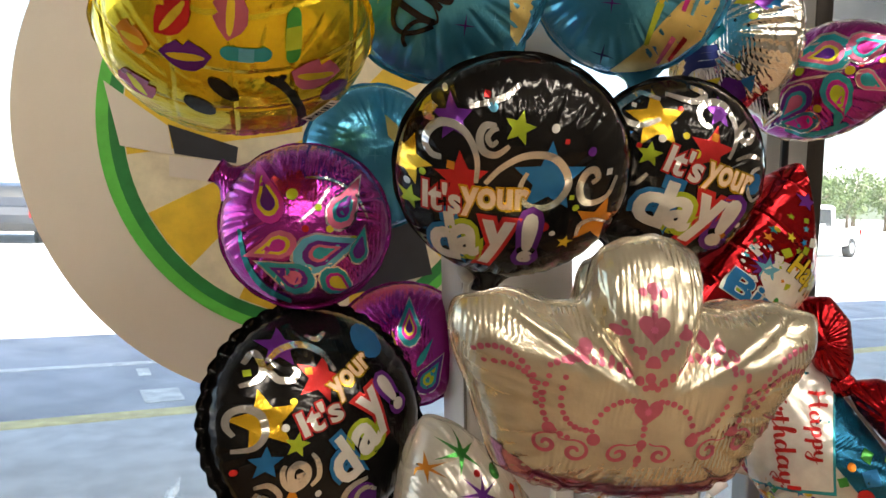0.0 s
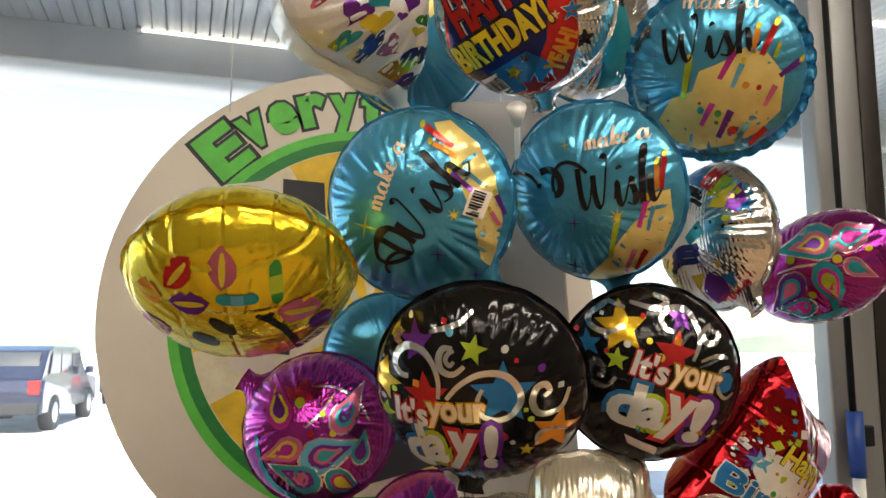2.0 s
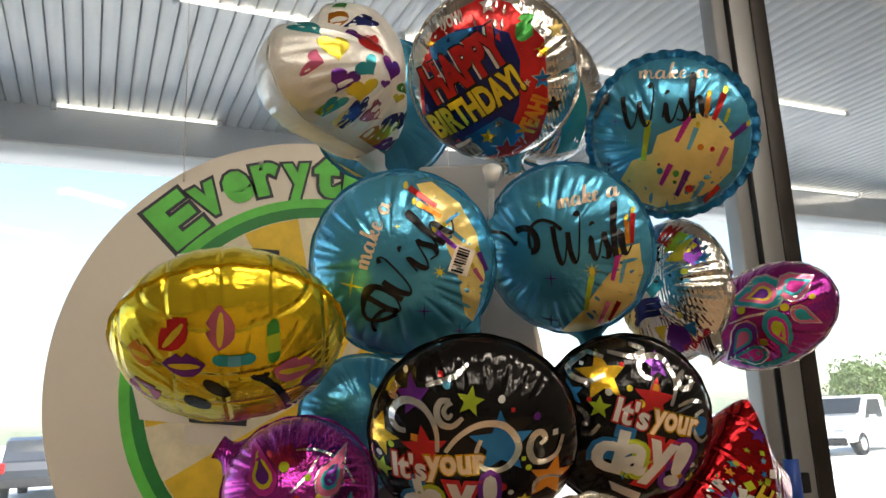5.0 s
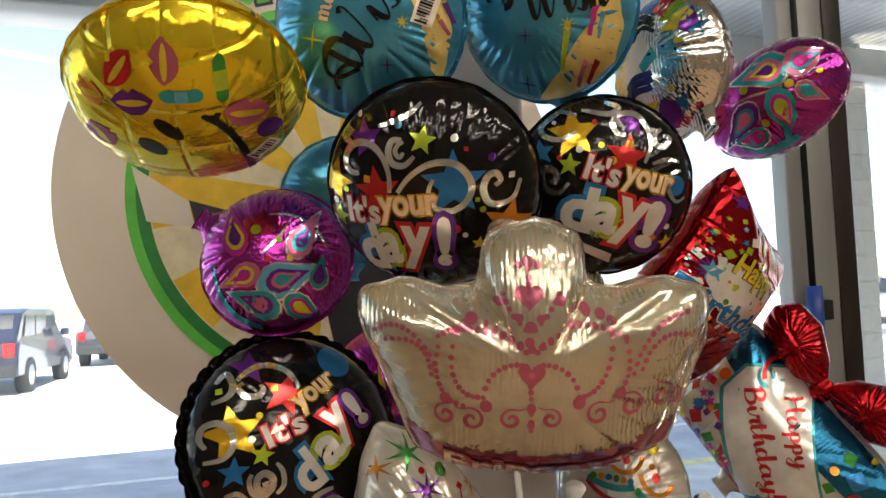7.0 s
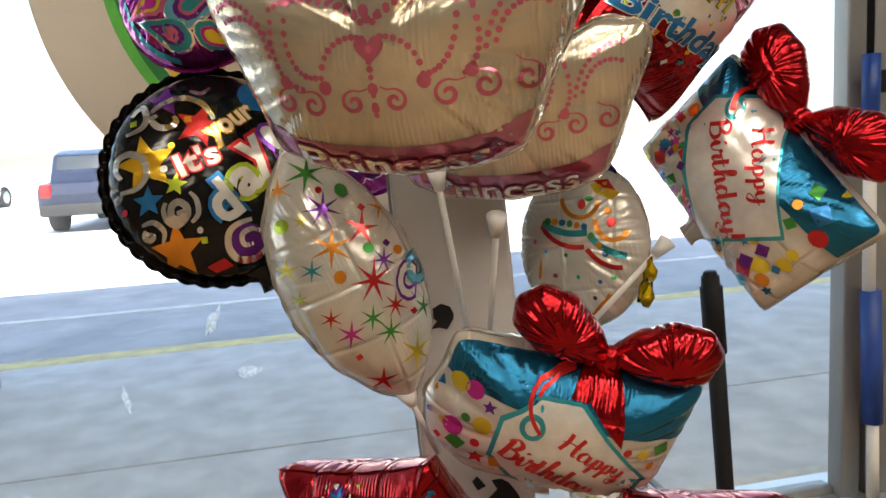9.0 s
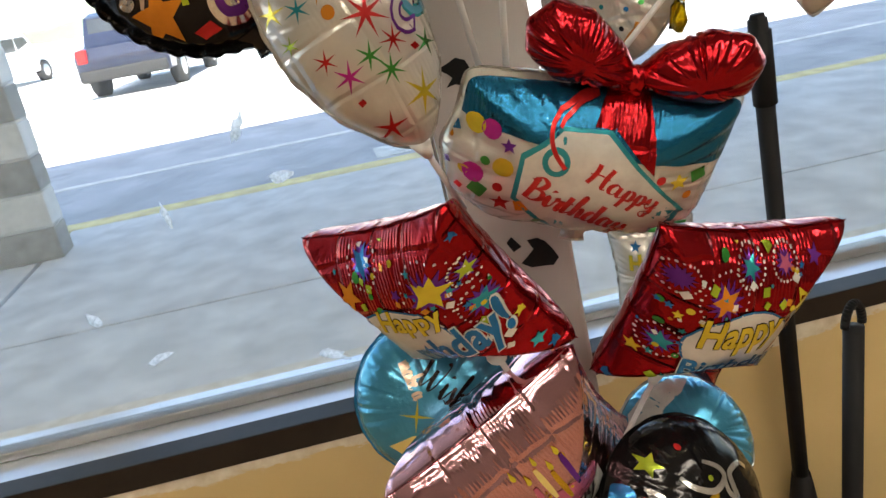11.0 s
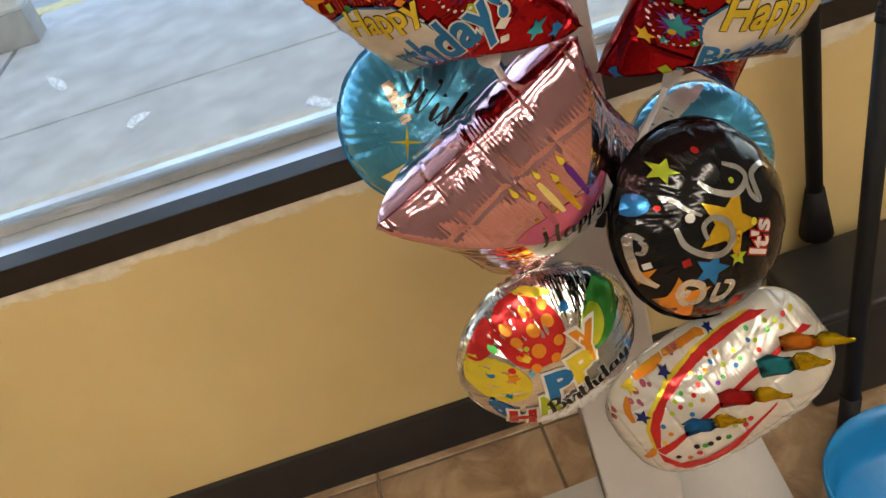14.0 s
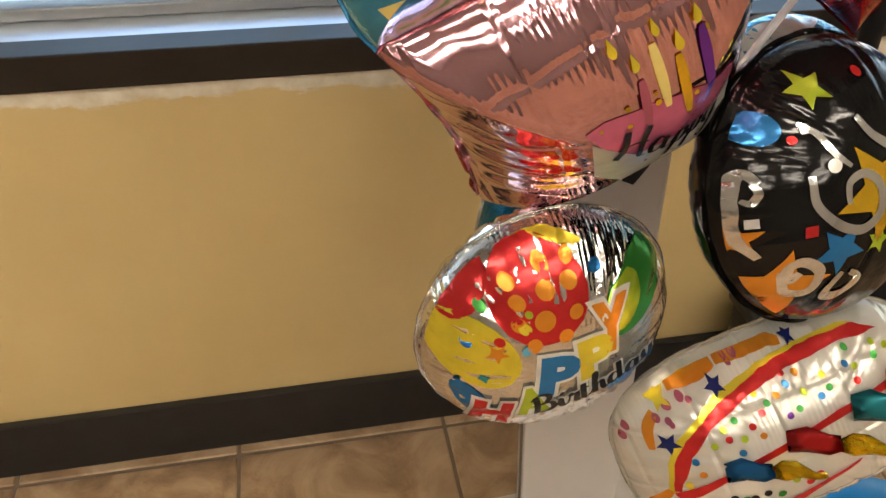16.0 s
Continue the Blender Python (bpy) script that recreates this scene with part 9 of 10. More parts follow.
b.lay("printed_spot", poly(spot(disc_pts(18), 0.0392, -0.0345, 0.0020, -4, 0.90)), I_GRN, 2)
b.lay("printed_spot", poly(spot(DROP, -0.0280, -0.0246, 0.0088, -16, 0.39)), I_ORG, 2)
b.line(bez((0.0139, -0.0687), (0.0254, -0.0589), (0.0311, -0.0541), (0.0343, -0.0493)), 0.004, I_ORG, 2, "printed_line")
for k, (u, w) in enumerate([(0.012, 0.0), (0.03, -0.012)]):
    candle_fin(b, u, 0.066 + w, 0.016, 0.05, (I_ORG, I_NAVY)[k % 2], 8 * k)
candle_fin(b, 0.055, -0.06, 0.013, 0.05, YELLOW_F, -25)

b = Balloon("cake_balloon", pose(0.480, 0.408, 0.570, 65.4, -25.1, -1.9), Film(oval_r(0.106, 0.066), 0.052, 62, power=2.4, amp=0.16), WHITE_F, WHITE_F, "white foil cake balloon with red stripes and candle fins", size=0.914)
b.lay("printed_stripe", poly([(-0.0766, 0.0174), (-0.0651, 0.0321), (-0.0327, 0.0506), (0.0011, 0.0566), (0.0350, 0.0588), (0.0557, 0.0578), (0.0648, 0.0548), (0.0352, 0.0563), (0.0006, 0.0522), (-0.0343, 0.0440), (-0.0598, 0.0305), (-0.0719, 0.0161), (-0.0789, -0.0060), (-0.0831, -0.0054)]), I_YEL, 2)
b.lay("printed_stripe", poly([(-0.0731, 0.0166), (-0.0604, 0.0308), (-0.0330, 0.0460), (0.0019, 0.0543), (0.0363, 0.0576), (0.0648, 0.0548), (0.0766, 0.0464), (0.0482, 0.0514), (0.0183, 0.0496), (-0.0145, 0.0444), (-0.0435, 0.0339), (-0.0612, 0.0183), (-0.0758, -0.0048), (-0.0799, -0.0043)]), I_RED, 3)
b.lay("printed_stripe", poly([(-0.0806, -0.0057), (-0.0589, -0.0018), (-0.0309, 0.0063), (-0.0004, 0.0122), (0.0309, 0.0185), (0.0686, 0.0195), (0.0933, 0.0174), (0.0994, 0.0071), (0.0827, 0.0148), (0.0526, 0.0147), (0.0214, 0.0117), (-0.0093, 0.0057), (-0.0394, 0.0001), (-0.0655, -0.0101), (-0.0775, -0.0137)]), I_RED, 3)
b.lay("printed_stripe", poly([(-0.0814, -0.0091), (-0.0702, -0.0274), (-0.0481, -0.0338), (-0.0200, -0.0332), (0.0105, -0.0259), (0.0354, -0.0198), (0.0329, -0.0225), (0.0060, -0.0310), (-0.0224, -0.0432), (-0.0509, -0.0433), (-0.0722, -0.0378), (-0.0827, -0.0205)]), I_RED, 3)
b.star(0.0256, 0.0618, 0.0049, I_NAVY, -73, 3, 0.45, 5)
b.star(-0.0295, 0.0542, 0.0067, I_NAVY, -56, 3, 0.45, 5)
b.star(-0.0711, 0.0304, 0.0082, I_NAVY, -42, 3, 0.45, 5)
b.star(-0.0657, 0.0563, 0.0081, I_YEL, -58, 3, 0.45, 5)
b.hook([(-0.0240, 0.0634), (-0.0325, 0.0619), (-0.0441, 0.0605), (-0.0576, 0.0590)], 0.0055, I_ORG, 2)
b.hook([(-0.0720, 0.0491), (-0.0797, 0.0406), (-0.0820, 0.0271)], 0.0055, I_ORG, 2)
b.hook([(-0.0967, -0.0137), (-0.0881, -0.0093), (-0.0816, -0.0040)], 0.0055, I_ORG, 2)
b.hook([(-0.0224, 0.0634), (-0.0069, 0.0635), (0.0097, 0.0634), (0.0203, 0.0604)], 0.0055, I_ORG, 2)
b.lay("printed_spot", poly(spot(disc_pts(14), -0.0095, 0.0636, 0.0026)), I_ROSE, 2)
b.lay("printed_spot", poly(spot(disc_pts(14), -0.0154, 0.0635, 0.0018)), I_ROSE, 2)
b.lay("printed_spot", poly(spot(disc_pts(14), -0.0149, 0.0609, 0.0019)), I_ROSE, 2)
b.lay("printed_spot", poly(spot(disc_pts(14), -0.0623, 0.0516, 0.0030)), I_ROSE, 2)
b.lay("printed_spot", poly(spot(disc_pts(14), -0.0715, 0.0461, 0.0025)), I_ROSE, 2)
b.lay("printed_spot", poly(spot(disc_pts(14), -0.0522, 0.0538, 0.0028)), I_ROSE, 2)
b.lay("printed_spot", poly(spot(disc_pts(14), -0.0651, 0.0433, 0.0022)), I_ROSE, 2)
b.lay("printed_spot", poly(spot(disc_pts(14), -0.0477, 0.0511, 0.0020)), I_ROSE, 2)
b.lay("printed_spot", poly(spot(disc_pts(14), -0.0640, 0.0410, 0.0018)), I_ROSE, 2)
b.lay("printed_spot", poly(spot(disc_pts(14), -0.0924, 0.0425, 0.0028)), I_ROSE, 2)
b.lay("printed_spot", poly(spot(disc_pts(14), -0.0965, 0.0363, 0.0030)), I_ROSE, 2)
b.lay("printed_spot", poly(spot(disc_pts(14), -0.0456, 0.0232, 0.0023)), I_LIME, 2)
b.lay("printed_spot", poly(spot(disc_pts(14), -0.0369, 0.0313, 0.0023)), I_LIME, 2)
b.lay("printed_spot", poly(spot(disc_pts(14), -0.0282, 0.0345, 0.0022)), I_GRN, 2)
b.lay("printed_spot", poly(spot(disc_pts(14), -0.0196, 0.0279, 0.0023)), I_RED, 2)
b.lay("printed_spot", poly(spot(disc_pts(14), -0.0269, 0.0224, 0.0023)), I_LIME, 2)
b.lay("printed_spot", poly(spot(disc_pts(14), -0.0358, 0.0248, 0.0023)), I_RED, 2)
b.lay("printed_spot", poly(spot(disc_pts(14), -0.0056, 0.0371, 0.0021)), I_GRN, 2)
b.lay("printed_spot", poly(spot(disc_pts(14), 0.0016, 0.0391, 0.0021)), I_ORG, 2)
b.lay("printed_spot", poly(spot(disc_pts(14), 0.0098, 0.0420, 0.0021)), I_BLUE, 2)
b.lay("printed_spot", poly(spot(disc_pts(14), 0.0104, 0.0479, 0.0020)), I_RED, 2)
b.lay("printed_spot", poly(spot(disc_pts(14), 0.0181, 0.0460, 0.0022)), I_ORG, 2)
b.lay("printed_spot", poly(spot(disc_pts(14), 0.0174, 0.0354, 0.0020)), I_LIME, 2)
b.lay("printed_spot", poly(spot(disc_pts(14), 0.0110, 0.0277, 0.0021)), I_GRN, 2)
b.lay("printed_spot", poly(spot(disc_pts(14), 0.0318, 0.0401, 0.0019)), I_YEL, 2)
b.lay("printed_spot", poly(spot(disc_pts(14), 0.0260, 0.0297, 0.0022)), I_BLUE, 2)
b.lay("printed_spot", poly(spot(disc_pts(14), 0.0473, 0.0398, 0.0019)), I_BLUE, 2)
b.lay("printed_spot", poly(spot(disc_pts(14), 0.0522, 0.0363, 0.0023)), I_LIME, 2)
b.lay("printed_spot", poly(spot(disc_pts(14), 0.0521, 0.0468, 0.0020)), I_GRN, 2)
b.lay("printed_spot", poly(spot(disc_pts(14), 0.0662, 0.0362, 0.0022)), I_GRN, 2)
b.lay("printed_spot", poly(spot(disc_pts(14), 0.0772, 0.0297, 0.0025)), I_YEL, 2)
b.lay("printed_spot", poly(spot(disc_pts(14), 0.0849, 0.0356, 0.0023)), I_RED, 2)
b.lay("printed_spot", poly(spot(disc_pts(14), 0.0936, 0.0330, 0.0026)), I_YEL, 2)
b.lay("printed_spot", poly(spot(disc_pts(14), 0.0689, 0.0422, 0.0019)), I_LIME, 2)
b.lay("printed_spot", poly(spot(disc_pts(14), -0.0602, 0.0153, 0.0023)), I_BLUE, 2)
b.lay("printed_spot", poly(spot(disc_pts(14), -0.0695, -0.0017, 0.0023)), I_YEL, 2)
b.lay("printed_spot", poly(spot(disc_pts(14), -0.0589, 0.0057, 0.0025)), I_ORG, 2)
b.lay("printed_spot", poly(spot(disc_pts(14), -0.0313, 0.0141, 0.0024)), I_BLUE, 2)
b.lay("printed_spot", poly(spot(disc_pts(14), -0.0156, 0.0205, 0.0022)), I_ORG, 2)
b.lay("printed_spot", poly(spot(disc_pts(14), 0.0042, 0.0256, 0.0021)), I_PUR, 2)
b.lay("printed_spot", poly(spot(disc_pts(14), 0.0498, 0.0285, 0.0022)), I_RED, 2)
b.lay("printed_spot", poly(spot(disc_pts(14), 0.0325, 0.0323, 0.0022)), I_GRN, 2)
b.lay("printed_spot", poly(spot(disc_pts(14), 0.0757, 0.0372, 0.0022)), I_LIME, 2)
b.lay("printed_spot", poly(spot(disc_pts(14), -0.0105, 0.0439, 0.0020)), I_YEL, 2)
b.lay("printed_spot", poly(spot(disc_pts(14), -0.0109, 0.0332, 0.0022)), I_RED, 2)
b.lay("printed_spot", poly(spot(disc_pts(14), -0.0675, -0.0204, 0.0026)), I_BLK, 2)
b.lay("printed_spot", poly(spot(disc_pts(14), -0.0470, -0.0167, 0.0027)), I_BLK, 2)
b.lay("printed_spot", poly(spot(disc_pts(14), -0.0489, -0.0249, 0.0029)), I_RED, 2)
b.lay("printed_spot", poly(spot(disc_pts(14), -0.0265, -0.0198, 0.0026)), I_BLK, 2)
b.lay("printed_spot", poly(spot(disc_pts(14), -0.0183, -0.0241, 0.0028)), I_GRN, 2)
b.lay("printed_spot", poly(spot(disc_pts(14), -0.0402, -0.0199, 0.0028)), I_GRN, 2)
b.lay("printed_spot", poly(spot(disc_pts(14), -0.0588, -0.0255, 0.0027)), I_ORG, 2)
b.lay("printed_spot", poly(spot(disc_pts(14), 0.0006, -0.0223, 0.0027)), I_RED, 2)
b.lay("printed_spot", poly(spot(disc_pts(14), -0.0072, -0.0168, 0.0025)), I_LIME, 2)
b.lay("printed_spot", poly(spot(disc_pts(14), 0.0074, -0.0190, 0.0027)), I_RED, 2)
b.lay("printed_spot", poly(spot(disc_pts(14), -0.0351, -0.0208, 0.0028)), I_BLK, 2)
candle_fin(b, 0.0668, 0.0193, 0.0150, 0.0577, I_ORG, -109, 0.0393)
candle_fin(b, 0.0394, 0.0155, 0.0180, 0.0577, I_TEAL, -104, 0.0483)
candle_fin(b, -0.0046, 0.0120, 0.0150, 0.0609, I_RED, -105, 0.0515)
candle_fin(b, -0.0459, 0.0038, 0.0140, 0.0569, I_BLUE, -97, 0.0478)

b = Balloon("spotted_balloon", pose(0.3548, 0.4918, 0.5964, 88.1, 0.0, 5.4), round_film(0.0868, 34, thick=0.58), SILVER, SILVER, "round silver foil balloon with big red, yellow and green spots")
b.lay("printed_spot", poly(spot(disc_pts(18), -0.0219, 0.0521, 0.0297, -31, 1.01)), I_RED, 1)
b.lay("printed_spot", poly(spot(disc_pts(18), -0.0198, 0.0697, 0.0047, -30, 1.15)), I_ORG, 2)
b.lay("printed_spot", poly(spot(disc_pts(18), -0.0188, 0.0562, 0.0056, -30, 1.04)), I_ORG, 2)
b.lay("printed_spot", poly(spot(disc_pts(18), -0.0201, 0.0387, 0.0066, -30, 0.95)), I_ORG, 2)
b.lay("printed_spot", poly(spot(disc_pts(18), -0.0047, 0.0610, 0.0051, -36, 1.09)), I_ORG, 2)
b.lay("printed_spot", poly(spot(disc_pts(18), -0.0357, 0.0494, 0.0047, -30, 1.05)), I_ORG, 2)
b.lay("printed_spot", poly(spot(disc_pts(18), -0.0010, 0.0428, 0.0048, -29, 0.91)), I_ORG, 2)
b.lay("printed_spot", poly(spot(disc_pts(18), -0.0040, 0.0730, 0.0043, -30, 1.02)), I_ORG, 2)
b.lay("printed_spot", poly(spot(disc_pts(18), -0.0348, 0.0357, 0.0047, -30, 1.06)), I_ORG, 2)
b.lay("printed_spot", poly(spot(disc_pts(18), -0.0404, 0.0603, 0.0047, -23, 1.01)), I_ORG, 2)
b.lay("printed_spot", poly(spot(disc_pts(18), -0.0074, 0.0279, 0.0048, -29, 0.91)), I_ORG, 2)
b.lay("printed_spot", poly(spot(disc_pts(18), -0.0264, 0.0228, 0.0048, -30, 0.91)), I_ORG, 2)
b.lay("printed_spot", poly(spot(disc_pts(18), -0.0319, 0.0339, 0.0037, -30, 1.06)), I_YEL, 3)
b.lay("printed_spot", poly(spot(disc_pts(18), -0.0297, 0.0434, 0.0023, -30, 1.05)), I_LIME, 3)
b.lay("printed_spot", poly(spot(disc_pts(18), -0.0601, 0.0131, 0.0225, -42, 1.32)), I_YEL, 1)
b.lay("printed_spot", poly(spot(disc_pts(18), -0.0645, 0.0215, 0.0033, -19, 1.06)), I_BLUE, 2)
b.lay("printed_spot", poly(spot(RECT, -0.0552, -0.0049, 0.0029, -16, 1.01)), I_TEAL, 2)
b.star(-0.0478, 0.0166, 0.0074, I_ORG, -30, 2, 0.45, 5)
b.lay("printed_spot", poly(spot(disc_pts(18), -0.0468, 0.0255, 0.0032, -30, 1.07)), I_RED, 2)
b.lay("printed_spot", poly(spot(disc_pts(18), -0.0312, 0.0191, 0.0034, -30, 0.85)), I_SKY, 2)
b.lay("printed_spot", poly(spot(disc_pts(18), 0.0439, 0.0431, 0.0313, -45, 0.60)), I_GRN, 1)
b.lay("printed_spot", poly(spot(disc_pts(18), 0.0327, 0.0391, 0.0185, -22, 0.64)), I_LIME, 2)
b.lay("printed_spot", poly(spot(disc_pts(18), -0.0654, 0.0521, 0.0218, -36, 0.53)), I_RED, 1)
b.lay("printed_spot", poly(spot(disc_pts(18), -0.0591, -0.0298, 0.0086, -57, 2.59)), I_BLUE, 1)
b.lay("printed_spot", poly(spot(disc_pts(18), -0.0142, 0.0821, 0.0030, -12, 7.56)), I_YEL, 1)
b.lay("printed_spot", poly(spot(disc_pts(18), 0.0138, 0.0646, 0.0038, -37, 1.11)), I_BLUE, 2)
b.lay("printed_spot", poly(spot(disc_pts(18), -0.0559, 0.0454, 0.0031, -31, 1.27)), I_GRN, 2)
b.word("H", -0.0476, -0.0386, 0.0234, 0.0280, I_RED, -2, 5, I_WHITE, 0.06, 0, 0, 0.06)
b.word("A", -0.0249, -0.0242, 0.0217, 0.0292, I_LIME, 14, 5, I_WHITE, 0.06, 0, 0, 0.06)
b.word("P", -0.0094, -0.0022, 0.0259, 0.0338, I_BLUE, 1, 5, I_WHITE, 0.06, 0, 0, 0.06)
b.word("P", 0.0140, 0.0078, 0.0238, 0.0336, I_YEL, 11, 5, I_WHITE, 0.06, 0, 0, 0.06)
b.word("Y", 0.0227, 0.0272, 0.0260, 0.0375, I_ORG, 5, 5, I_WHITE, 0.06, 0, 0, 0.06)
b.brush("Birthday", 0.0201, -0.0193, 0.0902, 0.0300, I_WHITE, 18, 4, 0.75)
b.brush("Birthday", 0.0201, -0.0193, 0.0902, 0.0300, I_BLK, 18, 6, 0.42)

b = Balloon("gift_balloon", pose(0.645, 0.512, 1.212, 81.0, 49.4, -62.4), Film(polar(GIFT, 0.7), 0.05, 71), WHITE_F, WHITE_F, "white foil gift balloon with blue lid and red bow, turned sideways", neck=270, size=0.944)
b.lay("lid", poly([(-0.106, 0.02), (0.106, 0.02), (0.108, 0.062), (0.09, 0.064), (0.0, 0.064), (-0.09, 0.064), (-0.108, 0.062)]), LID_F, 2, "blue foil lid", step=0.003)
bow(b, -0.012, 0.068, 4, 1.45)
b.lay("tag_border", poly([(-0.0718, -0.0010), (-0.0725, 0.0351), (-0.0491, 0.0617), (-0.0151, 0.0617), (0.0671, 0.0030), (0.0205, -0.0599), (-0.0182, -0.0412)]), I_TEAL, 3)
b.lay("gift_tag", poly([(-0.0678, 0.0012), (-0.0689, 0.0340), (-0.0447, 0.0616), (-0.0152, 0.0597), (0.0626, 0.0031), (0.0174, -0.0599), (-0.0167, -0.0369)]), I_WHITE, 4)
b.lay("printed_spot", poly(spot(disc_pts(18), -0.0504, 0.0410, 0.0107, 53, 0.72)), I_TEAL, 5)
b.lay("printed_spot", poly(spot(disc_pts(18), -0.0504, 0.0410, 0.0061, 53, 0.71)), I_WHITE, 6)
b.brush("Happy", 0.0054, 0.0274, 0.0682, 0.0228, I_RED, -31, 6, 0.42)
b.brush("Birthday!", -0.0060, -0.0030, 0.1048, 0.0283, I_RED, -30, 6, 0.42)
b.line(bez((-0.0489, 0.0391), (-0.0612, 0.0470), (-0.0636, 0.0553), (-0.0589, 0.0617)), 0.004, I_RED, 7, "printed_line")
b.lay("printed_shape", poly([(-0.0252, -0.0598), (-0.0285, -0.0364), (0.0146, -0.0599), (0.0153, -0.0598)]), I_RED, 2)
b.lay("printed_confetti", poly(spot(DIAMOND, 0.0503, 0.0471, 0.0079, 71, 0.74)), I_GRN, 4)
b.lay("printed_confetti", poly(spot(disc_pts(12), 0.0510, 0.0309, 0.0044, 70, 0.85)), I_ORG, 4)
b.lay("printed_confetti", poly(spot(RECT, 0.0591, 0.0160, 0.0045, 71, 0.93)), I_GRN, 4)
b.lay("printed_confetti", poly(spot(RECT, 0.0688, 0.0382, 0.0077, 70, 0.85)), I_BLUE, 4)
b.lay("printed_confetti", poly(spot(disc_pts(12), 0.0812, 0.0230, 0.0080, 71, 0.92)), I_RED, 4)
b.lay("printed_confetti", poly(spot(disc_pts(12), 0.0368, -0.0600, 0.0074, 65, 0.77)), I_ORG, 4)
b.lay("printed_confetti", poly(spot(disc_pts(12), 0.0510, -0.0600, 0.0044, 73, 1.32)), I_RED, 4)
b.lay("printed_confetti", poly(spot(DIAMOND, 0.0613, -0.0341, 0.0078, 72, 1.00)), I_PUR, 4)
b.lay("printed_confetti", poly(spot(disc_pts(12), 0.0810, -0.0361, 0.0063, 72, 0.91)), I_ORG, 4)
b.lay("printed_confetti", poly(spot(disc_pts(12), 0.0692, -0.0530, 0.0053, 75, 1.28)), I_TEAL, 4)
b.lay("printed_confetti", poly(spot(disc_pts(12), 0.0641, 0.0619, 0.0054, -11, 0.59)), I_YEL, 4)
b.lay("printed_confetti", poly(spot(disc_pts(12), 0.0800, -0.0016, 0.0052, 71, 0.90)), I_YEL, 4)
b.lay("printed_confetti", poly(spot(DIAMOND, 0.0810, -0.0213, 0.0044, 72, 0.88)), I_BLUE, 4)
b.lay("printed_confetti", poly(spot(DIAMOND, -0.0813, -0.0035, 0.0055, 68, 0.77)), I_RED, 4)
b.lay("printed_confetti", poly(spot(disc_pts(12), -0.0717, -0.0283, 0.0047, 64, 1.16)), I_BLUE, 4)
b.lay("printed_confetti", poly(spot(DIAMOND, -0.0412, -0.0255, 0.0050, 67, 1.03)), I_PUR, 4)
b.lay("printed_confetti", poly(spot(RECT, -0.0413, -0.0446, 0.0045, 65, 1.52)), I_GRN, 4)
b.lay("printed_confetti", poly(spot(disc_pts(12), -0.0781, 0.0111, 0.0065, 61, 1.07)), I_ORG, 4)
confetti(b, 12, 71, 0.1, 0.0056, (I_YEL, I_GRN, I_BLUE, I_RED, I_ORG, I_PUR, I_MAG), ((0, 0.056, 0.2, 0.06),))

b = Balloon("gift_balloon", pose(0.454, 0.481, 1.041, 107.4, 14.5, -11.7), Film(polar(GIFT_FULL, 1.2), 0.05, 72), WHITE_F, WHITE_F, "white foil gift balloon with blue lid, red bow and tag", neck=270, size=0.94)
b.lay("lid", poly([(-0.108, 0.032), (-0.04, 0.026), (0.106, 0.012), (0.112, 0.066), (0.09, 0.068), (0.0, 0.068), (-0.09, 0.068), (-0.112, 0.066)]), LID_F, 2, "blue foil lid", step=0.003)
b.lay("lid_ribbon", poly([(0.004, 0.066), (0.030, 0.066), (0.037, 0.036), (0.041, 0.009), (0.008, 0.0405), (-0.008, 0.0415), (-0.003, 0.056)]), RED_F, 4, "crinkled red foil ribbon", step=0.003)
bow(b, 0.018, 0.068, -6, 1.45)
b.lay("tag_border", poly([(-0.0594, 0.0170), (-0.0323, 0.0399), (0.0047, 0.0399), (0.0761, -0.0284), (0.0515, -0.0593), (-0.0226, -0.0599), (-0.0627, -0.0240)]), I_TEAL, 3)
b.lay("gift_tag", poly([(-0.0561, 0.0135), (-0.0305, 0.0372), (0.0023, 0.0374), (0.0686, -0.0251), (0.0507, -0.0597), (-0.0184, -0.0599), (-0.0584, -0.0221)]), I_WHITE, 4)
b.lay("printed_spot", poly(spot(disc_pts(18), -0.0334, 0.0150, 0.0121, 11, 0.86)), I_TEAL, 5)
b.lay("printed_spot", poly(spot(disc_pts(18), -0.0334, 0.0150, 0.0073, 11, 0.83)), I_WHITE, 6)
b.brush("Happy", 0.0215, -0.0060, 0.0650, 0.0270, I_RED, -24, 6, 0.42)
b.brush("Birthday", -0.0100, -0.0280, 0.0900, 0.0340, I_RED, -21, 6, 0.42)
b.line(bez((-0.0260, 0.0109), (-0.0501, 0.0350), (-0.0395, 0.0546), (-0.0084, 0.0615)), 0.0035, I_RED, 7, "printed_line")
b.line(bez((-0.0331, 0.0397), (-0.0279, 0.0501), (-0.0196, 0.0564), (-0.0064, 0.0600)), 0.003, I_RED, 7, "printed_line")
b.lay("printed_confetti", poly(spot(disc_pts(12), -0.0948, 0.0295, 0.0079, 20)), I_YEL, 3)
b.lay("printed_confetti", poly(spot(disc_pts(12), -0.0827, 0.0291, 0.0076, 20)), I_MAG, 3)
b.lay("printed_confetti", poly(spot(RECT, -0.1096, 0.0205, 0.0035, 20)), I_BLUE, 3)
b.lay("printed_confetti", poly(spot(disc_pts(12), -0.0850, 0.0035, 0.0038, 20)), I_GRN, 3)
b.lay("printed_confetti", poly(spot(disc_pts(12), -0.0936, -0.0102, 0.0089, 20)), I_MAG, 3)
b.lay("printed_confetti", poly(spot(disc_pts(12), -0.0712, 0.0015, 0.0082, 20)), I_YEL, 3)
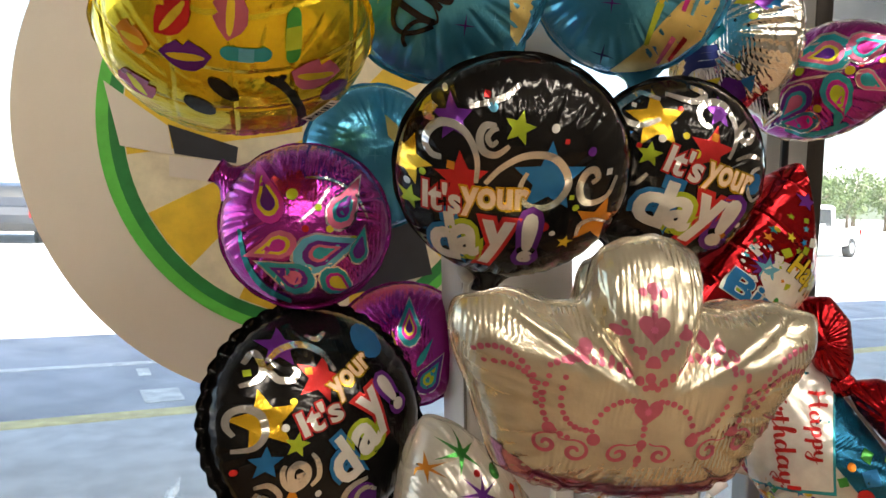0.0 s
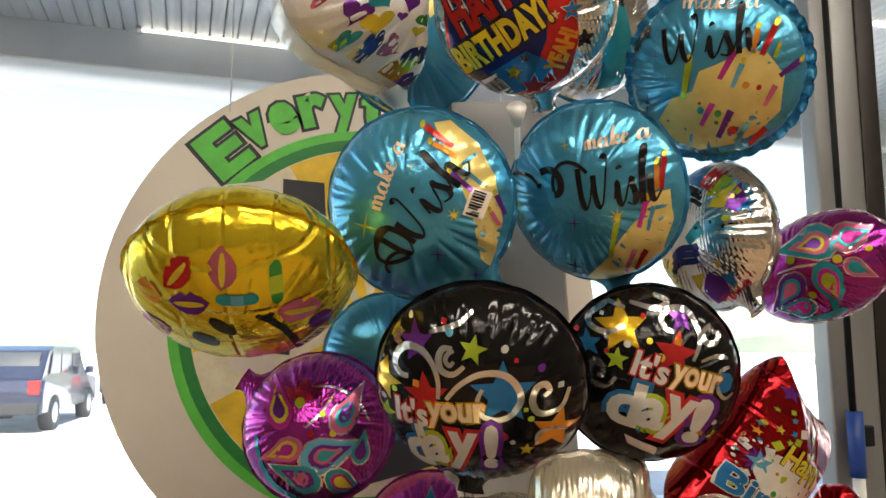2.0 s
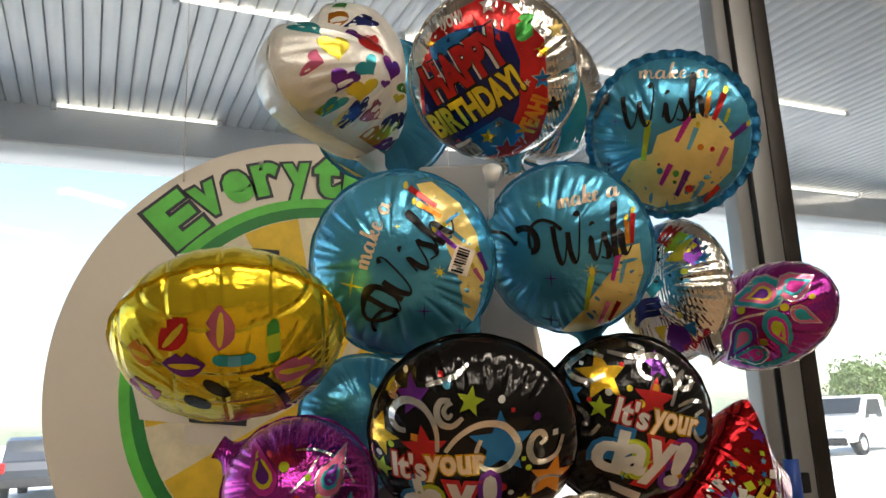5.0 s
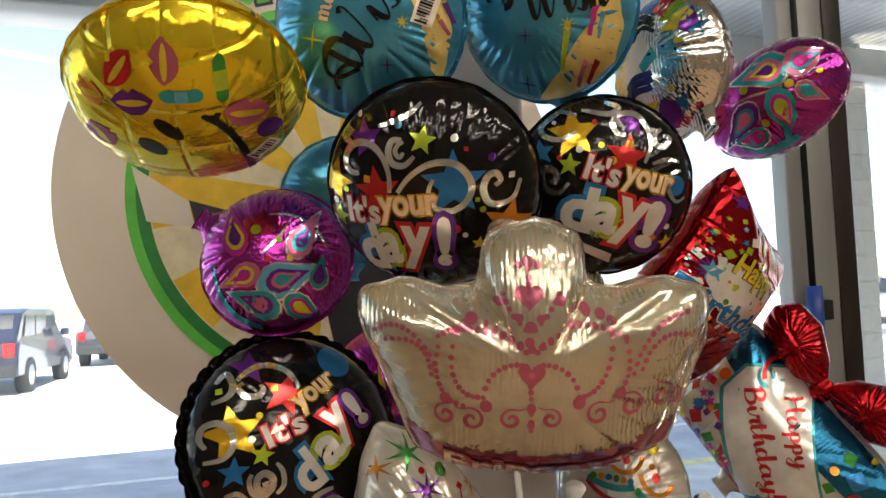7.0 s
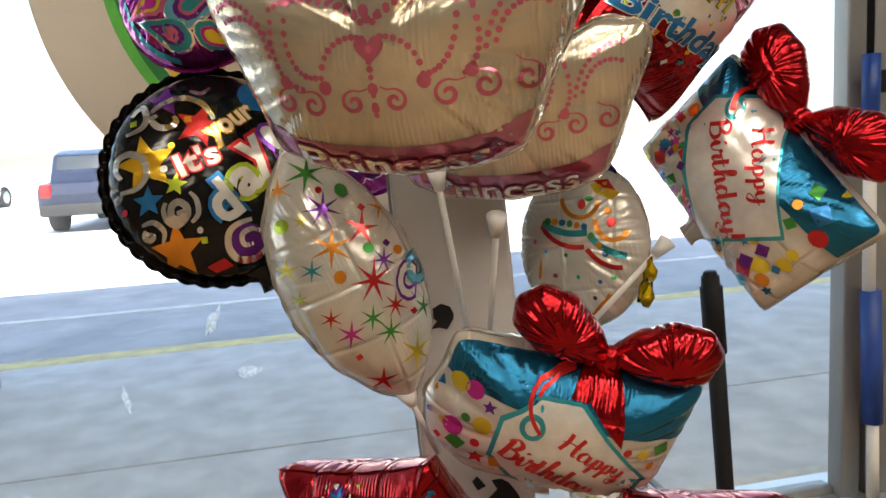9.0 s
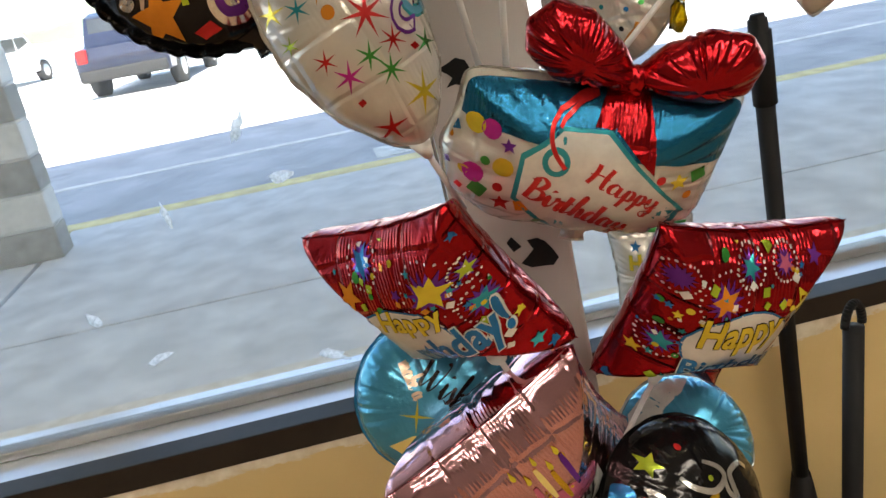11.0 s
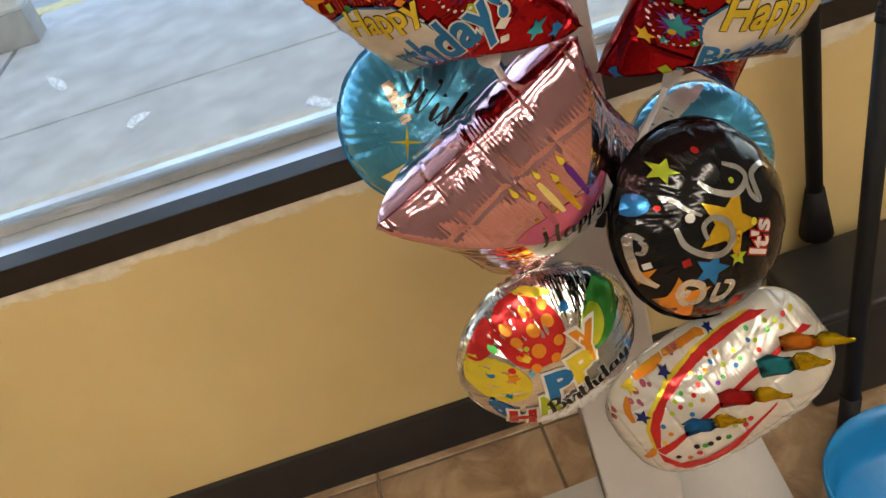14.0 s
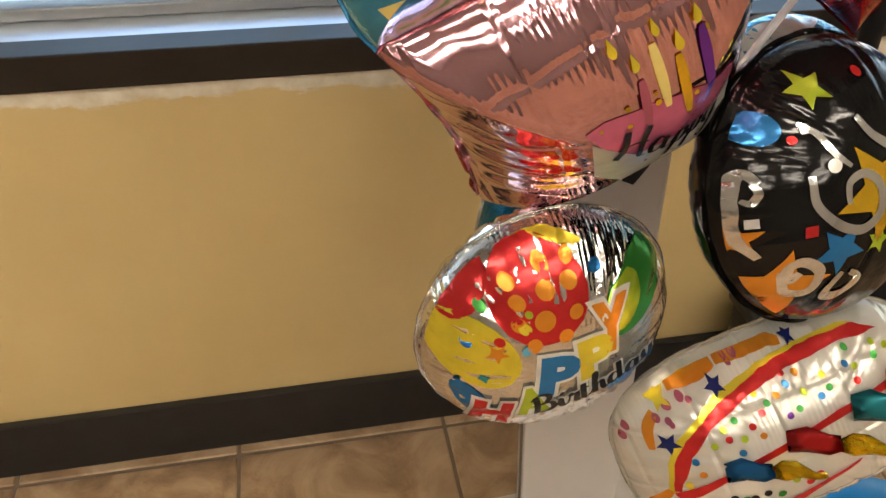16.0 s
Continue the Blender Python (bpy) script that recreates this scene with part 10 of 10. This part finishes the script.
b.lay("printed_confetti", poly(spot(disc_pts(12), -0.0735, -0.0169, 0.0041, 20)), I_RED, 3)
b.lay("printed_confetti", poly(spot(DIAMOND, -0.0888, -0.0241, 0.0089, 20)), I_GRN, 3)
b.lay("printed_confetti", poly(spot(disc_pts(12), -0.1011, -0.0111, 0.0044, 20)), I_YEL, 3)
b.lay("printed_confetti", poly(spot(disc_pts(12), -0.1129, 0.0129, 0.0025, 20)), I_ORG, 3)
b.lay("printed_confetti", poly(spot(DIAMOND, -0.1036, -0.0277, 0.0038, 20)), I_RED, 3)
b.lay("printed_confetti", poly(spot(disc_pts(12), 0.0480, 0.0046, 0.0038, 20)), I_RED, 3)
b.lay("printed_confetti", poly(spot(RECT, 0.0778, 0.0062, 0.0057, 20)), I_GRN, 3)
b.lay("printed_confetti", poly(spot(disc_pts(12), 0.0738, -0.0127, 0.0038, 20)), I_ORG, 3)
b.lay("printed_confetti", poly(spot(RECT, -0.0539, -0.0309, 0.0051, 20)), I_ORG, 3)
b.lay("printed_confetti", poly(spot(RECT, -0.1152, -0.0102, 0.0032, 20)), I_PUR, 3)
b.lay("printed_confetti", poly(spot(DIAMOND, -0.0393, -0.0462, 0.0044, 20)), I_GRN, 3)
b.star(-0.0696, -0.0328, 0.0089, I_RED, 10, 3)
b.star(-0.0688, 0.0199, 0.0063, I_PUR, 10, 3)
b.star(0.0627, 0.0016, 0.0082, I_YEL, 10, 3)

b = Balloon("gift_balloon", pose(0.445, 0.748, 0.515, 25.1, -69.5, 44.6), Film(polar(GIFT, 0.7), 0.05, 73), WHITE_F, WHITE_F, "white foil gift balloon half hidden behind the rose pillow", neck=270)
b.lay("lid", poly([(-0.106, 0.004), (0.106, 0.004), (0.108, 0.062), (0.09, 0.064), (0.0, 0.064), (-0.09, 0.064), (-0.108, 0.062)]), LID_F, 2, "blue foil lid", step=0.003)
bow(b, 0, 0.068, 4, 0.95, (1,))
confetti(b, 12, 73, 0.1, 0.0056, (I_YEL, I_GRN, I_BLUE, I_RED, I_ORG, I_PUR, I_MAG), ((0, 0.056, 0.2, 0.06),))

# ---- column, sticks and ties ----
HOLE = plain("dark_slit", (0.01, 0.01, 0.01), 0.9, relief=0)
col = empty("display_column", pose(0.478, 0.652, 0.018, 0, -3.3, 0) @ pose(0, 0, 0, 0, 0, -14), "white cardboard column carrying the balloon sticks", "column")
part("column_body", box_bm(-0.052, 0.052, -0.05, 0.05, 0.0, 1.70, 0.004), WHITE_P, col)
part("fold_line", box_bm(-0.0545, -0.052, -0.0515, -0.049, 0.0, 1.695), PLASTER, col)
for k, (x, z, s, a) in enumerate([(-0.022, 1.085, 0.75, 10), (0.018, 0.905, 0.95, -20), (0.02, 0.62, 0.8, 30), (-0.01, 1.40, 0.9, -35), (0.015, 0.44, 0.8, 50)]):
    rng = random.Random(k + 5)
    pts = [(0.021 * s * math.cos(t) * rng.uniform(0.7, 1.15) + (0.012 if math.cos(t) < -0.8 else 0), 0.016 * s * math.sin(t) * rng.uniform(0.6, 1.2)) for t in [2 * math.pi * q / 11 for q in range(11)]]
    part("torn_slit", slab(pts, 0.0, 0.0012), HOLE, col, "torn black slit in the cardboard", smooth=False).matrix_basis = pose(x, -0.0502, z, 90, 0, 0) @ pose(0, 0, 0, 0, 0, a)
    tri = slab([(-0.004, 0), (0.005, 0.001), (0.003, 0.018), (-0.004, 0.014)], 0.0, 0.001)
    part("torn_flap", tri, HOLE, col, smooth=False).matrix_basis = pose(x - 0.018 * s, -0.0502, z + 0.008, 90, 0, 0) @ pose(0, 0, 0, 25, 0, a + 40)

base = empty("column_base", pose(0, 0, 0), "white cardboard foot of the column folded on the floor", "cardboard base")
part("foot_board", slab([(0.445, 0.34), (0.655, 0.36), (0.70, 0.74), (0.47, 0.80)], 0.002, 0.018), WHITE_P, base, smooth=False)
part("foot_flap", slab([(0.27, 0.44), (0.443, 0.40), (0.452, 0.75), (0.285, 0.742)], 0.002, 0.006), WHITE_P, base, smooth=False)


def stick(a, b):
    st = empty("balloon_stick", None, "thin white plastic stick with a small cup", "stick", "balloon sticks")
    a, b = Vector(a), Vector(b)
    d = (b - a).normalized()
    part("rod", tube_bm(a, b, 0.0026, seg=10), PLASTIC_W, st)
    part("cup", tube_bm(a - d * 0.006, a + d * 0.012, 0.0085, 0.004, 12), PLASTIC_W, st)


stick((0.330, 0.484, 1.662), (0.370, 0.571, 1.597))
stick((0.368, 0.511, 1.236), (0.394, 0.543, 1.097))
stick((0.406, 0.481, 1.199), (0.413, 0.547, 1.081))
stick((0.572, 0.532, 1.161), (0.502, 0.534, 1.097))
stick((0.330, 0.487, 1.070), (0.359, 0.528, 1.003))
stick((0.518, 0.547, 0.797), (0.459, 0.518, 0.739))
stick((0.286, 0.515, 1.368), (0.343, 0.629, 1.288))
stick((0.354, 0.455, 0.904), (0.390, 0.557, 0.803))
stick((0.447, 0.692, 0.542), (0.500, 0.695, 0.494))

# ---- things by the wall ----
BIN = plain("charcoal_plastic", (0.018, 0.017, 0.017), 0.55, var=0.2)
BLACK_POLE = plain("black_plastic_pole", (0.011, 0.011, 0.012), 0.6)
BLACK_POLE.node_tree.nodes["Principled BSDF"].inputs["Specular IOR Level"].default_value = 0.2
PAN_BLUE = plain("blue_plastic", (0.012, 0.19, 0.46), 0.4, var=0.1, scale=12)
POLE_BLUE = plain("blue_grip", (0.015, 0.06, 0.30), 0.4)

bin_top = empty("storage_bin", pose(0.93, 0.803, 0, 0, 0, 0), "low charcoal plastic bin against the wall", "bin")
bm = box_bm(-0.137, 0.137, -0.076, 0.076, 0.005, 0.222, 0.012)
for v in bm.verts:
    k = 0.9 + 0.1 * v.co.z / 0.222
    v.co.x *= k
    v.co.y *= k
part("bin_body", bm, BIN, bin_top)
part("bin_rim", box_bm(-0.143, 0.143, -0.08, 0.08, 0.21, 0.228, 0.006), BIN, bin_top)

broom = empty("broom", None, "black broom leaning on the window behind the bin", "broom")
part("handle", tube_bm((0.893, 0.893, 0.26), (0.815, 0.855, 1.06), 0.0125, seg=16), BLACK_POLE, broom)
part("grip", tube_bm((0.826, 0.860, 0.95), (0.817, 0.856, 1.045), 0.0155, seg=16), BLACK_POLE, broom)
part("hang_cap", tube_bm((0.817, 0.856, 1.045), (0.8145, 0.8548, 1.066), 0.012, 0.009, seg=16), BLACK_POLE, broom)
part("ferrule", tube_bm((0.897, 0.895, 0.235), (0.887, 0.890, 0.33), 0.027, 0.0145, seg=16), BLACK_POLE, broom)
part("brush_block", box_bm(0.84, 0.96, 0.888, 0.906, 0.13, 0.205, 0.008), BLACK_POLE, broom)
part("bristles", box_bm(0.835, 0.965, 0.889, 0.905, 0.0, 0.13, 0.004), BIN, broom)

pan = empty("dustpan", pose(0.822, 0.518, 0, 0, 0, 12), "blue upright dustpan with a long black handle", "dustpan")
bm = bmesh.new()
rows = []
for lev, (z, g) in enumerate(((0.004, 0.86), (0.03, 0.92), (0.075, 0.99), (0.11, 1.03), (0.113, 1.0), (0.075, 0.95), (0.035, 0.88), (0.012, 0.82))):
    rows.append([])
    for q in range(40):
        t = 2 * math.pi * q / 40
        front = max(0.0, -math.sin(t))
        zz = z * (1 - 0.82 * front ** 1.3) if z > 0.01 else z
        rows[-1].append(bm.verts.new((0.128 * g * math.cos(t), 0.115 * g * math.sin(t), zz)))
for p, q in zip(rows, rows[1:]):
    for i in range(40):
        bm.faces.new((p[i], p[(i + 1) % 40], q[(i + 1) % 40], q[i]))
bm.faces.new(rows[0][::-1])
bm.faces.new(rows[-1])
part("pan", bm, PAN_BLUE, pan)
part("handle_socket", tube_bm((0.0, 0.128, 0.03), (0.004, 0.130, 0.14), 0.0145, seg=16), BLACK_POLE, pan)
part("handle", tube_bm((0.003, 0.129, 0.12), (0.061, 0.183, 0.69), 0.0125, seg=16), BLACK_POLE, pan)
bm = bmesh.new()
for q in range(18):
    a0, a1 = math.pi * q / 17 * 1.0, math.pi * (q + 1) / 17
    if q < 17:
        tube_bm((0.061 + 0.014 * math.cos(a0), 0.183, 0.69 + 0.03 * math.sin(a0)), (0.061 + 0.014 * math.cos(a1), 0.183, 0.69 + 0.03 * math.sin(a1)), 0.0055, seg=8, bm=bm)
part("hang_loop", bm, BLACK_POLE, pan)

mop = empty("window_pole", None, "telescopic pole with blue grips standing by the window post", "pole")
part("upper_tube", tube_bm((1.1655, 0.972, 1.35), (1.163, 0.975, 2.30), 0.0055, seg=12), BLACK_POLE, mop)
part("clamp", tube_bm((1.168, 0.972, 1.25), (1.168, 0.972, 1.36), 0.0135, seg=16), POLE_BLUE, mop)
part("bracket", box_bm(1.178, 1.205, 0.967, 0.985, 1.30, 1.335, 0.003), BLACK_POLE, mop)
part("white_tube", tube_bm((1.172, 0.972, 0.97), (1.168, 0.972, 1.26), 0.010, seg=16), PLASTIC_W, mop)
part("lower_grip", tube_bm((1.184, 0.972, 0.76), (1.175, 0.972, 0.985), 0.0165, seg=16), POLE_BLUE, mop)
part("white_tube", tube_bm((1.188, 0.972, 0.622), (1.184, 0.972, 0.765), 0.010, seg=16), PLASTIC_W, mop)

# ---- floor tiles ----
tile_bm = box_bm(-0.1525, 0.1525, -0.1525, 0.1525, -0.008, 0.0, 0.0025, seg=1)
_tile = bpy.data.meshes.new("tile")
tile_bm.to_mesh(_tile)
tile_bm.free()
_tile.materials.append(TILE)
for i in range(-7, 10):
    for j in range(-12, 3):
        t = new("tile", _tile)
        t.parent = floor
        t.location = (0.068 + 0.1525 + (i - 1) * 0.3095, 0.89 - 0.1545 - (2 - j) * 0.3095 + 0.31, 0.0)

far_tiles = bmesh.new()
for i in range(-12, 16):
    for j in range(-18, 3):
        if not (-7 <= i < 10 and -12 <= j):
            x, y = 0.068 + 0.1525 + (i - 1) * 0.3095, 0.89 - 0.1545 - (2 - j) * 0.3095 + 0.31
            if -2.95 < x < 3.95 and y > -5.1:
                q = [far_tiles.verts.new((x + a * 0.1525, y + b * 0.1525, z)) for z in (-0.008, 0.0) for a, b in RECT]
                far_tiles.faces.new(q[4:])
                for k in range(4):
                    far_tiles.faces.new((q[k], q[(k + 1) % 4], q[4 + (k + 1) % 4], q[4 + k]))
tagged(part("tile_field", far_tiles, TILE, floor, smooth=False), kind="stuff")
